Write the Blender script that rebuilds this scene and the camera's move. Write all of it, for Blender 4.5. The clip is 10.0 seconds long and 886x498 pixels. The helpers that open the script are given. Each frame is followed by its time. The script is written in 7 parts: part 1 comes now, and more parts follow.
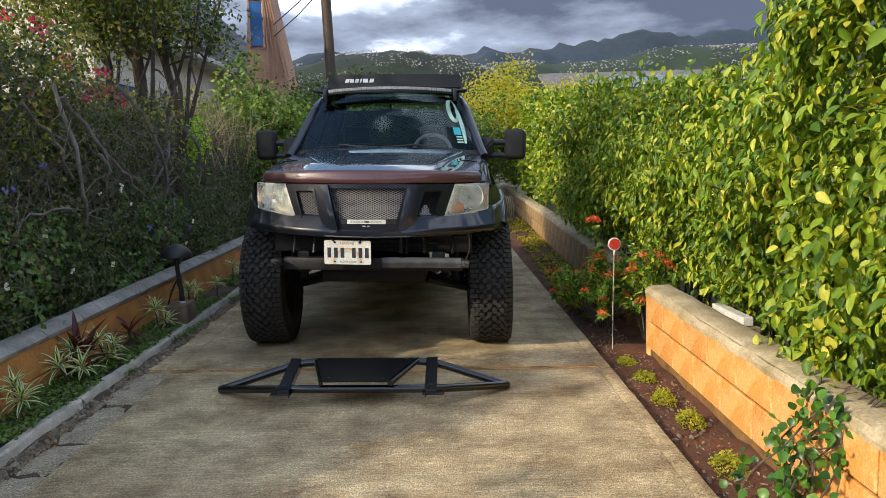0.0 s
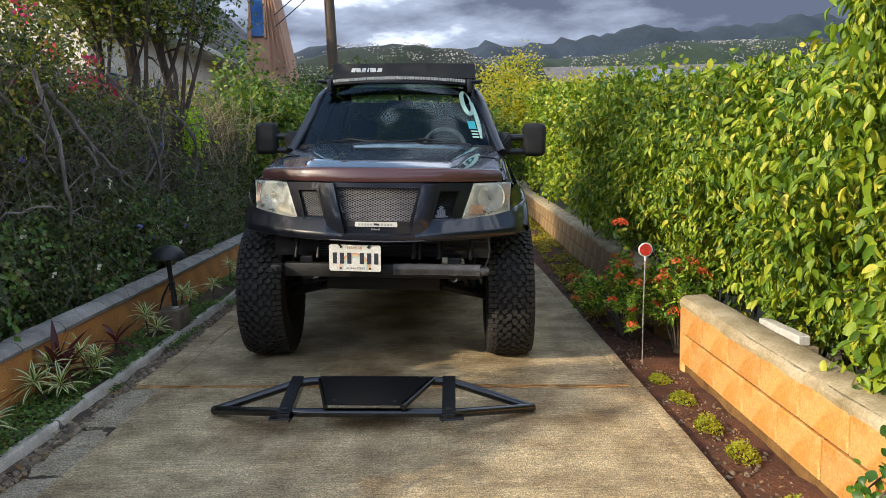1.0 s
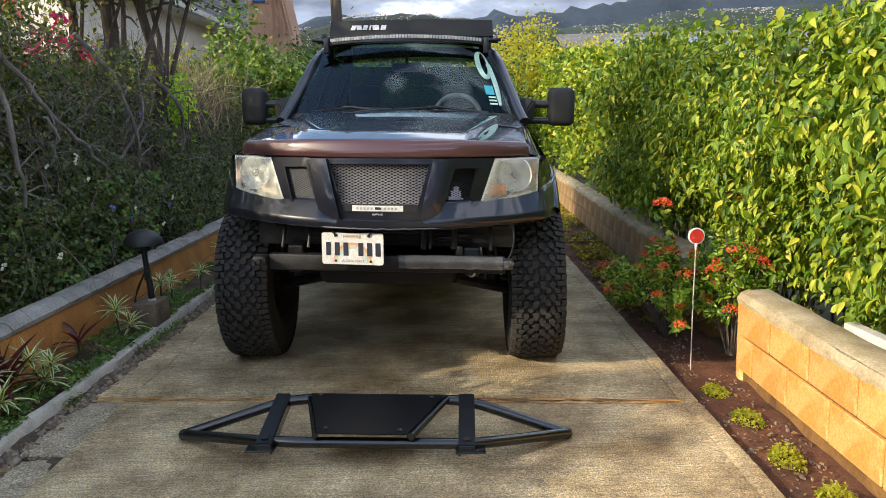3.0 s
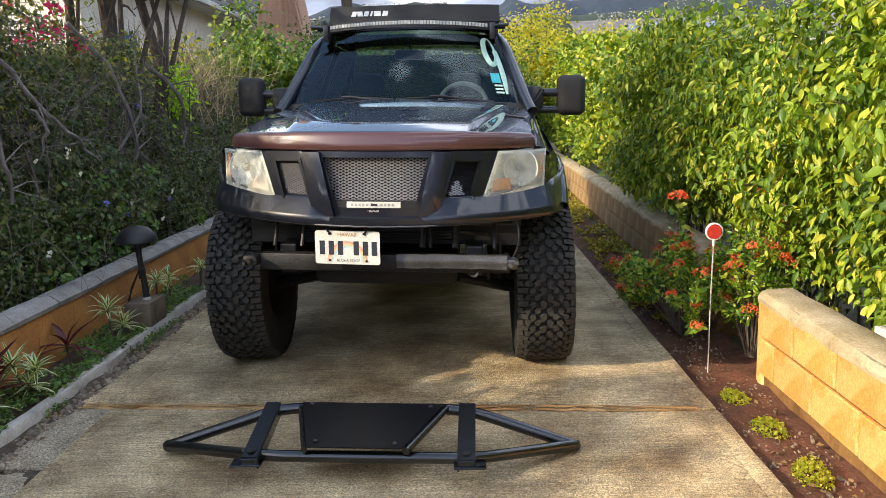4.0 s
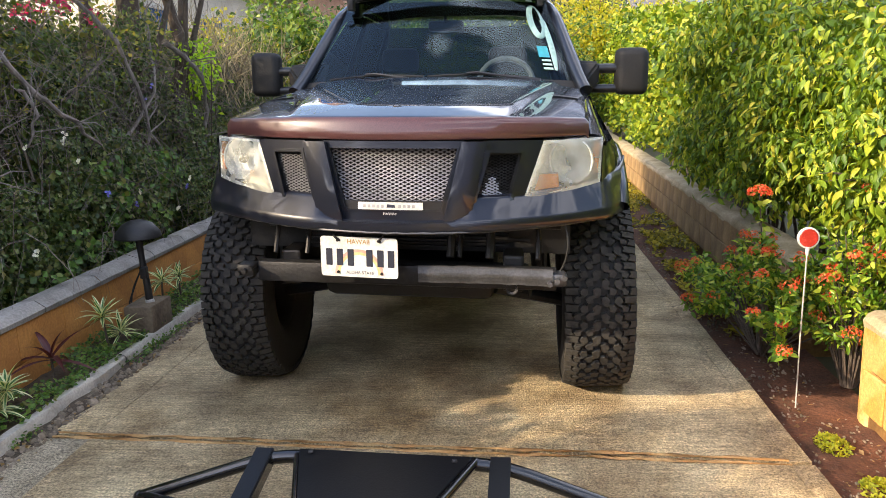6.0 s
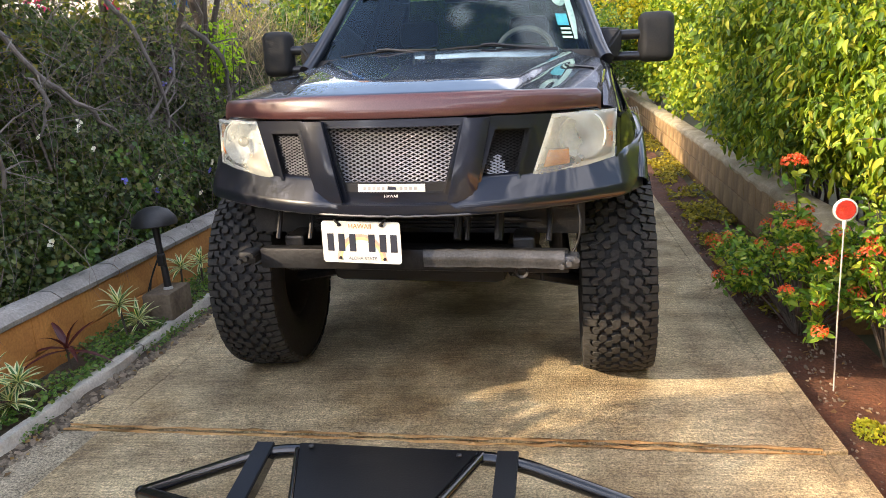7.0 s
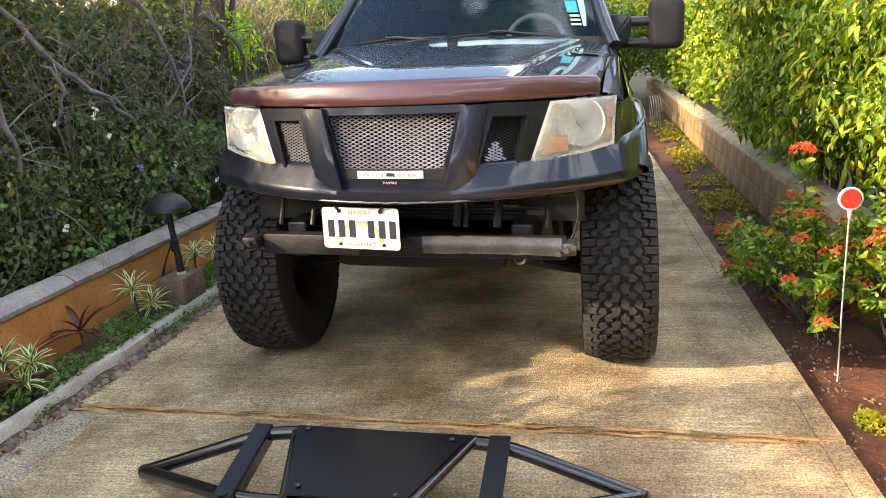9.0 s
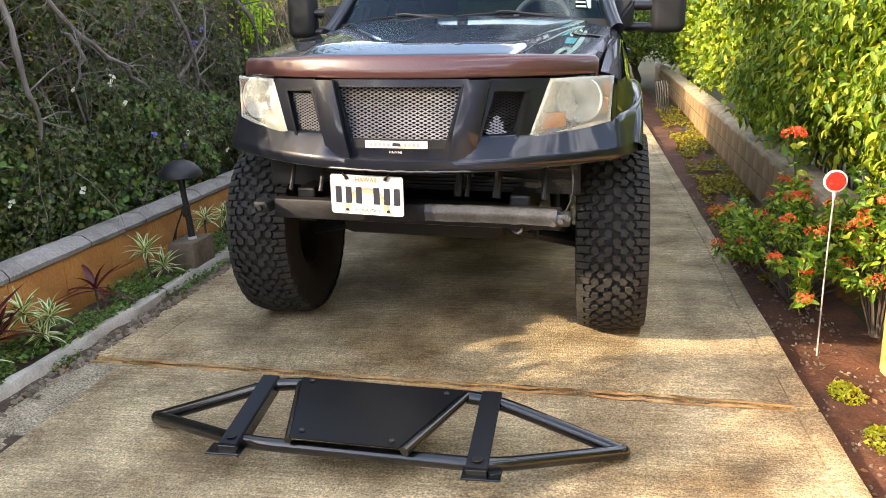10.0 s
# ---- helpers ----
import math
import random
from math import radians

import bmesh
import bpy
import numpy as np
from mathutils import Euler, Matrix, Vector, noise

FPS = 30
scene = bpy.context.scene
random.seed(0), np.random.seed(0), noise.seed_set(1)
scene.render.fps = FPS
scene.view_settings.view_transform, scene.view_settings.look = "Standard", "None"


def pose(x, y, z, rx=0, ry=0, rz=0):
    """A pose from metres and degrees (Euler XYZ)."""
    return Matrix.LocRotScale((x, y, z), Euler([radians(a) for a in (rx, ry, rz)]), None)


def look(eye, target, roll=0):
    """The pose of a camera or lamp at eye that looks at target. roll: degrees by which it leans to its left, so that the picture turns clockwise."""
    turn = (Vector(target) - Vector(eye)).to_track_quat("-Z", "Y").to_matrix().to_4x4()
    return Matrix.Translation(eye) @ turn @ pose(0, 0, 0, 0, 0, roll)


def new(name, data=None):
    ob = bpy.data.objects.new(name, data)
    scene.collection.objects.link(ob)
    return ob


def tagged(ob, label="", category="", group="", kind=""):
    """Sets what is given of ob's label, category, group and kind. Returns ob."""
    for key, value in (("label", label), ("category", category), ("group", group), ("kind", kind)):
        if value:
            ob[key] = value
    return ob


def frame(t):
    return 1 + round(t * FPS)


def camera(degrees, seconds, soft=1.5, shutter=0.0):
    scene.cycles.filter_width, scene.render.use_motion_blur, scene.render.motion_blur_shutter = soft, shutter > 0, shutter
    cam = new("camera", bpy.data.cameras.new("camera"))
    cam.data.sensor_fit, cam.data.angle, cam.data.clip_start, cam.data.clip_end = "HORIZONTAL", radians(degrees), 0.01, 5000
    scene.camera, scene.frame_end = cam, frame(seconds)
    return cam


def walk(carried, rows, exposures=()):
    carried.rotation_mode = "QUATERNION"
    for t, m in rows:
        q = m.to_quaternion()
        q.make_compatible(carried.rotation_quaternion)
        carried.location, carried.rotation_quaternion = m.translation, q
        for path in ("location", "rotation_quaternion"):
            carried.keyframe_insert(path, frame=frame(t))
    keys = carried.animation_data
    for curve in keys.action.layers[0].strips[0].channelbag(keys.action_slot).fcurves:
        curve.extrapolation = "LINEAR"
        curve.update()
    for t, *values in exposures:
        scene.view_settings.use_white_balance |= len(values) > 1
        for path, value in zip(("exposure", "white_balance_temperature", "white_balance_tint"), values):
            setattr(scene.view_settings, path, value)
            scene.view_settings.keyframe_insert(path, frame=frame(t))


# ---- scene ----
cam = camera(59.1, 10.0, soft=0.8)
PATH = [
    (0, (0.139, 0.042, 1.351), (0.155, 2.027, 1.11), -1.6),
    (0.5, (0.13, 0.265, 1.353), (0.144, 2.25, 1.107), -1.4),
    (1, (0.045, 0.505, 1.365), (0.061, 2.489, 1.109), -1.2),
    (1.5, (0.031, 0.708, 1.357), (0.038, 2.69, 1.089), -1.0),
    (2, (0.093, 0.938, 1.343), (0.087, 2.918, 1.063), -1.1),
    (2.5, (0.098, 1.106, 1.342), (0.091, 3.083, 1.04), -1.2),
    (3, (0.022, 1.258, 1.35), (0.014, 3.232, 1.023), -1.4),
    (3.2, (0.010, 1.275, 1.352), (0.001, 3.249, 1.020), -1.45),
    (4.3, (0.137, 1.605, 1.352), (0.074, 3.572, 0.994), -1.95),
    (4.5, (0.159, 1.687, 1.352), (0.089, 3.653, 0.992), -2.0),
    (5, (0.163, 1.805, 1.354), (0.068, 3.77, 0.992), -1.8),
    (5.5, (0.114, 1.982, 1.36), (-0.01, 3.942, 0.985), -1.6),
    (7, (0.262, 2.282, 1.346), (-0.024, 4.208, 0.889), -4.0),
    (7.5, (0.326, 2.329, 1.344), (-0.003, 4.246, 0.879), -5.1),
    (8, (0.359, 2.336, 1.339), (0.008, 4.249, 0.874), -5.5),
    (8.5, (0.38, 2.319, 1.334), (0.027, 4.231, 0.866), -5.1),
    (9, (0.361, 2.274, 1.336), (0.009, 4.184, 0.856), -4.1),
    (9.5, (0.347, 2.146, 1.318), (-0.01, 4.051, 0.823), -3.1),
    (10, (0.4, 2.119, 1.322), (0.037, 4.014, 0.797), -2.5),
]
walk(cam, [(t, look(eye, target, roll)) for t, eye, target, roll in PATH],
     exposures=[(0.0, 0.62, 6400, 10), (2.5, 0.86, 6500, 10), (5.0, 1.28, 6750, 15), (7.5, 1.68, 7050, 16.5), (10.0, 1.80, 7150, 15)])

# ---- light ----
SUN_EL, SUN_AZ = 26.0, 26.0      # height of the sun; the way its light travels, degrees from +x towards +y


def make_world():
    w = bpy.data.worlds.new("sky")
    w.use_nodes = True
    nt = w.node_tree
    nt.nodes.clear()
    n = nt.nodes.new
    sky = n("ShaderNodeTexSky")
    sky.sky_type = "NISHITA"
    sky.sun_disc = False
    sky.sun_elevation = radians(SUN_EL)
    sky.sun_rotation = radians(-90 - SUN_AZ)
    sky.air_density, sky.dust_density, sky.ozone_density = 1.0, 1.5, 1.0
    co = n("ShaderNodeTexCoord")
    mp = n("ShaderNodeMapping")
    mp.inputs["Scale"].default_value = (1.0, 1.0, 3.2)
    mp.inputs["Location"].default_value = (0.35, 0.2, 0.1)
    no = n("ShaderNodeTexNoise")
    no.inputs["Scale"].default_value = 2.4
    no.inputs["Detail"].default_value = 9.0
    no.inputs["Roughness"].default_value = 0.56
    cover = n("ShaderNodeValToRGB")
    cover.color_ramp.elements[0].position, cover.color_ramp.elements[1].position = 0.37, 0.44
    shade = n("ShaderNodeValToRGB")
    e = shade.color_ramp.elements
    e[0].position, e[0].color = 0.43, (7.0, 7.6, 8.6, 1)
    e[1].position, e[1].color = 0.64, (0.48, 0.59, 0.86, 1)
    e.new(0.53).color = (1.6, 1.85, 2.4, 1)
    mix = n("ShaderNodeMix")
    mix.data_type = "RGBA"
    bg = n("ShaderNodeBackground")
    bg.inputs["Strength"].default_value = 0.20
    out = n("ShaderNodeOutputWorld")
    ln = nt.links.new
    ln(co.outputs["Generated"], mp.inputs["Vector"])
    ln(mp.outputs["Vector"], no.inputs["Vector"])
    sep, thin, add = n("ShaderNodeSeparateXYZ"), n("ShaderNodeMapRange"), n("ShaderNodeMath")
    thin.inputs["From Min"].default_value, thin.inputs["From Max"].default_value = 0.24, 0.42     # the cloud bank thins out higher up
    thin.inputs["To Min"].default_value, thin.inputs["To Max"].default_value = 0.15, -0.125
    ln(co.outputs["Generated"], sep.inputs["Vector"])
    ln(sep.outputs["Z"], thin.inputs["Value"])
    west, bank = n("ShaderNodeMapRange"), n("ShaderNodeMath")     # and thins out towards the sun's side
    west.inputs["From Min"].default_value, west.inputs["From Max"].default_value = -0.26, 0.04
    west.inputs["To Min"].default_value, west.inputs["To Max"].default_value = -0.15, 0.0
    ln(sep.outputs["X"], west.inputs["Value"])
    ln(thin.outputs["Result"], bank.inputs[0])
    ln(west.outputs["Result"], bank.inputs[1])
    ln(no.outputs["Fac"], add.inputs[0])
    ln(bank.outputs["Value"], add.inputs[1])
    ln(add.outputs["Value"], cover.inputs["Fac"])
    ln(add.outputs["Value"], shade.inputs["Fac"])
    ln(cover.outputs["Color"], mix.inputs["Factor"])
    ln(sky.outputs["Color"], mix.inputs[6])
    ln(shade.outputs["Color"], mix.inputs[7])
    ln(mix.outputs[2], bg.inputs["Color"])
    ln(bg.outputs["Background"], out.inputs["Surface"])
    scene.world = w


make_world()
sun = new("sun", bpy.data.lights.new("sun", "SUN"))
sun.data.energy, sun.data.angle, sun.data.color = 2.9, radians(0.6), (1.0, 0.86, 0.62)
_way = Vector((math.cos(radians(SUN_AZ)) * math.cos(radians(SUN_EL)), math.sin(radians(SUN_AZ)) * math.cos(radians(SUN_EL)), -math.sin(radians(SUN_EL))))
sun.matrix_world = look(Vector((0, 0, 30)) - 40 * _way, Vector((0, 0, 30)))

# ---- materials ----
def rgb(h):
    """A linear colour from a six-digit sRGB code."""
    c = [int(h[i:i + 2], 16) / 255 for i in (0, 2, 4)]
    return tuple(v / 12.92 if v <= 0.04045 else ((v + 0.055) / 1.055) ** 2.4 for v in c) + (1.0,)


def material(name, colour, rough=0.6, metal=0.0, second=None, third=None, scale=6.0, fine=60.0, bump=0.15, bump_scale=None,
             coat=0.0, spec=0.5, contrast=0.5, rough_vary=0.12, stretch=(1, 1, 1), per="", spread=0.25, streak=None, speck=0.0, stain=None):
    """A surface with variation at two scales: patches of a second and third colour, a fine grain, and relief."""
    m = bpy.data.materials.new(name)
    m.use_nodes = True
    nt = m.node_tree
    bs = nt.nodes["Principled BSDF"]
    n, ln = nt.nodes.new, nt.links.new
    co = n("ShaderNodeTexCoord")
    mp = n("ShaderNodeMapping")
    mp.inputs["Scale"].default_value = stretch
    ln(co.outputs["Object"], mp.inputs["Vector"])
    big = n("ShaderNodeTexNoise")
    big.inputs["Scale"].default_value, big.inputs["Detail"].default_value, big.inputs["Roughness"].default_value = scale, 6, 0.6
    small = n("ShaderNodeTexNoise")
    small.inputs["Scale"].default_value, small.inputs["Detail"].default_value = fine, 3
    ln(mp.outputs["Vector"], big.inputs["Vector"])
    ln(mp.outputs["Vector"], small.inputs["Vector"])
    second = second or tuple(0.72 * c for c in colour[:3]) + (1,)
    ramp = n("ShaderNodeValToRGB")
    e = ramp.color_ramp.elements
    e[0].position, e[0].color = 0.5 - contrast * 0.4, second
    e[1].position, e[1].color = 0.5 + contrast * 0.4, colour
    if third:
        x = e.new(0.5 + contrast * 0.75 if 0.5 + contrast * 0.75 < 1 else 0.98)
        x.color = third
    ln(big.outputs["Fac"], ramp.inputs["Fac"])
    gr = n("ShaderNodeMix")
    gr.data_type, gr.blend_type = "RGBA", "MULTIPLY"
    gr.inputs["Factor"].default_value = 1.0
    gramp = n("ShaderNodeValToRGB")
    g = gramp.color_ramp.elements
    g[0].position, g[0].color, g[1].position, g[1].color = 0.3, (0.78, 0.78, 0.78, 1), 0.7, (1.08, 1.08, 1.08, 1)
    ln(small.outputs["Fac"], gramp.inputs["Fac"])
    ln(ramp.outputs["Color"], gr.inputs[6])
    ln(gramp.outputs["Color"], gr.inputs[7])
    last = gr.outputs[2]
    extra = []
    if streak:      # broom marks or drips: noise drawn out along one way
        ms = n("ShaderNodeMapping")
        ms.inputs["Scale"].default_value = streak
        ln(co.outputs["Object"], ms.inputs["Vector"])
        ns = n("ShaderNodeTexNoise")
        ns.inputs["Scale"].default_value, ns.inputs["Detail"].default_value = 1.0, 4
        ln(ms.outputs["Vector"], ns.inputs["Vector"])
        extra.append((ns.outputs["Fac"], 0.34, 0.66, 0.80, 1.16))
    if speck:       # grit
        nv = n("ShaderNodeTexNoise")
        nv.inputs["Scale"].default_value, nv.inputs["Detail"].default_value, nv.inputs["Roughness"].default_value = 105, 5, 0.8
        ln(mp.outputs["Vector"], nv.inputs["Vector"])
        extra.append((nv.outputs["Fac"], 0.40, 0.62, 1 - 0.8 * speck, 1 + 0.7 * speck))
    if stain:       # large blotches of another colour: (colour, scale, least, most)
        nb = n("ShaderNodeTexNoise")
        nb.inputs["Scale"].default_value, nb.inputs["Detail"].default_value, nb.inputs["Roughness"].default_value = stain[1], 8, 0.68
        ln(co.outputs["Object"], nb.inputs["Vector"])
        sr, sm = n("ShaderNodeMapRange"), n("ShaderNodeMix")
        sr.inputs["From Min"].default_value, sr.inputs["From Max"].default_value = stain[2], stain[3]
        sm.data_type, sm.blend_type = "RGBA", "MULTIPLY"
        ln(nb.outputs["Fac"], sr.inputs["Value"])
        ln(sr.outputs["Result"], sm.inputs["Factor"])
        ln(last, sm.inputs[6])
        sm.inputs[7].default_value = stain[0]
        last = sm.outputs[2]
    for src, a, b, lo, hi in extra:
        mr = n("ShaderNodeMapRange")
        mr.inputs["From Min"].default_value, mr.inputs["From Max"].default_value = a, b
        mr.inputs["To Min"].default_value, mr.inputs["To Max"].default_value = lo, hi
        ln(src, mr.inputs["Value"])
        mu = n("ShaderNodeMix")
        mu.data_type, mu.blend_type = "RGBA", "MULTIPLY"
        mu.inputs["Factor"].default_value = 1.0
        ln(last, mu.inputs[6])
        ln(mr.outputs["Result"], mu.inputs[7])
        last = mu.outputs[2]
    if per:
        if per == "island":
            src = n("ShaderNodeNewGeometry").outputs["Random Per Island"]
        else:
            src = n("ShaderNodeObjectInfo").outputs["Random"]
        mr = n("ShaderNodeMapRange")
        mr.inputs["To Min"].default_value, mr.inputs["To Max"].default_value = 1 - spread, 1 + spread
        ln(src, mr.inputs["Value"])
        hs = n("ShaderNodeHueSaturation")
        ln(mr.outputs["Result"], hs.inputs["Value"])
        ln(last, hs.inputs["Color"])
        last = hs.outputs["Color"]
    ln(last, bs.inputs["Base Color"])
    rr = n("ShaderNodeMapRange")
    rr.inputs["To Min"].default_value, rr.inputs["To Max"].default_value = max(0.0, rough - rough_vary), min(1.0, rough + rough_vary)
    ln(big.outputs["Fac"], rr.inputs["Value"])
    ln(rr.outputs["Result"], bs.inputs["Roughness"])
    bs.inputs["Metallic"].default_value = metal
    bs.inputs["Specular IOR Level"].default_value = spec
    bs.inputs["Coat Weight"].default_value = coat
    bs.inputs["Coat Roughness"].default_value = 0.025
    if bump:
        bp = n("ShaderNodeBump")
        bp.inputs["Strength"].default_value = bump
        bp.inputs["Distance"].default_value = 0.01
        if bump_scale:
            bn = n("ShaderNodeTexNoise")
            bn.inputs["Scale"].default_value, bn.inputs["Detail"].default_value = bump_scale, 5
            ln(mp.outputs["Vector"], bn.inputs["Vector"])
            ln(bn.outputs["Fac"], bp.inputs["Height"])
        else:
            ln(small.outputs["Fac"], bp.inputs["Height"])
        ln(bp.outputs["Normal"], bs.inputs["Normal"])
    return m


def leaf_material(name, colours, rough=0.42, through_light=0.35, spec=0.45, skew=1.0, single=False):
    """Leaves: each takes its colour from a ramp, shines a little and lets some light through."""
    m = bpy.data.materials.new(name)
    m.use_nodes = True
    nt = m.node_tree
    bs = nt.nodes["Principled BSDF"]
    out = nt.nodes["Material Output"]
    n, ln = nt.nodes.new, nt.links.new
    geo = n("ShaderNodeNewGeometry")
    ramp = n("ShaderNodeValToRGB")
    e = ramp.color_ramp.elements
    for i, c in enumerate(colours):
        p = (i / (len(colours) - 1)) ** skew
        if i == 0:
            x = e[0]
        elif i == len(colours) - 1:
            x = e[1] if len(e) == 2 else e[len(e) - 1]
        else:
            x = e.new(p)
        x.position, x.color = p, c
    co = n("ShaderNodeTexCoord")
    no = n("ShaderNodeTexNoise")
    no.inputs["Scale"].default_value, no.inputs["Detail"].default_value = 35, 3
    ln(co.outputs["Object"], no.inputs["Vector"])
    ln(n("ShaderNodeObjectInfo").outputs["Random"] if single else geo.outputs["Random Per Island"], ramp.inputs["Fac"])
    mr = n("ShaderNodeMapRange")
    mr.inputs["To Min"].default_value, mr.inputs["To Max"].default_value = 0.75, 1.25
    ln(no.outputs["Fac"], mr.inputs["Value"])
    hs = n("ShaderNodeHueSaturation")
    ln(mr.outputs["Result"], hs.inputs["Value"])
    ln(ramp.outputs["Color"], hs.inputs["Color"])
    ln(hs.outputs["Color"], bs.inputs["Base Color"])
    bs.inputs["Roughness"].default_value = rough
    bs.inputs["Specular IOR Level"].default_value = spec
    bp = n("ShaderNodeBump")
    bp.inputs["Strength"].default_value, bp.inputs["Distance"].default_value = 0.25, 0.004
    ln(no.outputs["Fac"], bp.inputs["Height"])
    ln(bp.outputs["Normal"], bs.inputs["Normal"])
    tr = n("ShaderNodeBsdfTranslucent")
    warm = n("ShaderNodeMix")
    warm.data_type, warm.blend_type = "RGBA", "MULTIPLY"
    warm.inputs["Factor"].default_value = 1.0
    warm.inputs[7].default_value = (1.7, 1.5, 0.55, 1)
    ln(hs.outputs["Color"], warm.inputs[6])
    ln(warm.outputs[2], tr.inputs["Color"])
    ms = n("ShaderNodeMixShader")
    ms.inputs["Fac"].default_value = through_light
    ln(bs.outputs["BSDF"], ms.inputs[1])
    ln(tr.outputs["BSDF"], ms.inputs[2])
    ln(ms.outputs["Shader"], out.inputs["Surface"])
    return m


def glass_material(name, tint, gloss_rough=0.02, ior=1.5, gloss=1.0):
    """A thin pane: tinted see-through, with gloss by Fresnel."""
    m = bpy.data.materials.new(name)
    m.use_nodes = True
    nt = m.node_tree
    nt.nodes.remove(nt.nodes["Principled BSDF"])
    n, ln = nt.nodes.new, nt.links.new
    tr = n("ShaderNodeBsdfTransparent")
    tr.inputs["Color"].default_value = tint
    gl = n("ShaderNodeBsdfGlossy")
    gl.inputs["Roughness"].default_value = gloss_rough
    gl.inputs["Color"].default_value = (gloss * 0.82, gloss, gloss * 1.08, 1)
    fr = n("ShaderNodeFresnel")
    fr.inputs["IOR"].default_value = ior
    ms = n("ShaderNodeMixShader")
    ln(fr.outputs["Fac"], ms.inputs["Fac"])
    ln(tr.outputs["BSDF"], ms.inputs[1])
    ln(gl.outputs["BSDF"], ms.inputs[2])
    ln(ms.outputs["Shader"], nt.nodes["Material Output"].inputs["Surface"])
    return m


M = {}
M["concrete"] = material("driveway_concrete", rgb("dcc69c"), 0.85, second=rgb("a08a68"), third=rgb("ecdeb8"), scale=3.0, fine=32, bump=0.9, bump_scale=140, contrast=0.36, streak=(5, 70, 1), speck=0.68, stain=((0.66, 0.57, 0.45, 1), 1.3, 0.50, 0.68))
M["concrete_edge"] = material("edge_concrete", rgb("c4b69c"), 0.88, second=rgb("8e8068"), third=rgb("dcd2bc"), scale=9, fine=60, bump=1.0, bump_scale=90, contrast=0.7, speck=0.8)
M["crack"] = material("crack_dirt", rgb("987446"), 0.95, second=rgb("5c4228"), scale=12, fine=60, bump=0.5)
M["gap_soil"] = material("gap_dirt", rgb("5e5040"), 0.95, second=rgb("3c3226"), third=rgb("7c6c56"), scale=9, fine=60, bump=1.0, bump_scale=30, speck=0.5)
M["joint"] = material("joint_margin", rgb("d0ac78"), 0.85, second=rgb("b07a40"), third=rgb("e0d0b0"), scale=5, fine=70, bump=0.6, contrast=0.5)
M["soil"] = material("red_soil", rgb("744a32"), 0.95, second=rgb("4a2e20"), third=rgb("8c6044"), scale=5, fine=55, bump=1.0, bump_scale=38, contrast=0.5, speck=0.35)
M["dark_soil"] = material("dark_soil", rgb("5a4c3a"), 0.95, second=rgb("352b20"), scale=7, fine=60, bump=0.9, bump_scale=40)
M["kerb"] = material("kerb_concrete", rgb("d4cec2"), 0.88, second=rgb("a49e92"), scale=6, fine=90, bump=0.5, bump_scale=60)
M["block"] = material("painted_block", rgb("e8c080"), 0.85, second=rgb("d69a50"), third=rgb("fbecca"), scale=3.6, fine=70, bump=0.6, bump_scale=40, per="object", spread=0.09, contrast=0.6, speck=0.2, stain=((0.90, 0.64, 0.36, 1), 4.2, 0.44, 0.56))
# Faded paint, its colour darkened further for the shade beneath the hedge.
M["block_faded_shaded"] = material("shaded_faded_block_paint", rgb("b49468"), 0.87, second=rgb("866c48"), third=rgb("cfb88e"), scale=3.5, fine=70, bump=0.4, bump_scale=45, per="object", spread=0.08, contrast=0.5, streak=(5, 9, 1.2), speck=0.15)
M["mortar"] = material("mortar", rgb("8e6a3c"), 0.9, second=rgb("664824"), scale=8, fine=60, bump=0.4)
M["cap"] = material("wall_cap_cement", rgb("c8b798"), 0.88, second=rgb("94835f"), third=rgb("e0d4b8"), scale=5, fine=80, bump=0.5, bump_scale=55)
M["left_block"] = material("ochre_block", rgb("d0944e"), 0.85, second=rgb("a8703a"), scale=3.5, fine=70, bump=0.3, bump_scale=50, per="object", spread=0.06)
M["left_cap"] = material("grey_cap", rgb("a8a49e"), 0.85, second=rgb("76726c"), third=rgb("c0bbb2"), scale=5, fine=80, bump=0.4, bump_scale=45, per="object", spread=0.1)
M["earth"] = material("earth", rgb("5d5238"), 0.95, second=rgb("3f4526"), scale=0.4, fine=9, bump=0.4)

# ---- building tools ----
def part(name, bm, mat, parent=None, label="", smooth=False, recalc=True):
    """Links a bmesh as one mesh object under a thing or a part; mat may be a list."""
    if recalc:
        bmesh.ops.recalc_face_normals(bm, faces=bm.faces)
    me = bpy.data.meshes.new(name)
    bm.to_mesh(me)
    bm.free()
    for m in (mat if isinstance(mat, (list, tuple)) else [mat]):
        me.materials.append(m)
    if smooth:
        me.shade_smooth()
        if smooth != "all":
            me.set_sharp_from_angle(angle=radians(38))
    ob = new(name, me)
    if parent:
        ob.parent = parent
    if label:
        ob["label"] = label
    return ob


def empty(name, m=None):
    ob = new(name)
    ob.empty_display_size = 0.1
    if m is not None:
        ob.matrix_basis = m
    return ob


def raw(name, verts, faces, mat, parent=None, smooth=False, mats=None):
    """A mesh straight from arrays, for leaves and other crowds."""
    me = bpy.data.meshes.new(name)
    me.from_pydata(verts, [], faces)
    for m in (mat if isinstance(mat, (list, tuple)) else [mat]):
        me.materials.append(m)
    if mats is not None:
        me.polygons.foreach_set("material_index", mats)
    if smooth:
        me.shade_smooth()
    me.update()
    ob = new(name, me)
    if parent:
        ob.parent = parent
    return ob


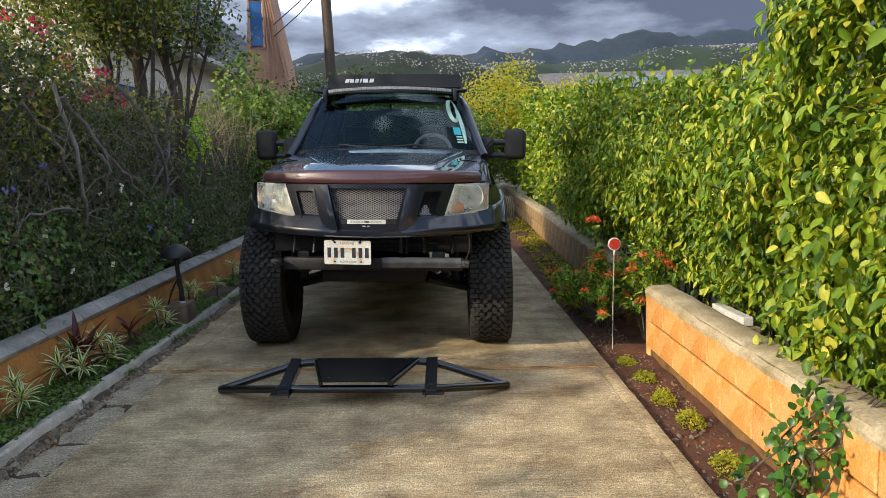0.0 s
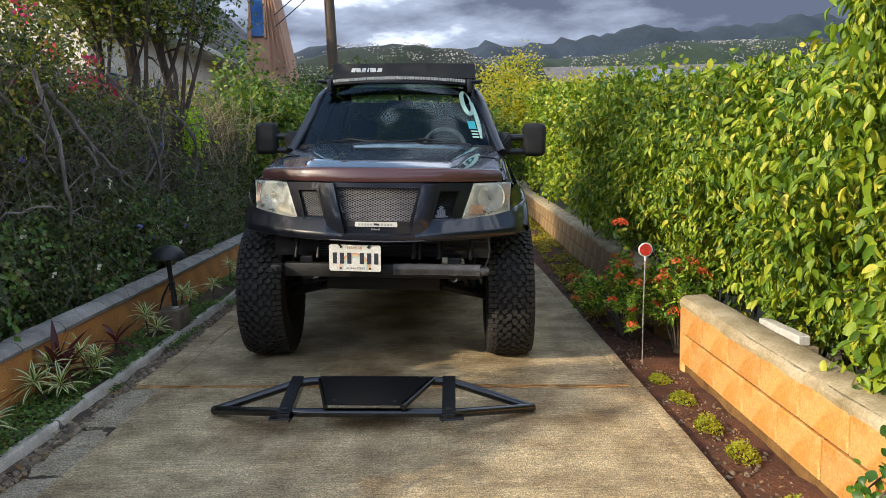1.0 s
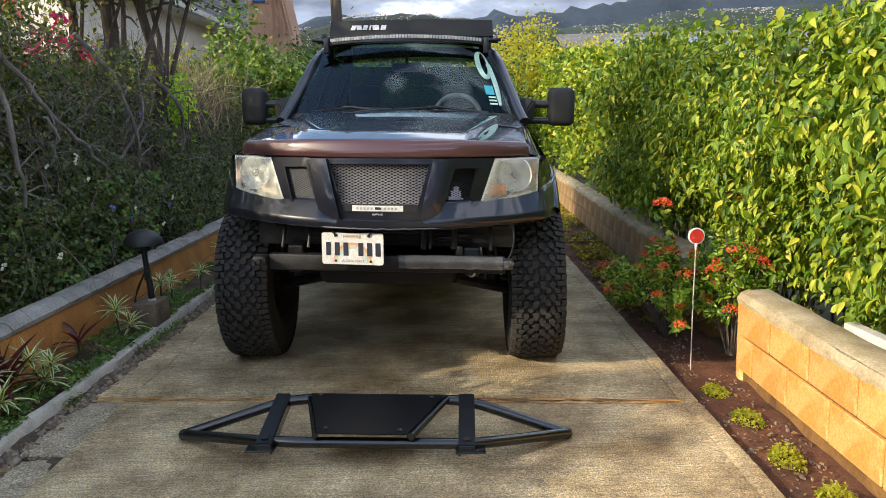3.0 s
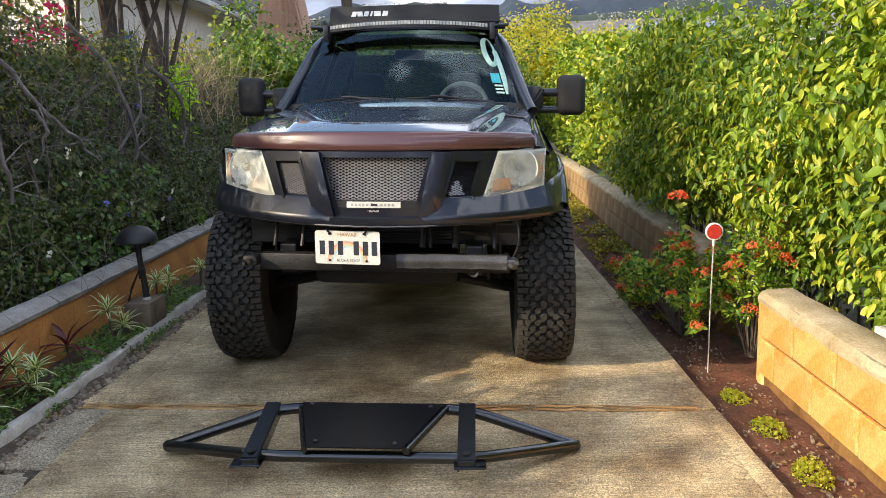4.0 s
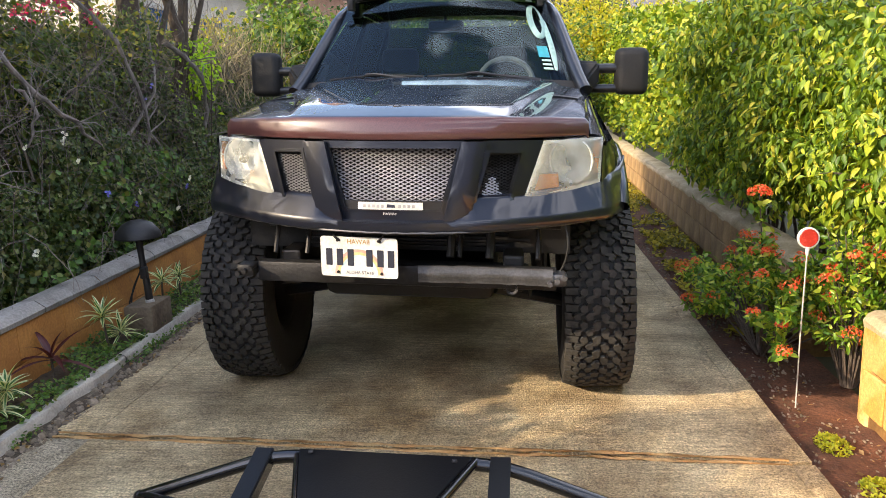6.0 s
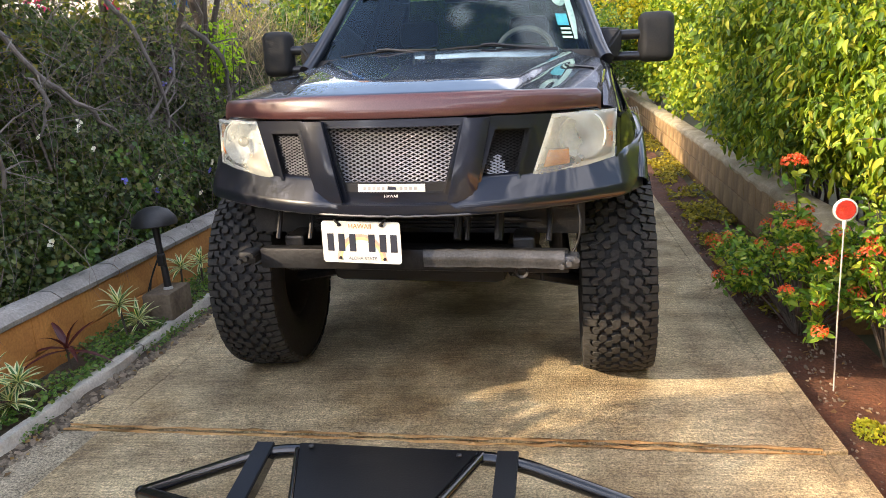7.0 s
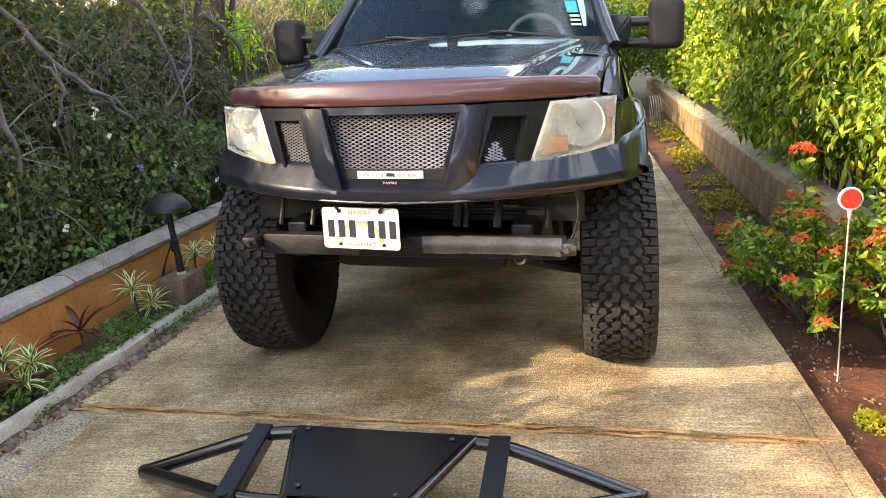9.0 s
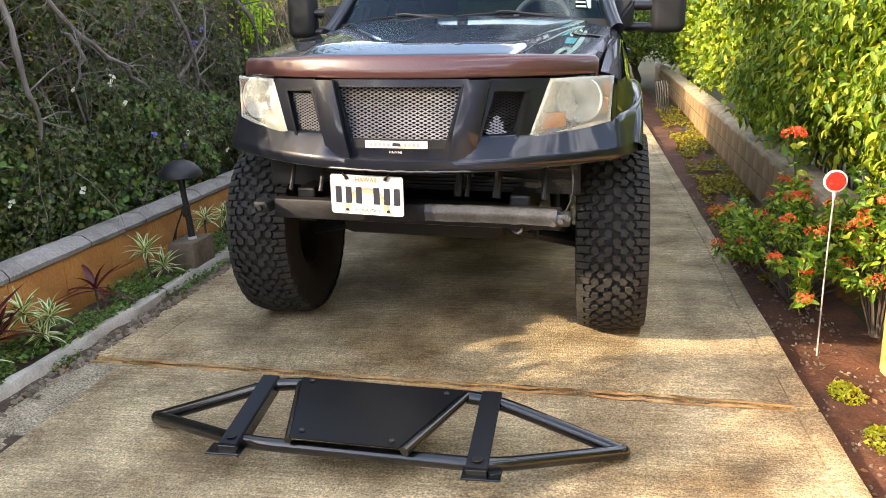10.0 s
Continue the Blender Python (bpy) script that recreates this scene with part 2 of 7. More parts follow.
def box(bm, x0, x1, y0, y1, z0, z1, bevel=0.0, seg=2):
    r = bmesh.ops.create_cube(bm, size=1.0, matrix=Matrix.LocRotScale(((x0 + x1) / 2, (y0 + y1) / 2, (z0 + z1) / 2), None, (x1 - x0, y1 - y0, z1 - z0)))
    if bevel:
        es = list({e for v in r["verts"] for e in v.link_edges})
        bmesh.ops.bevel(bm, geom=es, offset=bevel, segments=seg, affect="EDGES", profile=0.5)
    return bm


def box_bm(*a, **k):
    return box(bmesh.new(), *a, **k)


def tube(bm, pts, r, n=10, caps=True, flat=1.0):
    """A round bar along points; r one radius or one for each point; flat squashes it."""
    pts = [Vector(p) for p in pts]
    rs = r if isinstance(r, (list, tuple)) else [r] * len(pts)
    rings, up = [], None
    for i, p in enumerate(pts):
        d = (pts[min(i + 1, len(pts) - 1)] - pts[max(i - 1, 0)]).normalized()
        if up is None:
            up = d.orthogonal().normalized() if abs(d.z) > 0.9 else (Vector((0, 0, 1)) - d * d.z).normalized()
        up = (up - d * up.dot(d)).normalized()
        side = d.cross(up)
        rings.append([bm.verts.new(p + rs[i] * (math.cos(a) * side + flat * math.sin(a) * up)) for a in (2 * math.pi * k / n for k in range(n))])
    for a, b in zip(rings, rings[1:]):
        for k in range(n):
            bm.faces.new((a[k], a[(k + 1) % n], b[(k + 1) % n], b[k]))
    if caps:
        bm.faces.new(rings[0][::-1])
        bm.faces.new(rings[-1])
    return bm


def bend(pts, radius=0.06, n=5):
    """Rounds the corners of a polyline."""
    pts = [Vector(p) for p in pts]
    out = [pts[0]]
    for a, b, c in zip(pts, pts[1:], pts[2:]):
        p, q = b + (a - b).normalized() * radius, b + (c - b).normalized() * radius
        for k in range(n + 1):
            t = k / n
            out.append((1 - t) ** 2 * p + 2 * t * (1 - t) * b + t * t * q)
    return out + [pts[-1]]


def lathe(bm, profile, n=32, axis="x", centre=(0, 0, 0)):
    """Turns (along, radius) pairs round an axis."""
    c = Vector(centre)
    rings = []
    for a, r in profile:
        ring = []
        for k in range(n):
            t = 2 * math.pi * k / n
            p = (a, r * math.cos(t), r * math.sin(t)) if axis == "x" else (r * math.cos(t), a, r * math.sin(t)) if axis == "y" else (r * math.cos(t), r * math.sin(t), a)
            ring.append(bm.verts.new(c + Vector(p)))
        rings.append(ring)
    for a, b in zip(rings, rings[1:]):
        for k in range(n):
            bm.faces.new((a[k], a[(k + 1) % n], b[(k + 1) % n], b[k]))
    return bm


def sheet(bm, f, nu, nv, thick=0.0):
    """A grid of points f(u, v), u and v from 0 to 1; thick: how far the back lies behind the front."""
    g = [[bm.verts.new(f(i / nu, j / nv)) for i in range(nu + 1)] for j in range(nv + 1)]
    faces = [bm.faces.new((g[j][i], g[j][i + 1], g[j + 1][i + 1], g[j + 1][i])) for j in range(nv) for i in range(nu)]
    if thick:
        bmesh.ops.recalc_face_normals(bm, faces=faces)
        bmesh.ops.solidify(bm, geom=faces, thickness=thick)
    return bm


def slab_solid(bm, f, nu, nv, down):
    """A grid f(u, v) with skirts and a flat bottom, `down` below."""
    top = [[bm.verts.new(f(i / nu, j / nv)) for i in range(nu + 1)] for j in range(nv + 1)]
    for j in range(nv):
        for i in range(nu):
            bm.faces.new((top[j][i], top[j][i + 1], top[j + 1][i + 1], top[j + 1][i]))
    rim = [top[0][i] for i in range(nu)] + [top[j][nu] for j in range(nv)] + [top[nv][i] for i in range(nu, 0, -1)] + [top[j][0] for j in range(nv, 0, -1)]
    low = [bm.verts.new(v.co - Vector((0, 0, down))) for v in rim]
    for k in range(len(rim)):
        q = (k + 1) % len(rim)
        bm.faces.new((rim[q], rim[k], low[k], low[q]))
    return bm


def lerp(a, b, t):
    return a + (b - a) * t


LEAF = np.array([(0, 0, 0), (-0.34, 0.28, 0.05), (0, 0.30, 0), (0.34, 0.28, 0.05), (-0.30, 0.66, 0.03), (0, 0.66, -0.03), (0.30, 0.66, 0.03), (0, 1.0, -0.10)])
LEAF_F = [(0, 2, 1), (0, 3, 2), (1, 2, 5, 4), (2, 3, 6, 5), (4, 5, 7), (5, 6, 7)]
_H = [(0.0, 0.0, 0.0), (0.20, 0.09, 0.05), (0.36, 0.27, 0.10), (0.40, 0.46, 0.11), (0.31, 0.70, 0.07), (0.15, 0.88, 0.0), (0.0, 1.0, -0.12)]
BROAD_LEAF = np.array(_H + [(-x, y, z) for x, y, z in _H[1:6]] + [(0, 0.27, 0.0), (0, 0.46, 0.01), (0, 0.70, -0.03)])
BROAD_F = [(0, 1, 2, 12), (0, 12, 8, 7), (12, 2, 3, 13), (8, 12, 13, 9), (13, 3, 4, 14), (9, 13, 14, 10), (14, 4, 5, 6), (10, 14, 6, 11)]
SMALL_LEAF = np.array([(0, 0, 0), (-0.3, 0.5, 0.05), (0.3, 0.5, 0.05), (0, 1.0, -0.05)])
SMALL_F = [(0, 2, 3, 1)]


def leaves(rng, at, out, size, width=1.0, droop=0.35, wild=0.6, simple=False, shape=None):
    """Vertices and faces of many leaves at the points, facing about the way `out`, tips hanging."""
    n = len(at)
    nor = out + rng.normal(0, wild, (n, 3))
    nor /= np.linalg.norm(nor, axis=1)[:, None] + 1e-9
    tip = rng.normal(0, 0.8, (n, 3)) + np.array((0, 0, -droop * 2))
    tip -= nor * (tip * nor).sum(1)[:, None]
    tip /= np.linalg.norm(tip, axis=1)[:, None] + 1e-9
    side = np.cross(tip, nor)
    t = SMALL_LEAF if simple else LEAF
    fs = SMALL_F if simple else LEAF_F
    if shape is not None:
        t, fs = shape
    s = size[:, None, None]
    bent = rng.uniform(0.5, 1.8, n)[:, None, None]
    v = at[:, None, :] + s * (t[None, :, 0:1] * width * side[:, None, :] + t[None, :, 1:2] * tip[:, None, :] + bent * t[None, :, 2:3] * nor[:, None, :])
    k = len(t)
    return v.reshape(-1, 3), [tuple(i + j * k for i in f) for j in range(n) for f in fs]


def wobble(p, scale, amp):
    return amp * noise.noise(Vector(p) * scale)

# ---- ground, driveway, kerb and walls ----
DRIVE_L, DRIVE_R = -1.79, 1.21


def joint_y(x):
    return 4.90 - 0.07 * x


def make_ground():
    bm = bmesh.new()
    for s, z in ((4500, -0.08),):
        v = [bm.verts.new(p) for p in ((-s, -s, z), (s, -s, z), (s, s, z), (-s, s, z))]
        bm.faces.new(v)
    return tagged(part("ground", bm, M["earth"]), "dry brown-green earth reaching out to the hills", "ground", kind="structure")


def slab(name, x0, x1, y0, y1, skew0, skew1, mat, nx=8, ny=24, top=0.0, amp=0.004):
    """A cast slab with slightly uneven top and worn edges; the ends may follow the slanting joint."""
    bm = bmesh.new()

    def f(u, v):
        x = lerp(x0, x1, u)
        a = (joint_y(x) + skew0) if skew0 is not None else y0
        b = (joint_y(x) + skew1) if skew1 is not None else y1
        y = lerp(a, b, v)
        z = top + wobble((x, y, 0), 1.3, amp)
        if u in (0, 1) or v in (0, 1):
            z -= 0.005 + abs(wobble((x, y, 3), 9, 0.008))
        return (x + (wobble((x, y, 7), 6, 0.005) if u in (0, 1) else 0), y + (wobble((x, y, 9), 6, 0.008) if v in (0, 1) else 0), z)

    slab_solid(bm, f, nx, ny, 0.07)
    return part(name, bm, mat, smooth=True, recalc=False)


def make_driveway():
    d = tagged(empty("driveway"), "weathered tan broom-finished concrete driveway with a rusty joint", "driveway", kind="structure")
    for nm, a in (("slab", (-1.60, 1.125, -4.0, 0, None, -0.013, M["concrete"], 30, 70)), ("slab", (-1.60, 1.125, 0, 30.0, 0.013, None, M["concrete"], 30, 90)),
                  ("edge_strip", (1.128, DRIVE_R, -4.0, 0, None, -0.013, M["concrete"], 3, 60)), ("edge_strip", (1.128, DRIVE_R, 0, 30.0, 0.013, None, M["concrete"], 3, 90)),
                  ("edge_strip", (DRIVE_L, -1.604, 0, 30.0, 0.015, None, M["concrete"], 3, 90))):
        slab(nm, *a).parent = d
    # broken edge pieces near the front
    y = 0.6
    rng = random.Random(4)
    while y < 4.92:
        ln = min(rng.uniform(0.22, 0.6), 5.025 - y)
        x0 = -1.852 + rng.uniform(0, 0.03)
        bm = bmesh.new()
        cut = rng.uniform(-0.05, 0.05)
        top = rng.uniform(-0.012, 0.004)
        last = y + ln > 4.93

        def f(u, v):
            x, yy = lerp(x0 + 0.05 * wobble((v * 3, y, 1), 2, 1), -1.604, u), lerp(y, y + ln - 0.02, v) + cut * (u - 0.5) + wobble((u * 3, v * 3, y), 2, 0.02)
            if last:
                yy = lerp(y, joint_y(x) - 0.016, v)
            return (x, yy, top + wobble((x, yy, 4), 7, 0.006) - (0.012 if u in (0, 1) or v in (0, 1) else 0))

        slab_solid(bm, f, 6, 6, 0.06)
        part("broken_piece", bm, M["concrete_edge"], d, smooth=True, recalc=False)
        y += ln
    # trowelled margins beside the crack, stained orange
    for nm, o0, o1, mt, z, lab in (("joint_margin", -0.026, -0.013, "joint", 0.0, "smooth orange-stained joint margin"), ("joint_margin", 0.012, 0.024, "joint", 0.0005, "smooth orange-stained joint margin"), ("joint_filler", -0.012, 0.012, "crack", -0.020, "dirt-filled brown crack")):
        bm = bmesh.new()

        def f(u, v):
            x = lerp(DRIVE_L + 0.02, 1.13, u)
            y = joint_y(x) + lerp(o0, o1, v) + wobble((x, o0 + v, 0), 9, 0.016) * (0 if abs(lerp(o0, o1, v)) < 0.008 else 1)
            return (x, y, z + wobble((x, 0, 0), 1.3, 0.004) + wobble((x * 3, v, o0), 8, 0.0025) - (0.006 if v in (0, 1) else 0))

        sheet(bm, f, 150, 4)
        part(nm, bm, M[mt], d, lab, smooth="all")
    return d


def make_bed(name, x0, x1, z, mat, label, amp=0.02, y0=-4, y1=30):
    bm = bmesh.new()
    sheet(bm, lambda u, v: (lerp(x0, x1, u), lerp(y0, y1, v), z + amp * noise.noise(Vector((lerp(x0, x1, u) * 5, lerp(y0, y1, v) * 5, 1)))
                            + 0.35 * amp * noise.noise(Vector((lerp(x0, x1, u) * 21, lerp(y0, y1, v) * 21, 5)))), 12, 420, 0.0)
    return tagged(part(name, bm, mat, smooth="all"), label, "soil", kind="structure")


def make_kerb():
    k = tagged(empty("kerb"), "low grey concrete garden kerb edging the planting bed", "kerb", kind="structure")
    y = 1.2
    while y < 16:
        ln = 1.55
        bm = bmesh.new()
        sheet(bm, lambda u, v: ((-1.928, -1.924, -1.916, -1.872, -1.863, -1.858)[round(u * 5)] + wobble((u, y + v * ln, 0), 4, 0.008),
                                y + v * (ln - 0.008), (-0.07, 0.040, 0.054, 0.056, 0.044, -0.07)[round(u * 5)] + wobble((u, y + v * ln, 5), 5, 0.008)), 5, 12)
        bmesh.ops.holes_fill(bm, edges=[e for e in bm.edges if e.is_boundary])
        part("kerb_length", bm, M["kerb"], k, smooth=True)
        y += ln
    return k


def block_mesh(name, ln, h, d, mat, rough_edge=0.004):
    bm = box_bm(-d / 2, d / 2, -ln / 2, ln / 2, -h / 2, h / 2, bevel=rough_edge, seg=1)
    bmesh.ops.recalc_face_normals(bm, faces=bm.faces)
    me = bpy.data.meshes.new(name)
    bm.to_mesh(me)
    bm.free()
    me.materials.append(mat)
    return me


def wall_core(name, line, y0, y1, width, z0, z1, mat, side):
    """The backing of a wall: side +1 if its face looks to +x."""
    bm = bmesh.new()
    prof = [(0, z0), (0, z1), (width, z1), (width, z0)]
    n = max(2, int((y1 - y0) / 0.4))
    rings = []
    for j in range(n + 1):
        y = lerp(y0, y1, j / n)
        rings.append([bm.verts.new((line(y) + side * -a, y, z)) for a, z in prof])
    for a, b in zip(rings, rings[1:]):
        for k in range(4):
            bm.faces.new((a[k], a[(k + 1) % 4], b[(k + 1) % 4], b[k]))
    bm.faces.new(rings[0])
    bm.faces.new(rings[-1][::-1])
    return part(name, bm, mat)


def cap_strip(y0, y1, line, side, width, z0, z1, mat, over=0.0, amp=0.01):
    """Rounded cement topping along a wall."""
    bm = bmesh.new()
    prof = [(-over, z0), (-over - 0.004, z1 - 0.04), (0.012, z1 - 0.012), (0.04, z1), (width - 0.04, z1), (width - 0.01, z1 - 0.015), (width, z0)]
    n = max(3, int((y1 - y0) / 0.08))
    k = len(prof) - 1

    def f(u, v):
        a, z = prof[round(u * k)]
        y = lerp(y0, y1, v)
        return (line(y) - side * a + wobble((u, y, 2), 5, amp * 0.7), y, z + wobble((u * 2, y, 8), 4, amp))

    sheet(bm, f, k, n)
    bmesh.ops.holes_fill(bm, edges=[e for e in bm.edges if e.is_boundary])
    return part("cap", bm, mat, smooth=True)


def right_line(y):
    return 1.555


def right_far_line(y):
    return 1.61 + 0.028 * (y - 5.6)


def left_line(y):
    return -2.20 - 0.004 * (y - 5)


def make_right_wall():
    w = tagged(wall_core("wall_east", lambda y: right_line(y) + 0.016, -3.0, 5.26, 0.17, -0.08, 0.36, M["mortar"], -1),
               "low sunlit ochre-painted concrete block wall with a pale rounded cement top", "garden wall", kind="structure")
    for row, (z, h) in enumerate(((0.10, 0.185), (0.285, 0.175))):
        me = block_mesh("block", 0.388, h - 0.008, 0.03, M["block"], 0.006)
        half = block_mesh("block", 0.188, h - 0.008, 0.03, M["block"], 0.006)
        y = 5.27 - (0.0 if row else 0.2)
        if not row:
            o = new("block", half)
            o.location, o.parent = (right_line(0) + 0.014, 5.17, z), w
        while y > -2.6:
            o = new("block", me)
            o.location, o.parent = (right_line(0) + 0.014 + random.uniform(-0.002, 0.002), y - 0.2, z), w
            y -= 0.4
    cap_strip(-3.0, 5.28, right_line, -1, 0.20, 0.355, 0.425, M["cap"]).parent = w
    bm = bmesh.new()
    tube(bm, [(1.655, 5.26, -0.08), (1.655, 5.26, 0.34), (1.655, 5.26, 0.40)], [0.098, 0.098, 0.075], n=16)
    part("wall_end", bm, M["block"], w, smooth=True)
    # the wall beyond the gap
    w2 = tagged(wall_core("wall_east_far", lambda y: right_far_line(y) + 0.016, 6.15, 24, 0.17, -0.08, 0.36, M["mortar"], -1),
                "long ochre block wall with rust streaks under a hedge", "garden wall", kind="structure")
    ang = math.atan(0.028)
    for row, (z, h) in enumerate(((0.10, 0.185), (0.285, 0.175))):
        me = block_mesh("block", 0.392, h - 0.006, 0.03, M["block_faded_shaded"])
        y = 6.2 + 0.2 * row
        while y < 23.4:
            o = new("block", me)
            o.matrix_basis = pose(right_far_line(y + 0.2) + 0.014, y + 0.2, z, 0, 0, -math.degrees(ang))
            o.parent = w2
            y += 0.4
    cap_strip(6.1, 24, right_far_line, -1, 0.20, 0.355, 0.42, M["cap"]).parent = w2


def make_left_wall():
    w = tagged(wall_core("wall_west", lambda y: left_line(y) - 0.016, -2.0, 16, 0.14, -0.1, 0.320, M["mortar"], 1),
               "low shaded ochre-painted garden wall with grey cap stones", "garden wall", kind="structure")
    for row, (z, h) in enumerate(((0.035, 0.19), (0.226, 0.186))):
        me = block_mesh("block", 0.396, h - 0.003, 0.03, M["left_block"], 0.002)
        y = -1.9 + 0.2 * row
        while y < 15.6:
            o = new("block", me)
            o.location, o.parent = (left_line(y) - 0.014, y + 0.2, z), w
            y += 0.4
    y = -2.0
    i = 0
    while y < 15.8:
        ln = (0.62, 0.55, 0.7, 0.5)[i % 4]
        c = cap_strip(y, y + ln - 0.006, left_line, 1, 0.15, 0.322, 0.385, M["left_cap"], over=0.012, amp=0.006)
        c.name = "cap_stone"
        c.parent = w
        y += ln
        i += 1


make_ground()
make_driveway()
make_bed("soil_bed_east", DRIVE_R - 0.02, 1.66, -0.045, M["soil"], "bare red-brown soil strip with small clods", 0.03)
make_bed("soil_bed_west", -2.23, -1.90, 0.028, M["dark_soil"], "dark damp soil of the planting bed", 0.03)
_gap = make_bed("soil_gap_west", -1.90, -1.56, 0.0, M["gap_soil"], "dirt and leaf litter beside the kerb", 0.02)
for _v in _gap.data.vertices:
    _v.co.z += 0.016 - 0.028 * min(1.0, (_v.co.x + 1.90) / 0.12) - (0.012 if _v.co.x > -1.775 else 0.0)
make_kerb()
make_right_wall()
make_left_wall()

# ---- hedges ----
M["hedge_leaf"] = leaf_material("hedge_leaf", [rgb("3f581b"), rgb("52701d"), rgb("637f20"), rgb("748c24"), rgb("879b28"), rgb("9ea930"), rgb("beb646")], 0.46, 0.24, spec=0.34, skew=0.9)
M["single_leaf"] = leaf_material("single_hedge_leaf", [rgb("40641e"), rgb("587a22"), rgb("6e8e28"), rgb("7c982e"), rgb("92a034")], 0.50, 0.30, spec=0.30, single=True)
M["hedge_far_leaf"] = leaf_material("hedge_far_leaf", [rgb("2f4c1c"), rgb("466824"), rgb("62802c"), rgb("8c983e")], 0.45, 0.3)
M["shrub_leaf"] = leaf_material("shrub_leaf", [rgb("26381a"), rgb("385022"), rgb("4a622c"), rgb("64743a"), rgb("787852")], 0.45, 0.3)
M["bough_leaf"] = leaf_material("bough_leaf", [rgb("3a4c1e"), rgb("5a6c2a"), rgb("7f8a3a"), rgb("a39a4a")], 0.5, 0.45)
M["twig"] = material("dry_twig", rgb("8c8076"), 0.9, second=rgb("584e47"), scale=14, fine=80, bump=0.5, per="island", spread=0.4)
M["straw"] = material("dry_straw", rgb("c4b48c"), 0.9, second=rgb("8c7c5c"), scale=14, fine=80, bump=0.3, per="island", spread=0.3)
M["limb"] = material("silver_bark", rgb("9c948c"), 0.92, second=rgb("57504a"), third=rgb("bab3aa"), scale=11, fine=70, bump=1.0, bump_scale=30, stretch=(1, 1, 0.35))
M["bark"] = material("grey_bark", rgb("6e6257"), 0.92, second=rgb("40372f"), third=rgb("8c8276"), scale=9, fine=70, bump=0.9, bump_scale=35, stretch=(1, 1, 0.35))
M["lime_leaf"] = leaf_material("lime_leaf", [rgb("6a9a1a"), rgb("93c22c"), rgb("b8d63c")], 0.4, 0.5)
RNG = np.random.default_rng(7)


def fbm(p, s):
    return noise.fractal(Vector(p) * s, 0.9, 2.0, 4)


def east_face(y, z):
    """How far out the east hedge bulges at a height."""
    base = 1.80 + 0.03 * max(0.0, y - 6)
    if y < 4.2:
        base -= 0.06 * (4.2 - y) ** 1.2
    low = max(0.0, 0.75 - z) * 0.45
    if y > 6.3:
        # the growth hangs over the top of the wall
        low -= 0.07 * min(1.0, (y - 6.3) / 0.8) * math.exp(-((z - 0.72) / 0.38) ** 2) * max(0.0, min(1.0, (11.5 - y) / 2))
    base -= 0.20 * math.exp(-((y - 8.1) / 0.9) ** 2)      # a bush that stands forward
    return base + low + 0.27 * fbm((0, y, z), 1.3) + 0.13 * fbm((3, y, z), 4)


def east_top(y):
    t = 1.70 - 0.10 * math.exp(-((y - 6.6) / 1.2) ** 2) + 0.24 * fbm((5, y, 0), 0.9) + 0.12 * fbm((4, y, 0), 3)
    if y < 4.3:
        t += min(1.1, 0.8 * (4.3 - y))
    return t + max(0.0, min(0.85, (y - 6.5) * 0.085))


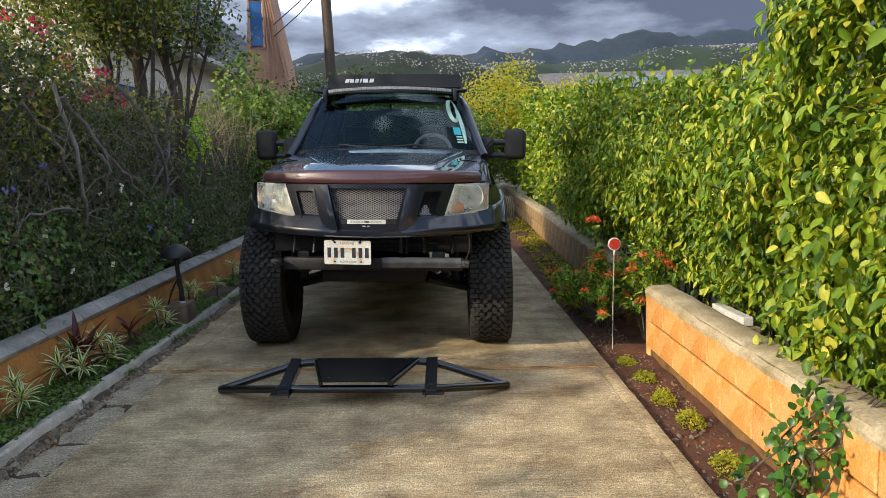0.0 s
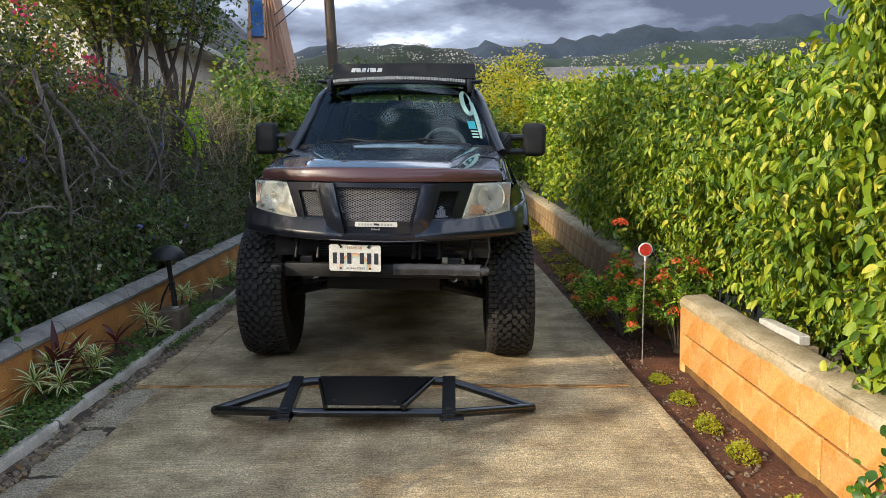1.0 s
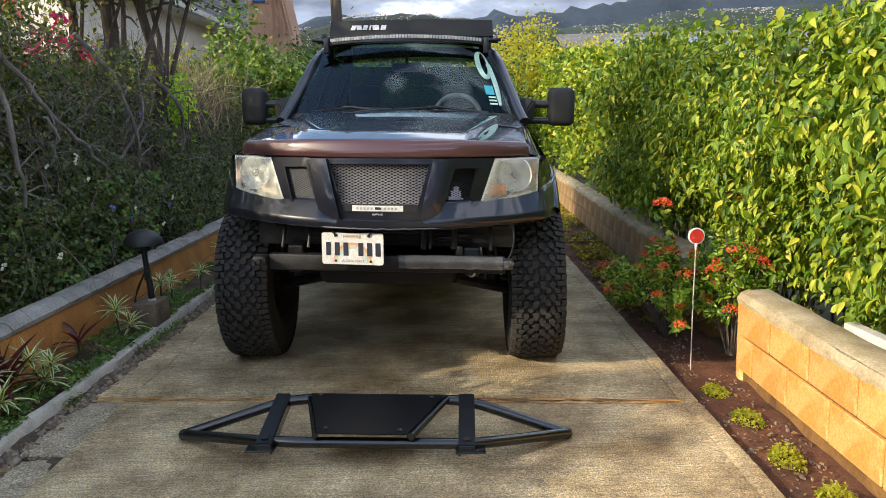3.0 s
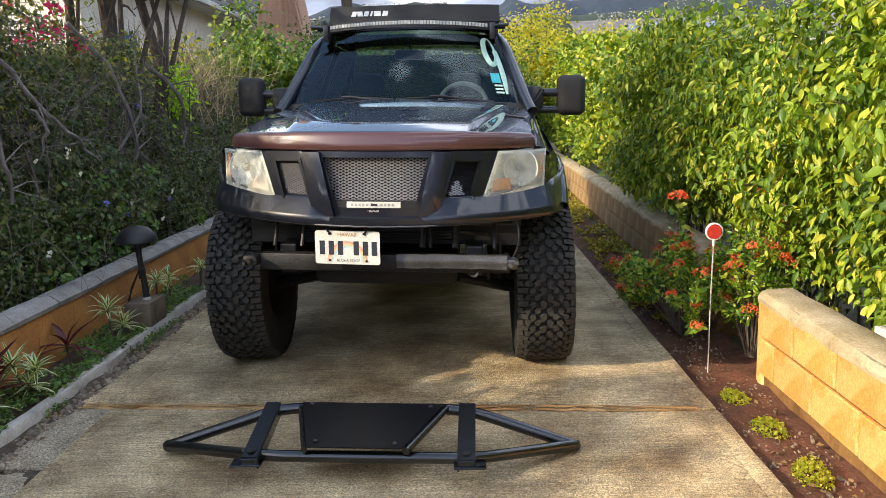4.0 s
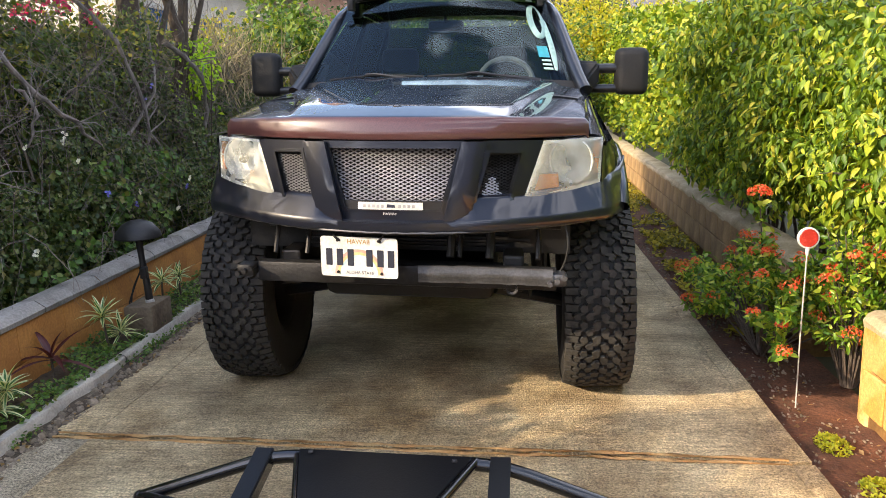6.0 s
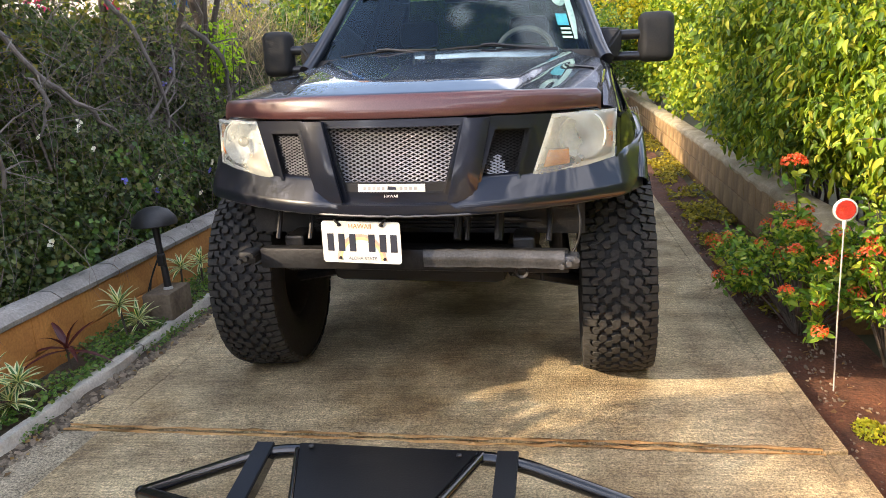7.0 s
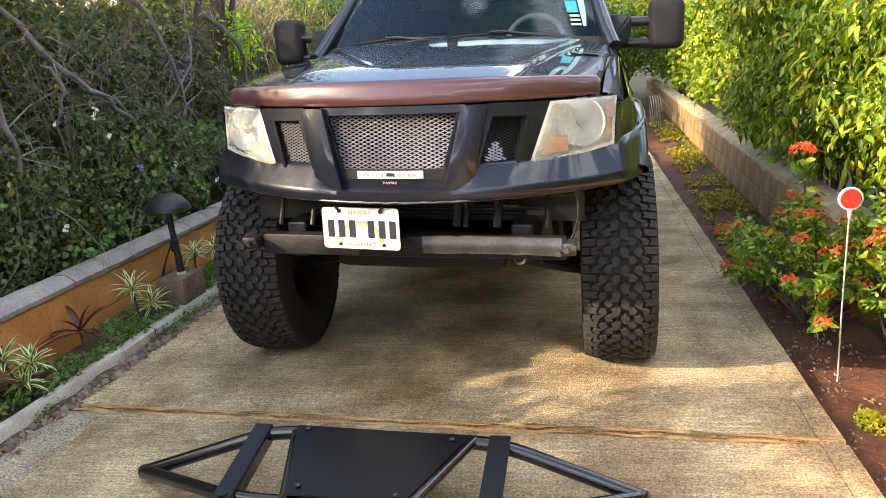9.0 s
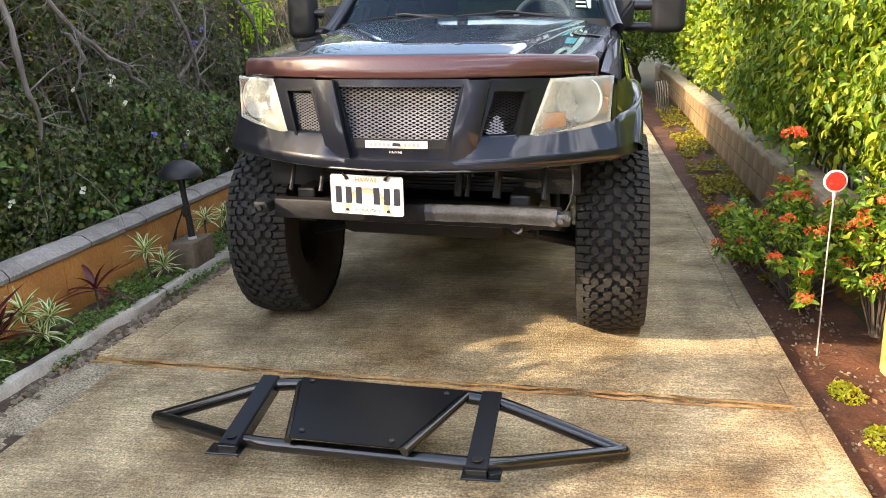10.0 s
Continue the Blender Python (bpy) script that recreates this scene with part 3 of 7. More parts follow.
def make_east_hedge():
    hedge = tagged(empty("hedge"), "tall sunlit green hedge with broad glossy leaves and yellowing ones", "hedge", kind="stuff")
    vs, fs, off = [], [], 0

    def add(at, out, size, **k):
        nonlocal off
        v, f = leaves(RNG, at, out, size, **k)
        vs.append(v)
        fs.extend([tuple(i + off for i in q) for q in f])
        off += len(v)

    def scatter(n, y0, y1, depth0, depth1, size, clump=9, spread=0.065, wild=1.0, inside=False, **k):
        """Leaves in clumps on unseen shoots; each clump faces its own way."""
        at, ou = [], []
        while len(at) < n:
            y = RNG.uniform(y0, y1)
            top = east_top(y)
            z = RNG.uniform(0.32 if y < 6 else 0.52, top - 0.30 if inside else top)
            if RNG.random() < 0.16 and not inside:
                z = top - abs(RNG.normal(0, 0.05))
                x = east_face(y, z) + RNG.uniform(0, 1.3)
                o = np.array((-0.3, -0.2, 0.9))
            else:
                edge = max(0.0, z - (top - 0.3)) ** 2 * 2.2
                x = east_face(y, z) + edge + RNG.uniform(depth0, depth1)
                o = np.array((-0.75, -0.3, 0.7))
            if fbm((x, y, z), 2.4) > 0.0 and depth1 < 0.3:
                continue
            o = o + RNG.normal(0, 0.55, 3)
            shoot = RNG.normal(0, 1, 3) + np.array((-0.8, -0.2, 0.3))
            shoot /= np.linalg.norm(shoot)
            for _ in range(RNG.integers(clump // 2, clump + 4)):
                at.append(np.array((x, y, z)) + shoot * RNG.uniform(-1, 1) * spread * 1.7 + RNG.normal(0, spread * 0.55, 3))
                ou.append(o)
        add(np.array(at), np.array(ou), RNG.uniform(*size, len(at)), wild=wild, **k)

    broad = (BROAD_LEAF, BROAD_F)
    scatter(27000, 1.2, 5.3, -0.03, 0.22, (0.030, 0.078), width=0.52, droop=1.2, wild=0.7, clump=11, shape=broad)
    scatter(6500, 1.2, 6.0, 0.2, 0.55, (0.05, 0.09), width=0.8, clump=5, spread=0.12)
    scatter(5200, 1.0, 10.0, 0.65, 1.1, (0.11, 0.17), width=1.0, clump=5, spread=0.15, inside=True)
    scatter(27000, 5.2, 10, -0.04, 0.24, (0.030, 0.076), width=0.52, droop=1.2, wild=0.7, clump=11, shape=broad)
    scatter(6000, 6.0, 10, 0.2, 0.55, (0.05, 0.09), width=0.8, clump=5, spread=0.12)
    scatter(17000, 10, 27, -0.02, 0.3, (0.055, 0.105), simple=True, width=1.3)
    scatter(9000, 10, 27, 0.25, 0.6, (0.10, 0.16), simple=True, width=1.3, clump=5, spread=0.15, inside=True)
    scatter(3600, 1.2, 3.6, -0.07, 0.10, (0.045, 0.088), width=0.66, droop=1.1, wild=0.7, clump=6, spread=0.09, shape=broad)
    # loose shoots above and before the clipped face
    bm = bmesh.new()
    at, ou = [], []
    for i in range(190):
        y = RNG.uniform(2.0, 13) if i % 3 else RNG.uniform(2.5, 6)
        if i % 2:
            p = Vector((east_face(y, 1.7) + RNG.uniform(0.05, 0.9), y, east_top(y) - 0.1))
            d = Vector((RNG.normal(-0.15, 0.3), RNG.normal(0, 0.35), 1)).normalized()
        else:
            z = RNG.uniform(0.5, 1.8)
            p = Vector((east_face(y, z) + 0.06, y, z))
            d = Vector((-0.8, RNG.normal(0, 0.5), RNG.normal(0.2, 0.4))).normalized()
        pts = [p]
        for k in range(5):
            d = (d + Vector((RNG.normal(0, 0.12), RNG.normal(0, 0.12), -0.05))).normalized()
            pts.append(pts[-1] + d * (RNG.uniform(0.02, 0.055) if i % 2 else RNG.uniform(0.02, 0.04)))
            for _ in range(3):
                at.append(np.array(pts[-1]) + RNG.normal(0, 0.016, 3))
                ou.append((-0.6, -0.3, 0.6))
        tube(bm, pts, [0.004, 0.0038, 0.0035, 0.003, 0.0025, 0.0015], n=5)
    add(np.array(at), np.array(ou), RNG.uniform(0.04, 0.085, len(at)), width=0.54, droop=1.0, wild=0.7, shape=broad)
    av = np.concatenate(vs)
    mid = np.array([av[q[0]] for q in fs])
    clear = (mid[:, 2] < 0.50) & (mid[:, 1] > 3.9) & (mid[:, 1] < 4.75) & (mid[:, 0] < 1.95) | (mid[:, 2] < 0.66) & (mid[:, 0] < 1.62) & (mid[:, 1] < 5.2)
    raw("leaves", av, [q for q, c in zip(fs, clear) if not c], M["hedge_leaf"], hedge, smooth=True)      # none over the plank or the wall's face
    for i in range(130):
        y = RNG.uniform(1.6, 14)
        x = east_face(y, 0.8) + RNG.uniform(0.35, 0.7)
        p = [Vector((x, y, 0.0))]
        for k in range(6):
            p.append(p[-1] + Vector((RNG.normal(0.0, 0.035), RNG.normal(0, 0.07), 0.27)))
        tube(bm, p, [0.012, 0.011, 0.01, 0.008, 0.006, 0.004, 0.002], n=5)
    part("stems", bm, M["bark"], hedge, "grey-brown woody stems")
    # the leaves nearest the path, each by itself
    forms = []
    for k in range(5):
        v, f = leaves(RNG, np.zeros((1, 3)), np.array([(0, 0, 1.0)]), np.array([1.0]), width=0.48 + 0.05 * k, wild=0.05, shape=broad)
        me = bpy.data.meshes.new("leaf")
        me.from_pydata(v, [], f)
        me.materials.append(M["single_leaf"])
        me.shade_smooth()
        forms.append(me)
    for k in range(280):
        y, z = RNG.uniform(2.3, 5.2), RNG.uniform(0.5, 1.9)
        s = RNG.uniform(0.045, 0.08)
        o = new("leaf", forms[k % 5])
        o.matrix_basis = pose(east_face(y, z) - RNG.uniform(0.0, 0.05), y, z) @ pose(0, 0, 0, RNG.normal(20, 25), RNG.normal(-60, 25), RNG.uniform(0, 360)) @ Matrix.Scale(s, 4)
        o.parent = hedge
    return hedge


def west_face(y, z):
    return -2.47 + 0.10 * math.exp(-((z - 0.50) / 0.22) ** 2) - 0.25 * fbm((9, y, z), 0.9) - 0.10 * fbm((2, y, z), 3) - 0.16 * max(0.0, z - 0.9)


def west_top(y):
    """Tall beside the truck; the unseen stretch nearer the street is made lower to let the sun in."""
    tall = 2.38 + 0.14 * fbm((8, y, 0), 0.8) - 0.53 * max(0.0, min(1.0, (y - 6.3) / 0.8))
    low = 1.22 + 0.07 * max(0.0, min(1.0, (y - 3.3) / 0.3)) + 0.30 * max(0.0, min(1.0, (y - 2.1) / 0.55)) + 0.06 * fbm((8, y, 0), 2.0) - 0.12 * max(0.0, min(2.0, 1.9 - y))
    return lerp(tall, low, max(0.0, min(1.0, (4.17 - y) / 0.12)))


def make_west_hedge():
    h = tagged(empty("shrub_hedge"), "tangled shaded shrubs with dry grey twigs and small dark leaves", "shrub", kind="stuff")
    at, ou, sz = [], [], []
    while len(at) < 62000:
        y = RNG.uniform(1.2, 12)
        z = RNG.uniform(0.15, west_top(y) + 0.1)
        if z > 1.15 and RNG.random() < 0.5:
            continue
        if fbm((1, y, z), 2.2) > 0.16 + 0.2 * RNG.random():
            continue
        at.append((west_face(y, z) - abs(RNG.normal(0, 0.20)), y, z))
        ou.append((0.8, -0.3, 0.5))
        sz.append(RNG.uniform(0.018, 0.042))
    v, f = leaves(RNG, np.array(at), np.array(ou), np.array(sz), width=1.4, simple=True, wild=0.8)
    raw("leaves", v, f, M["shrub_leaf"], h)
    bm = bmesh.new()
    for i in range(2600):
        y = RNG.uniform(1.6, 11)
        z = RNG.uniform(0.3, 2.0) if i % 3 == 0 else RNG.uniform(1.05, 2.2)
        if z > west_top(y):
            continue
        p = [Vector((west_face(y, z) - RNG.uniform(-0.07, 0.30), y, z))]
        d = Vector((RNG.normal(0.1, 0.4), RNG.normal(0, 0.8), RNG.normal(0.1, 0.9))).normalized()
        for k in range(6):
            d = (d + Vector((RNG.normal(0, 0.2), RNG.normal(0, 0.25), RNG.normal(-0.1, 0.2)))).normalized()
            p.append(p[-1] + d * RNG.uniform(0.05, 0.13))
        r = RNG.uniform(0.0010, 0.0028)
        tube(bm, p, [r, r, r * 0.9, r * 0.8, r * 0.7, r * 0.5, r * 0.3], n=4, caps=False)
    for i in range(230):      # long arching canes
        y, z = RNG.uniform(2.4, 10.5), RNG.uniform(0.5, 1.9)
        if z > west_top(y) - 0.2:
            continue
        p = [Vector((west_face(y, z) + RNG.uniform(-0.05, 0.08), y, z))]
        d = Vector((RNG.normal(0.15, 0.2), RNG.normal(0, 0.7), RNG.normal(0.3, 0.6))).normalized()
        for k in range(8):
            d = (d + Vector((RNG.normal(-0.02, 0.07), RNG.normal(0, 0.14), RNG.normal(-0.13, 0.12)))).normalized()
            p.append(p[-1] + d * RNG.uniform(0.05, 0.11))
        r = RNG.uniform(0.0012, 0.0030)
        tube(bm, p, [r * (1 - 0.09 * k) for k in range(9)], n=4, caps=False)
    part("twigs", bm, M["twig"], h, "bare dry grey twigs", recalc=False)
    # dense inside and behind
    n = 52000
    ys = RNG.uniform(-5, 13, n)
    at = [(west_face(y, z) - RNG.uniform(0.30, 1.6), y, z) for y, z in zip(ys, [RNG.uniform(0.0, west_top(b) - 0.02) for b in ys])]
    v, f = leaves(RNG, np.array(at), np.tile((0.7, 0, 0.4), (n, 1)), RNG.uniform(0.09, 0.16, n), width=1.3, simple=True, wild=0.8)
    ys = RNG.uniform(-2, 4.6, 11000)
    at = [(west_face(y, z) - RNG.uniform(0.15, 1.0), y, z) for y, z in zip(ys, [RNG.uniform(0.5, west_top(b)) for b in ys])]
    v2, f2 = leaves(RNG, np.array(at), np.tile((0.7, 0, 0.4), (len(at), 1)), RNG.uniform(0.09, 0.16, len(at)), width=1.3, simple=True, wild=0.8)
    f = f + [tuple(i + len(v) for i in q) for q in f2]
    v = np.concatenate([v, v2])
    raw("inner_leaves", v, f, M["shrub_leaf"], h)
    # thinner growth above, that dapples the light
    n = 5500
    ys = RNG.uniform(-5, 6.7, n)
    at = []
    for y in ys:
        z = west_top(y) - 0.12 + abs(RNG.normal(0, 0.19))
        at.append((-2.75 - RNG.uniform(0, 1.3), y, z))
    at = np.array(at)
    at = at[np.array([fbm(p, 1.5) - (0.36 if p[1] < 4.3 else 0.0) for p in at]) > -0.02]
    extra = []
    for k in range(34):       # unseen loose sprays, added to break up the light
        c = np.array((RNG.uniform(-3.3, -2.75), RNG.uniform(2.65, 3.45) if k % 4 else RNG.uniform(0.8, 2.6), RNG.uniform(1.64, 2.1)))
        extra.append(c + RNG.normal(0, 1, (80, 3)) * np.array((0.07, 0.10, 0.035)))
    more = np.random.default_rng(77)
    for k in range(24):
        c = np.array((more.uniform(-3.3, -2.8), more.uniform(2.45, 3.35), more.uniform(1.75, 2.25)))
        extra.append(c + more.normal(0, 1, (110, 3)) * np.array((0.11, 0.06, 0.03)))
    at = np.concatenate([at] + extra)
    at = at[(at[:, 1] < 3.36) | (at[:, 1] > 3.92) | (at[:, 2] < 1.66)]      # a gap that lets the sun reach a tyre
    v, f = leaves(RNG, at, np.tile((0.5, -0.2, 0.7), (len(at), 1)), RNG.uniform(0.025, 0.055, len(at)), width=1.2, simple=True, wild=0.8)
    raw("top_leaves", v, f, M["bough_leaf"], h)
    return h


make_east_hedge()
make_west_hedge()

# ---- pickup truck ----
def glossy_paint(name, colour, metal=0.0, rough=0.25, coat=1.0, dust=0.12):
    return material(name, colour, rough, metal, second=tuple(0.8 * c for c in colour[:3]) + (1,), scale=2.5, fine=220, bump=0.0, coat=coat, spec=0.25, contrast=0.8, rough_vary=dust)


M["paint_black"] = glossy_paint("black_paint", (0.007, 0.009, 0.016, 1), 0.0, 0.4)
M["paint_maroon"] = glossy_paint("maroon_paint", (0.085, 0.034, 0.034, 1), 0.0, 0.38, dust=0.06)
M["paint_dull"] = glossy_paint("dull_black_paint", (0.007, 0.009, 0.018, 1), 0.0, 0.36, 0.8)
M["satin_black"] = material("satin_black_plastic", (0.018, 0.019, 0.022, 1), 0.38, second=(0.010, 0.010, 0.012, 1), scale=5, fine=160, bump=0.03, coat=0.25)
M["matte_black"] = material("matte_black_plastic", (0.014, 0.014, 0.014, 1), 0.7, second=(0.008, 0.008, 0.008, 1), scale=9, fine=120, bump=0.15)
M["rubber"] = material("tyre_rubber", (0.021, 0.021, 0.021, 1), 0.74, second=(0.012, 0.012, 0.012, 1), third=(0.042, 0.039, 0.036, 1), scale=6, fine=90, bump=0.2, spec=0.35)
M["tread_rubber"] = material("dusty_tread_rubber", (0.056, 0.052, 0.046, 1), 0.8, second=(0.030, 0.029, 0.026, 1), third=(0.10, 0.09, 0.076, 1), scale=8, fine=90, bump=0.2, spec=0.3)
M["dark_steel"] = material("dark_steel", (0.045, 0.045, 0.047, 1), 0.5, 0.6, second=(0.02, 0.018, 0.017, 1), third=(0.11, 0.075, 0.05, 1), scale=7, fine=80, bump=0.15)
M["scuffed_metal"] = material("scuffed_grey_metal", (0.13, 0.13, 0.135, 1), 0.42, 0.65, second=(0.07, 0.07, 0.07, 1), third=(0.26, 0.25, 0.23, 1), scale=9, fine=110, bump=0.12)
M["mesh_wire"] = material("bare_mesh_wire", (0.44, 0.44, 0.45, 1), 0.34, 0.9, second=(0.36, 0.36, 0.37, 1), scale=20, fine=150, bump=0.05)
M["vent_wire"] = material("dull_zinc_wire", (0.33, 0.33, 0.33, 1), 0.45, 0.5, second=(0.25, 0.25, 0.25, 1), scale=20, fine=150, bump=0.05)
M["mesh_black"] = material("blackened_mesh_wire", (0.06, 0.06, 0.062, 1), 0.4, 0.6, second=(0.03, 0.03, 0.03, 1), scale=20, fine=150, bump=0.05)
M["chrome"] = material("chrome", (0.75, 0.75, 0.76, 1), 0.12, 1.0, second=(0.55, 0.55, 0.56, 1), scale=20, fine=150, bump=0.02)
M["lamp_housing"] = material("lamp_reflector", (0.80, 0.81, 0.76, 1), 0.30, 0.25, second=(0.56, 0.58, 0.54, 1), scale=11, fine=60, bump=0.1)
M["amber"] = material("amber_lens", (0.72, 0.27, 0.06, 1), 0.25, second=(0.5, 0.15, 0.03, 1), scale=20, fine=60, bump=0.1, coat=0.6)
M["amber_pale"] = material("pale_amber_lens", (0.62, 0.50, 0.36, 1), 0.25, second=(0.5, 0.38, 0.25, 1), scale=20, fine=60, bump=0.1, coat=0.6)
M["plate_white"] = material("plate_paint", (0.74, 0.74, 0.71, 1), 0.42, second=(0.64, 0.62, 0.56, 1), scale=14, fine=90, bump=0.05)
M["ink"] = material("dark_ink", (0.022, 0.026, 0.045, 1), 0.5, bump=0.0)
M["white_print"] = material("white_print", (0.78, 0.78, 0.77, 1), 0.5, bump=0.0)
M["faded_print"] = material("faded_grey_print", (0.42, 0.42, 0.42, 1), 0.5, bump=0.0)
M["rainbow_red"] = material("rainbow_red", (0.70, 0.40, 0.32, 1), 0.45, bump=0.0)
M["rainbow_gold"] = material("rainbow_gold", (0.78, 0.62, 0.30, 1), 0.45, bump=0.0)
M["rainbow_blue"] = material("rainbow_blue", (0.52, 0.70, 0.76, 1), 0.45, bump=0.0)
M["gold_ink"] = material("gold_ink", (0.45, 0.25, 0.06, 1), 0.5, bump=0.0)
M["mint"] = material("mint_decal", (0.42, 0.66, 0.56, 1), 0.5, bump=0.0)
M["teal"] = material("teal_decal", (0.03, 0.45, 0.52, 1), 0.5, bump=0.0)
M["seat_cloth"] = material("grey_seat_cloth", (0.05, 0.05, 0.053, 1), 0.9, second=(0.03, 0.03, 0.032, 1), scale=12, fine=140, bump=0.3)
M["wheel_grey"] = material("worn_grey_leather", (0.30, 0.30, 0.29, 1), 0.5, second=(0.2, 0.2, 0.2, 1), scale=20, fine=120, bump=0.1)
M["led"] = material("led_lens", (0.66, 0.66, 0.62, 1), 0.2, 0.3, second=(0.45, 0.45, 0.43, 1), scale=30, fine=90, bump=0.1)
M["windscreen"] = glass_material("windscreen_glass", (0.40, 0.53, 0.56, 1), 0.01, 1.6, gloss=0.55)
M["side_glass"] = glass_material("tinted_side_glass", (0.10, 0.12, 0.12, 1), 0.01, 1.52, gloss=0.8)


def cloudy_lens():
    """Headlamp plastic gone milky with age: part clear, part hazy, under a glossy skin."""
    m = bpy.data.materials.new("cloudy_headlamp_plastic")
    m.use_nodes = True
    nt = m.node_tree
    bs = nt.nodes["Principled BSDF"]
    n, ln = nt.nodes.new, nt.links.new
    co, no, ra = n("ShaderNodeTexCoord"), n("ShaderNodeTexNoise"), n("ShaderNodeMapRange")
    no.inputs["Scale"].default_value, no.inputs["Detail"].default_value = 9, 4
    ra.inputs["From Min"].default_value, ra.inputs["From Max"].default_value = 0.3, 0.75
    ra.inputs["To Min"].default_value, ra.inputs["To Max"].default_value = 0.24, 0.50
    ln(co.outputs["Object"], no.inputs["Vector"])
    ln(no.outputs["Fac"], ra.inputs["Value"])
    bs.inputs["Base Color"].default_value = (0.74, 0.75, 0.64, 1)
    bs.inputs["Roughness"].default_value = 0.22
    bs.inputs["Coat Weight"].default_value = 0.5
    tr = n("ShaderNodeBsdfTransparent")
    ms = n("ShaderNodeMixShader")
    ln(ra.outputs["Result"], ms.inputs["Fac"])
    ln(tr.outputs["BSDF"], ms.inputs[1])
    ln(bs.outputs["BSDF"], ms.inputs[2])
    ln(ms.outputs["Shader"], nt.nodes["Material Output"].inputs["Surface"])
    return m


M["lens"] = cloudy_lens()

TRUCK = empty("pickup_truck", pose(-0.312, 4.925, 0, 0, 0, -0.9))
tagged(TRUCK, "lifted black pickup truck with maroon hood and mesh grille", "pickup truck")
SKEW = -0.072                        # the truck stands square to the slanting slab joint
BODY = Matrix(((1, 0, 0, 0), (SKEW, 1, 0, 0), (0, 0, 1, 0), (0, 0, 0, 1))) @ pose(0, 0, 0, 0, 1.5, 0)     # the body leans a little on its springs


def tp(name, bm, mat, parent=None, label="", smooth=True, lean=True, recalc=True):
    if lean:
        bm.transform(BODY)
    return part(name, bm, mat, parent or TRUCK, label, smooth, recalc)


def nose(x):
    """How far the front face sweeps back at a half width."""
    return 0.29 * (abs(x) / 0.78) ** 2.3


def face_point(x, z, d=0.0):
    """A point of the front face; d metres out of it."""
    lean = 0.10 * max(0.0, z - 1.0)
    return Vector((x, nose(x) + lean - d, z))


def face_panel(bm, quad, d0, d1, n=8, m=6, bulge=0.0):
    """A solid on the front face inside four (x, z) corners (top left, top right, bottom right, bottom left), from depth d0 to d1."""
    (ax, az), (bx, bz), (cx, cz), (dx, dz) = quad

    def at(u, v, d):
        x = lerp(lerp(ax, bx, u), lerp(dx, cx, u), v)
        z = lerp(lerp(az, bz, u), lerp(dz, cz, u), v)
        return face_point(x, z, d + bulge * (1 - (2 * u - 1) ** 4) * (1 - (2 * v - 1) ** 4))

    front = [[bm.verts.new(at(i / n, j / m, d1)) for i in range(n + 1)] for j in range(m + 1)]
    back = [[bm.verts.new(at(i / n, j / m, d0) if i in (0, n) or j in (0, m) else at(i / n, j / m, d0)) for i in range(n + 1)] for j in range(m + 1)]
    for j in range(m):
        for i in range(n):
            bm.faces.new((front[j][i], front[j][i + 1], front[j + 1][i + 1], front[j + 1][i]))
            bm.faces.new((back[j][i], back[j + 1][i], back[j + 1][i + 1], back[j][i + 1]))
    for i in range(n):
        bm.faces.new((front[0][i + 1], front[0][i], back[0][i], back[0][i + 1]))
        bm.faces.new((front[m][i], front[m][i + 1], back[m][i + 1], back[m][i]))
    for j in range(m):
        bm.faces.new((front[j][0], front[j + 1][0], back[j + 1][0], back[j][0]))
        bm.faces.new((front[j + 1][n], front[j][n], back[j][n], back[j + 1][n]))
    return bm


def face_frame(bm, outer, inner, d0, d1):
    """A four-sided frame between two quads of the face."""
    for k in range(4):
        q = (k + 1) % 4
        face_panel(bm, (outer[k], outer[q], inner[q], inner[k]), d0, d1, 5, 2)
    bmesh.ops.remove_doubles(bm, verts=bm.verts, dist=0.0008)
    return bm


def mirror_quad(q):
    (a, b, c, d) = q
    return tuple((-x, z) for x, z in (b, a, d, c))


def expanded_mesh(quad, d, pitch=0.029, r=0.0018):
    """Diamond wire mesh clipped to a quad of the face."""
    bm = bmesh.new()
    (ax, az), (bx, bz), (cx, cz), (dx, dz) = quad

    def span(z):
        t = (az - z) / (az - dz)
        return lerp(ax, dx, t), lerp(bx, cx, t)

    h = pitch * 0.235
    rows = int((az - dz) / h)
    for i in range(rows):
        z0, z1 = az - i * h, az - (i + 1) * h
        l, rr = span((z0 + z1) / 2)
        k0 = int(math.floor(l / pitch)) - 1
        k1 = int(math.ceil(rr / pitch)) + 1
        for k in range(k0, k1):
            x = k * pitch
            for a, b in ((x, x + pitch / 2), (x + pitch, x + pitch / 2)):
                if i % 2:
                    a, b = b, a
                if l < (a + b) / 2 < rr:
                    p, q = face_point(a, z0, d), face_point(b, z1, d)
                    e = (q - p).normalized() * r
                    s = Vector((e.z, 0, -e.x)) * 1.2
                    f = Vector((0, -0.0022, 0))
                    vs = [bm.verts.new(p - e + s), bm.verts.new(q + e + s), bm.verts.new(q + e - s), bm.verts.new(p - e - s),
                          bm.verts.new(p + f), bm.verts.new(q + f)]
                    for fc in ((0, 1, 5, 4), (4, 5, 2, 3), (1, 0, 3, 2)):
                        bm.faces.new([vs[g] for g in fc])
    return bm


def crease(y):
    return 0.372 + 0.185 * y


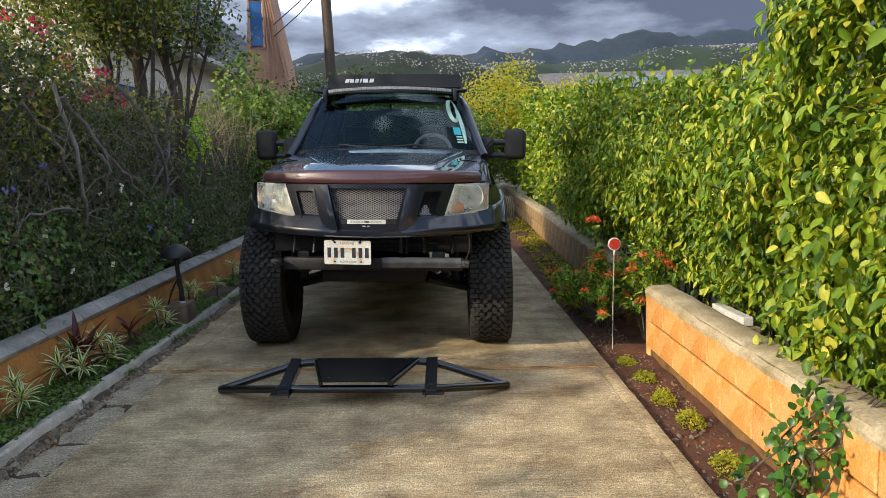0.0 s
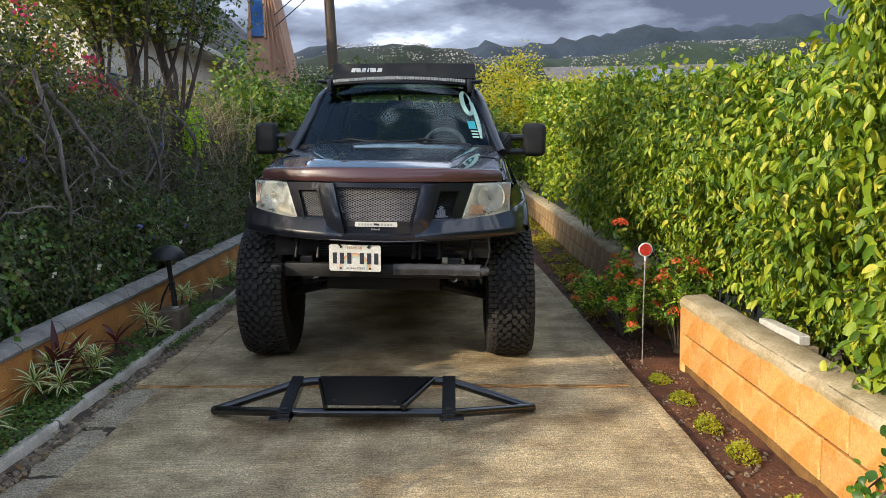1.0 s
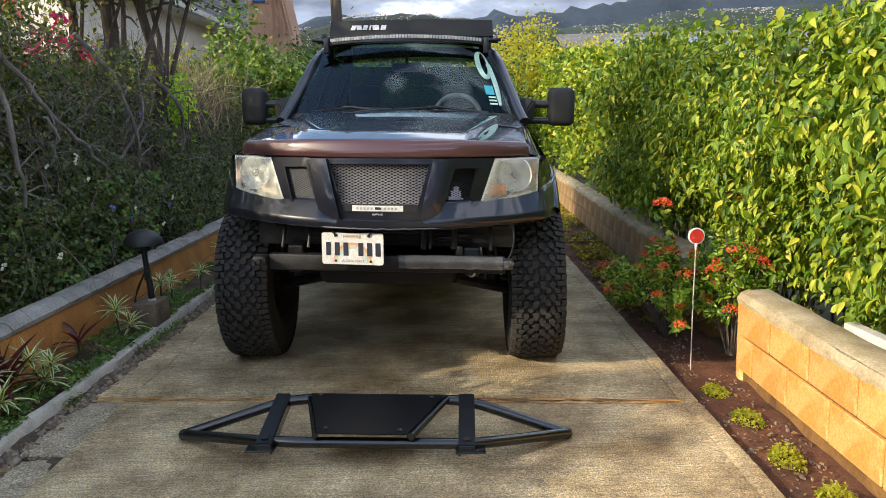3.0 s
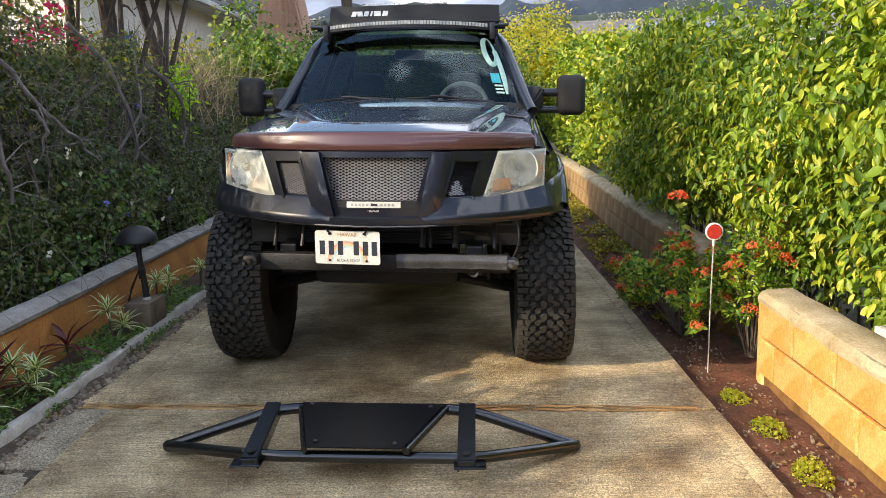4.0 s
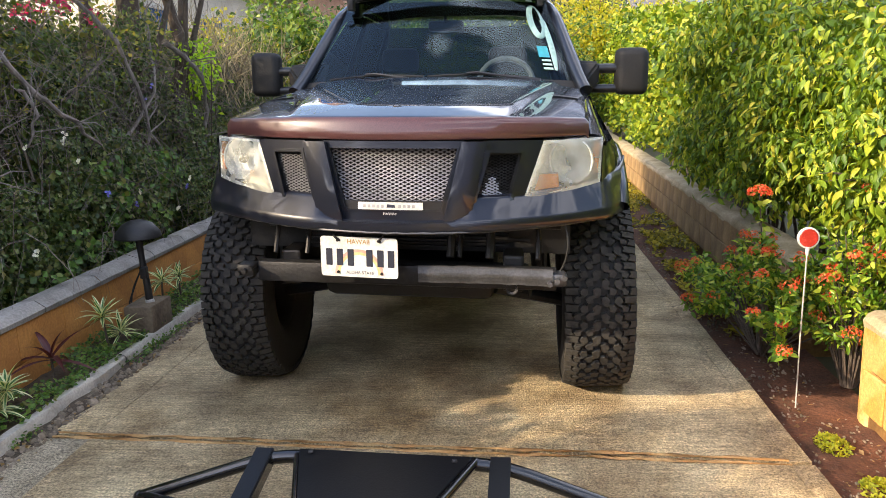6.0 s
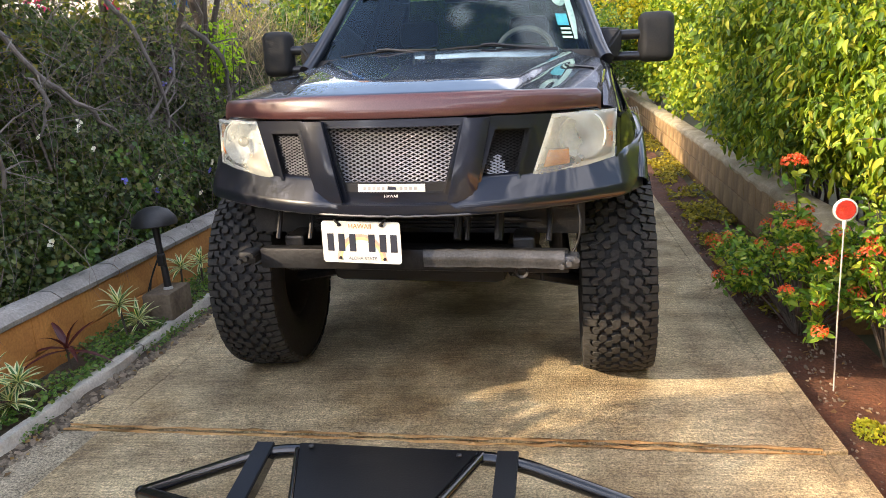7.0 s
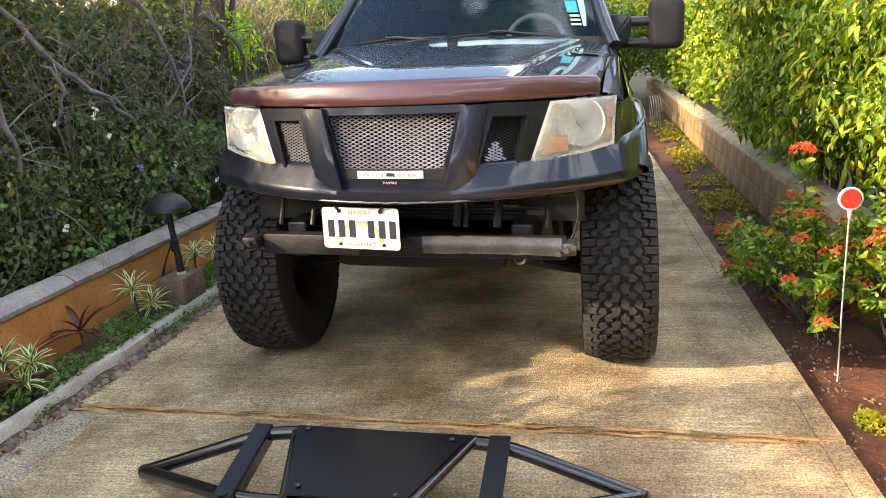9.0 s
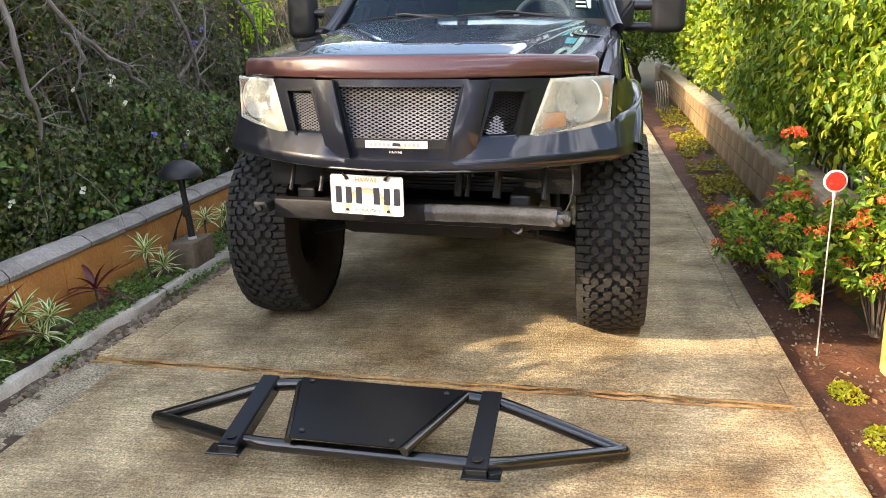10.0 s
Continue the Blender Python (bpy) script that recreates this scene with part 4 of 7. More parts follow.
def hood_z(x, y):
    z = 1.252 + 0.148 * (max(y, 0) / 1.42) ** 0.85
    z -= 0.045 * (abs(x) / 0.8) ** 2.4 + 0.01 * (abs(x) / 0.8) ** 8
    s = (crease(y) - abs(x)) / 0.014
    z += 0.020 * max(0.0, min(1.0, (y - nose(x)) / 0.22)) / (1 + math.exp(-max(-30, min(30, s))))
    z += 0.007 * max(0.0, min(1.0, (y - nose(x)) / 0.22)) * math.exp(-((crease(y) - abs(x)) / 0.018) ** 2)
    return z


def make_hood():
    bm = bmesh.new()
    rows = [(0.002, -0.082), (-0.010, -0.076), (-0.015, -0.066), (-0.013, -0.045), (-0.006, -0.020), (0.000, -0.005), (0.008, 0.0), (0.03, 0.0)] + [(0.06 + 0.055 * k, 0.0) for k in range(25)]
    nx = 90

    def half(y):
        return 0.715 + 0.055 * min(1.0, y / 0.9)

    def f(u, v):
        r = rows[round(v * (len(rows) - 1))]
        x = (2 * u - 1) * half(r[0])
        y0 = nose(x * 0.97) * max(0.0, 1 - r[0] / 1.35) + 0.03
        y = y0 + r[0]
        z = hood_z(x, y) + r[1] * (1 - 0.25 * abs(2 * u - 1) ** 3)
        if abs(2 * u - 1) > 0.985:
            z -= 0.014
        return (x, y, z)

    sheet(bm, f, nx, len(rows) - 1)
    # Lip coloured lighter where it catches light; top blackened for its mirror reflections.
    for i, fc in enumerate(bm.faces):
        fc.material_index = 1 if i // nx < 6 else 0
    tp("hood", bm, [M["paint_black"], M["paint_maroon"]], label="glossy hood with two creases, coloured maroon where the lip catches light, black above", smooth=True)
    for s in (-1, 1):
        bm = bmesh.new()
        sheet(bm, lambda u, v: (s * lerp(0.60, 0.715, u), lerp(0.80, 0.87, v) + 0.03 * u, hood_z(lerp(0.60, 0.715, u), 0.83) + 0.005 + 0.004 * v), 4, 2)
        tp("hood_vent", bm, M["matte_black"], label="small black hood vent")
    bm = bmesh.new()
    sheet(bm, lambda u, v: (lerp(-0.73, 0.73, u), lerp(1.36, 1.56, v) + 0.09 * (2 * u - 1) ** 2, lerp(1.385, 1.375, v) - 0.03 * (2 * u - 1) ** 2), 16, 4)
    tp("cowl", bm, M["matte_black"], label="matte black cowl panel")


GRILLE = ((-0.245, 1.158), (0.245, 1.158), (0.180, 0.925), (-0.180, 0.925))
STRUT_L = ((-0.342, 1.176), (-0.254, 1.176), (-0.184, 0.872), (-0.280, 0.872))
VENT_L = ((-0.480, 1.143), (-0.344, 1.147), (-0.290, 0.936), (-0.434, 0.944))
LAMP_L = ((-0.772, 1.178), (-0.546, 1.174), (-0.470, 0.952), (-0.764, 1.010))


def make_front():
    # body-coloured skin between hood and bumper
    bm = bmesh.new()
    face_frame(bm, ((-0.262, 1.178), (0.262, 1.178), (0.19, 0.87), (-0.19, 0.87)), GRILLE, -0.03, 0.006)
    tp("grille_surround", bm, M["paint_dull"])
    for s in (-1, 1):
        fl = (lambda q: q) if s < 0 else mirror_quad
        bm = bmesh.new()
        face_panel(bm, fl(STRUT_L), -0.02, 0.030, 4, 8, 0.006)
        bmesh.ops.bevel(bm, geom=[e for e in bm.edges if len(e.link_faces) == 2 and e.calc_face_angle(0) > 1.0], offset=0.008, segments=2, affect="EDGES")
        tp("grille_strut", bm, M["paint_dull"], label="smooth black slanted grille strut")
        bm = bmesh.new()
        face_frame(bm, fl(((-0.546, 1.176), (-0.338, 1.178), (-0.276, 0.90), (-0.470, 0.925))), fl(VENT_L), -0.03, 0.008)
        tp("vent_surround", bm, M["paint_dull"])
        bm = bmesh.new()
        (a, b, c, d) = VENT_L
        g = 0.011
        face_frame(bm, fl(VENT_L), fl(((a[0] + g, a[1] - g), (b[0] - g, b[1] - g), (c[0] - g, c[1] + g), (d[0] + g, d[1] + g))), -0.02, 0.017)
        tp("vent_rim", bm, M["paint_black"], smooth=True)
        bm = bmesh.new()
        q = ((a[0] + 0.027, a[1] - 0.020), (b[0] - 0.012, b[1] - 0.020), (c[0] - 0.009, c[1] + 0.020), (d[0] + 0.024, d[1] + 0.020))
        face_frame(bm, fl(VENT_L), fl(q), -0.035, -0.012)
        tp("vent_recess", bm, M["matte_black"])
        tp("vent_mesh", expanded_mesh(fl(q), -0.009, 0.0225, 0.0015), M["vent_wire"] if s < 0 else M["mesh_black"], label="diamond wire mesh in the side vent", smooth=False)
    # sunlit triangle of the blackened mesh, drawn in brighter wire
    tp("sunlit_patch", expanded_mesh(((0.352, 1.045), (0.368, 1.045), (0.400, 0.968), (0.318, 0.964)), -0.0065, 0.0225, 0.0021), M["mesh_wire"], label="triangle of brighter wire where sun falls on the mesh", smooth=False)
    tp("grille_mesh", expanded_mesh(((-0.238, 1.152), (0.238, 1.152), (0.184, 0.960), (-0.184, 0.960)), -0.012), M["mesh_wire"], label="bare diamond expanded metal mesh", smooth=False)
    bm = bmesh.new()
    g = 0.006
    face_frame(bm, GRILLE, tuple((x * 0.965, z + (-g if z > 1 else g)) for x, z in GRILLE), -0.01, 0.010)
    tp("grille_rim", bm, M["paint_black"])
    bm = bmesh.new()
    face_panel(bm, ((-0.190, 0.962), (0.190, 0.962), (0.180, 0.922), (-0.180, 0.922)), -0.02, 0.004, 8, 2)
    tp("grille_base", bm, M["satin_black"])
    # sticker below the mesh
    bm = bmesh.new()
    face_panel(bm, ((-0.130, 0.958), (0.112, 0.958), (0.112, 0.929), (-0.130, 0.929)), 0.004, 0.0065, 8, 2)
    st = tp("sticker", bm, M["plate_white"], label="white sticker strip with worn lettering")
    for i, x in enumerate((-0.105, -0.088, -0.071, -0.054, -0.037, 0.027, 0.044, 0.061, 0.078)):
        bm = bmesh.new()
        face_panel(bm, ((x - 0.005, 0.949), (x + 0.005, 0.949), (x + 0.005, 0.938), (x - 0.005, 0.938)), 0.0065, 0.008, 1, 1)
        tp("bar", bm, M["faded_print"], st)
    bm = bmesh.new()
    face_panel(bm, ((-0.020, 0.951), (0.008, 0.949), (0.010, 0.938), (-0.022, 0.939)), 0.0065, 0.008, 2, 1)
    tp("emblem", bm, M["ink"], st)
    bm = text_mesh("HAWAII", 0.014)
    p = face_point(-0.010, 0.916, 0.006)
    bm.transform(pose(p.x, p.y - 0.004, p.z, 90, 0, 0))
    tp("lettering", bm, M["white_print"], st, smooth=False)
    # dark space behind the grille
    bm = bmesh.new()
    box(bm, -0.66, 0.66, 0.30, 0.36, 0.72, 1.20)
    tp("radiator_core", bm, M["matte_black"], smooth=False)
    for k in range(11):
        bm = bmesh.new()
        box(bm, -0.42, 0.42, 0.285, 0.30, 0.735 + 0.014 * k, 0.742 + 0.014 * k)
        tp("radiator_fin", bm, M["dark_steel"], smooth=False)


def head_lamp(s):
    fl = (lambda q: q) if s < 0 else mirror_quad
    lamp = empty("headlamp")
    lamp.parent = TRUCK
    lamp["label"] = "cloudy aged headlamp with amber corner lens"
    bm = bmesh.new()
    face_panel(bm, fl(LAMP_L), -0.075, -0.07, 6, 6)
    (a, b, c, d) = LAMP_L
    tp("housing", bm, M["lamp_housing"], lamp)
    bm = bmesh.new()
    g = 0.010
    face_frame(bm, fl(LAMP_L), fl(((a[0] + g, a[1] - g), (b[0] - g, b[1] - g), (c[0] - 1.4 * g, c[1] + 1.6 * g), (d[0] + g, d[1] + g))), -0.08, 0.010)
    tp("rim", bm, M["lamp_housing"], lamp)
    # round reflector bowl
    cx, cz = s * 0.652, 1.092
    c0 = face_point(cx, cz, -0.004)
    bm = bmesh.new()
    lathe(bm, [(0.060, 0.012), (0.062, 0.03), (0.045, 0.062), (0.012, 0.078), (0.004, 0.082), (0.008, 0.087)], 32, "y")
    bm.transform(Matrix.Translation(c0) @ pose(0, 0, 0, 0, 0, s * 14))
    tp("reflector", bm, M["lamp_housing"], lamp)
    bm = bmesh.new()
    bmesh.ops.create_uvsphere(bm, u_segments=12, v_segments=8, radius=0.021)
    bm.transform(Matrix.Translation(c0 + Vector((0, 0.035, 0))))
    tp("bulb_cap", bm, M["scuffed_metal"], lamp)
    # turn signal box low on the inner side
    bm = bmesh.new()
    q = ((-0.602, 1.050), (-0.532, 1.050), (-0.510, 0.980), (-0.606, 0.994))
    face_panel(bm, fl(q), -0.06, -0.006, 4, 3)
    tp("turn_signal", bm, M["amber"] if s > 0 else M["amber_pale"], lamp, "amber turn signal lens")
    for k in range(5):
        z = 1.040 - 0.012 * k
        bm = bmesh.new()
        face_panel(bm, fl(((-0.600, z), (-0.531 + 0.004 * k, z), (-0.530 + 0.004 * k, z - 0.003), (-0.600, z - 0.003))), -0.006, -0.002, 2, 1)
        tp("lens_rib", bm, M["amber"] if s > 0 else M["amber_pale"], lamp)
    for z0, z1 in ((1.158, 1.106), (1.100, 1.044)):
        bm = bmesh.new()
        face_panel(bm, fl(((-0.762, z0), (-0.736, z0), (-0.734, z1), (-0.760, z1))), -0.03, 0.003, 2, 3)
        tp("side_marker", bm, M["amber"], lamp, "amber side marker")
    bm = bmesh.new()
    (a, b, c, d) = fl(LAMP_L)
    sheet(bm, lambda u, v: face_point(lerp(lerp(a[0], b[0], u), lerp(d[0], c[0], u), v), lerp(lerp(a[1], b[1], u), lerp(d[1], c[1], u), v), 0.010 + 0.014 * (1 - (2 * u - 1) ** 4) * (1 - (2 * v - 1) ** 4)), 14, 10)
    lens = tp("lens", bm, M["lens"], lamp, "milky scratched clear lens", smooth="all")
    lens.visible_shadow = False
    return lamp


def make_bumper():
    """The painted bumper cover, cut off below its lip."""
    prof = [(-0.05, 0.985), (0.000, 0.975), (0.012, 0.962), (0.044, 0.906), (0.052, 0.896), (0.057, 0.888), (0.059, 0.862), (0.054, 0.853), (0.0, 0.857), (-0.05, 0.87)]
    bm = bmesh.new()
    k = len(prof) - 1

    def f(u, v):
        x = (2 * u - 1) * 0.865
        a = abs(x)
        d, z = prof[round(v * k)]
        mid = 1 / (1 + math.exp((a - 0.265) / 0.012))
        z_top = lerp(1.0 + 0.055 * max(0, (a - 0.45) / 0.4), 0.888, mid)
        zz = lerp(z, min(z, z_top), 1.0) + 0.028 * (a / 0.86) ** 1.6
        if mid < 0.5 and v < 0.35:
            zz += 0.035 * max(0.0, (a - 0.45) / 0.4) * (1 - v / 0.35)
        dd = d * lerp(1.0, 0.75, mid)
        y = 0.29 * (a / 0.78) ** 2.3 - dd
        if a > 0.8:
            y += (a - 0.8) * 1.4
        return (x * (1 + 0.012 * (d > 0.03)), y, zz)

    sheet(bm, f, 80, k)
    tp("bumper_cover", bm, M["paint_dull"], label="scratched black bumper cover cut along its lower lip", smooth=True)
    for s in (-1, 1):     # the ends wrap round to the wheel arches
        bm = bmesh.new()
        sheet(bm, lambda u, v: (s * (0.800 + 0.092 * math.sin(u * math.pi / 2) - 0.03 * v * v * (1 - u)), 0.300 + 0.30 * u, lerp(0.884 + 0.02 * u, lerp(1.010, 1.085, u), v)), 10, 6, 0.006)
        tp("bumper_end", bm, M["paint_dull"], label="glossy bumper end mirroring the hedge", smooth="all")
    # ragged trimmed edge
    bm = bmesh.new()
    n = 90
    pts = []
    for i in range(n + 1):
        x = lerp(-0.85, 0.85, i / n)
        a = abs(x)
        pts.append((x, nose(x) - 0.045 + (0.0 if a < 0.8 else (a - 0.8) * 1.4), 0.851 + 0.028 * (a / 0.86) ** 1.6 + wobble((x, 0, 0), 30, 0.003)))
    tube(bm, pts, 0.0045, 6)
    tp("trim_edge", bm, M["scuffed_metal"], label="ragged pale cut edge")


def wheel_arch(y, c, r=0.50, z0=0.58):
    t = (y - c) / r
    return z0 + r * math.sqrt(1 - t * t) if abs(t) < 1 else 0.0


def side_panel(name, s, y0, y1, top, mat, bottom=0.62, label="", arch=None, n=None, x_mid=0.868):
    """A stretch of the body side with its wheel arch and shoulder."""
    bm = bmesh.new()
    n = n or max(6, int((y1 - y0) / 0.05))
    m = 10

    def f(u, v):
        y = lerp(y0, y1, u)
        zb = max(0.87 if y < 0.8 else bottom, wheel_arch(y, arch) if arch is not None else 0)
        zt = top(y)
        z = lerp(zb, zt, v)
        w = (z - bottom) / max(0.05, zt - bottom)
        x = x_mid - 0.05 * max(0.0, (w - 0.72) / 0.28) ** 2 - 0.03 * (1 - w) ** 2
        if y < 0.55:
            x = min(x, 0.782 + 0.40 * (y - 0.29))
        return (s * x, y, z)

    sheet(bm, f, n, m)
    return tp(name, bm, mat, label=label, smooth=True)


def flare(s, c, r=0.50, front=True):
    """A wide bolt-on wheel arch flare."""
    bm = bmesh.new()
    prof = [(0.0, 0.055), (0.020, 0.054), (0.040, 0.04), (0.050, 0.015), (0.045, -0.012), (0.0, -0.014)]
    n = 40

    def f(u, v):
        a = math.radians(lerp(38 if s > 0 else 62, 190, u))
        o, e = prof[round(v * 5)]
        rr = r + e
        y, z = c - rr * math.cos(a), 0.58 + rr * math.sin(a)
        return (s * ((0.845 if s > 0 else 0.80) + o), y, max(z, 0.50))

    sheet(bm, f, n, 5)
    tp("fender_flare", bm, M["paint_black"], label="glossy black bolt-on fender flare")


TYRE_R, TYRE_W = 0.445, 0.280


def tread_mesh():
    """Chunky interlocking tread blocks round the tyre, and lugs on its shoulders."""
    bm = bmesh.new()
    n = 40
    pitch = 2 * math.pi / n
    # outlines in (part of a pitch, across the tyre from -1 to 1)
    left = [[(0.00, -0.38), (0.28, -0.46), (0.46, -0.38), (0.52, -0.22), (0.82, -0.25), (1.00, -0.14), (0.92, 0.00), (0.54, -0.02), (0.38, -0.09), (0.32, -0.24), (0.06, -0.23)],
            [(0.02, -0.74), (0.24, -0.80), (0.42, -0.72), (0.48, -0.57), (0.76, -0.62), (0.97, -0.53), (0.90, -0.40), (0.60, -0.38), (0.40, -0.50), (0.30, -0.60), (0.06, -0.60)],
            [(0.02, -1.04), (0.44, -1.04), (0.46, -0.84), (0.30, -0.86), (0.05, -0.80)],
            [(0.54, -1.02), (0.96, -1.02), (0.98, -0.64), (0.80, -0.68), (0.58, -0.66)]]
    shapes = left + [[(a + 0.5, -w) for a, w in q] for q in left]

    def at(a, w, up):
        r = TYRE_R - 0.016 + up - 0.030 * max(0.0, abs(w) - 0.62) ** 1.5 * 2.2
        ang = a * pitch
        return Vector((w * TYRE_W / 2, -r * math.cos(ang), r * math.sin(ang)))

    for k in range(n):
        for s in shapes:
            top = [bm.verts.new(at(k + a * 0.96, w * 0.985, 0.016)) for a, w in s]
            low = [bm.verts.new(at(k + a, w, -0.001)) for a, w in s]
            bm.faces.new(top)
            for i in range(len(s)):
                j = (i + 1) % len(s)
                bm.faces.new((top[j], top[i], low[i], low[j]))
    return bm


def make_wheels():
    h = TYRE_W / 2
    bm = bmesh.new()
    lathe(bm, [(-h * 0.62, 0.212), (-h * 0.95, 0.235), (-h * 1.08, 0.30), (-h * 1.07, 0.355), (-h * 1.01, 0.402), (-h * 0.92, 0.419), (-h * 0.6, 0.428), (0, 0.430),
               (h * 0.6, 0.428), (h * 0.92, 0.419), (h * 1.01, 0.402), (h * 1.07, 0.355), (h * 1.08, 0.30), (h * 0.95, 0.235), (h * 0.62, 0.212)], 72)
    bmesh.ops.recalc_face_normals(bm, faces=bm.faces)
    tyre = bpy.data.meshes.new("tyre")
    bm.to_mesh(tyre)
    bm.free()
    tyre.materials.append(M["rubber"])
    tyre.shade_smooth()
    bm = tread_mesh()
    bmesh.ops.recalc_face_normals(bm, faces=bm.faces)
    tread = bpy.data.meshes.new("tread")
    bm.to_mesh(tread)
    bm.free()
    tread.materials.append(M["tread_rubber"])
    bm = bmesh.new()
    lathe(bm, [(-h * 0.72, 0.218), (-h * 0.66, 0.205), (-0.01, 0.19), (h * 0.2, 0.185), (h * 0.3, 0.06), (h * 0.42, 0.055), (h * 0.42, 0.0)], 40)
    lathe(bm, [(h * 0.2, 0.185), (h * 0.66, 0.205), (h * 0.72, 0.218)], 40)
    rim = bpy.data.meshes.new("rim")
    bm.to_mesh(rim)
    bm.free()
    rim.materials.append(M["dark_steel"])
    rim.shade_smooth()
    for s in (-1, 1):
        for y, turn in ((0.80, 0.0), (4.02, 0.0)):
            w = empty("wheel", pose(s * 0.811 + (0.032 if s < 0 else -0.004), y - 0.015 + SKEW * 0.81 * s, TYRE_R - 0.004, 17 * s + 5 * y, 0, 0) @ pose(0, 0, 0, 0, 0, 180 if s < 0 else 0))
            w.parent = TRUCK
            for nm, me in (("tyre", tyre), ("tread", tread), ("rim", rim)):
                o = new(nm, me)
                o.parent = w


def make_under():
    """What the trimmed bumper lays bare, and the running gear."""
    # crossbeam
    bm = bmesh.new()
    box(bm, -0.56, 0.60, 0.075, 0.135, 0.625, 0.705, bevel=0.008)
    beam = tp("crossbeam", bm, M["dark_steel"], label="bare steel front crossbeam")
    bm = bmesh.new()
    sheet(bm, lambda u, v: (lerp(0.085, 0.585, u), 0.052 + 0.012 * math.sin(u * 3.1) - (0.006 if 0.2 < v < 0.8 else 0), lerp(0.714, 0.650, v) + wobble((u * 6, v, 1), 3, 0.004)), 16, 5, 0.012)
    tp("sheet_cover", bm, M["scuffed_metal"], beam, "scuffed grey metal cover strip")
    bm = bmesh.new()
    lathe(bm, [(-0.004, 0.024), (0.003, 0.022), (0.006, 0.015), (0.012, 0.014)], 18, "y", (0.435, 0.068, 0.630))
    tp("tow_hole", bm, M["dark_steel"], beam)
    for s in (-1, 1):
        bm = bmesh.new()
        box(bm, s * 0.60 - 0.035, s * 0.60 + 0.035, 0.04, 0.12, 0.650, 0.697, bevel=0.01)
        b = tp("bracket", bm, M["scuffed_metal"] if s > 0 else M["dark_steel"], beam, "stub of a cut bumper bracket")
        for k in range(3):
            bm = bmesh.new()
            lathe(bm, [(-0.03, 0.0), (-0.03, 0.010), (0.0, 0.011), (0.03, 0.012)], 8, "y", (s * 0.60 - 0.026 + 0.026 * k, 0.05, 0.662 + 0.012 * k))
            tp("bolt", bm, M["scuffed_metal"] if s > 0 else M["dark_steel"], b)
    bm = bmesh.new()
    box(bm, -0.50, 0.50, 0.16, 0.30, 0.625, 0.68, bevel=0.012)
    tp("lower_crossmember", bm, M["dark_steel"])
    for x in (-0.50, -0.37, -0.19, 0.20, 0.235, 0.35, 0.53):
        bm = bmesh.new()
        tube(bm, bend([(x, 0.13, 0.73), (x + 0.004, 0.16, 0.80), (x - 0.006, 0.24, 0.93)], 0.02), 0.010 if x not in (0.20, 0.35) else 0.017, 8)
        tp("strut", bm, M["dark_steel"])
    for z, a, b in ((0.845, -0.56, 0.62), (0.79, -0.1, 0.5), (0.862, 0.08, 0.60), (0.82, -0.56, -0.3)):
        bm = bmesh.new()
        tube(bm, bend([(a, 0.26, z), (lerp(a, b, 0.4), 0.22, z + 0.008), (b, 0.25, z - 0.012)], 0.05), 0.008, 8)
        tp("pipe", bm, M["dark_steel"])
    bm = bmesh.new()
    tube(bm, bend([(0.62, 0.16, 0.90), (0.645, 0.10, 0.80), (0.625, 0.11, 0.70), (0.57, 0.10, 0.64)], 0.05), 0.004, 6)
    tp("cable", bm, M["rubber"], label="hanging black cable")
    bm = bmesh.new()
    tube(bm, [(0.50, 0.16, 0.64), (0.505, 0.16, 0.58)], 0.008, 6)
    tp("hanging_stub", bm, M["rubber"])
    # shields beside the wheels, rails, arms, axle
    for s in (-1, 1):
        bm = bmesh.new()
        sheet(bm, lambda u, v: (s * lerp(0.58, 0.84, v), 0.80 - 0.515 * math.cos(math.radians(lerp(64, 168, u))), 0.58 + 0.515 * math.sin(math.radians(lerp(64, 168, u)))), 24, 3)
        tp("wheel_liner", bm, M["matte_black"])
        bm = bmesh.new()
        box(bm, s * 0.57 - 0.006, s * 0.57 + 0.006, 0.42, 1.36, 0.60, 1.12)
        tp("inner_fender", bm, M["matte_black"], smooth=False)
        bm = bmesh.new()
        box(bm, s * 0.44 - 0.04, s * 0.44 + 0.04, 0.14, 5.0, 0.60, 0.74, bevel=0.01)
        tp("frame_rail", bm, M["dark_steel"], smooth=False)
        for z, r in ((0.40, 0.028), (0.63, 0.020)):
            bm = bmesh.new()
            tube(bm, [(s * 0.36, 0.62, z + 0.09), (s * 0.66, 0.78, z)], r, 8)
            tube(bm, [(s * 0.36, 1.00, z + 0.09), (s * 0.66, 0.82, z)], r, 8)
            tp("control_arm", bm, M["dark_steel"])
        bm = bmesh.new()
        tube(bm, [(s * 0.58, 0.80, 0.42), (s * 0.52, 0.80, 0.92)], 0.045, 12)
        tp("shock_absorber", bm, M["dark_steel"])
        bm = bmesh.new()
        tube(bm, [(s * 0.20, 0.84, 0.50), (s * 0.70, 0.80, 0.445)], 0.022, 8)
        tp("half_shaft", bm, M["dark_steel"])
    bm = bmesh.new()
    box(bm, -0.36, 0.36, 0.34, 1.3, 0.50, 0.62, bevel=0.04)
    tp("skid_plate", bm, M["matte_black"])
    bm = bmesh.new()
    tube(bm, [(-0.75, 4.02, 0.44), (-0.14, 4.02, 0.44), (-0.10, 4.02, 0.44), (0.10, 4.02, 0.44), (0.14, 4.02, 0.44), (0.75, 4.02, 0.44)], [0.045, 0.05, 0.14, 0.14, 0.05, 0.045], 14)
    tp("rear_axle", bm, M["dark_steel"], lean=False)
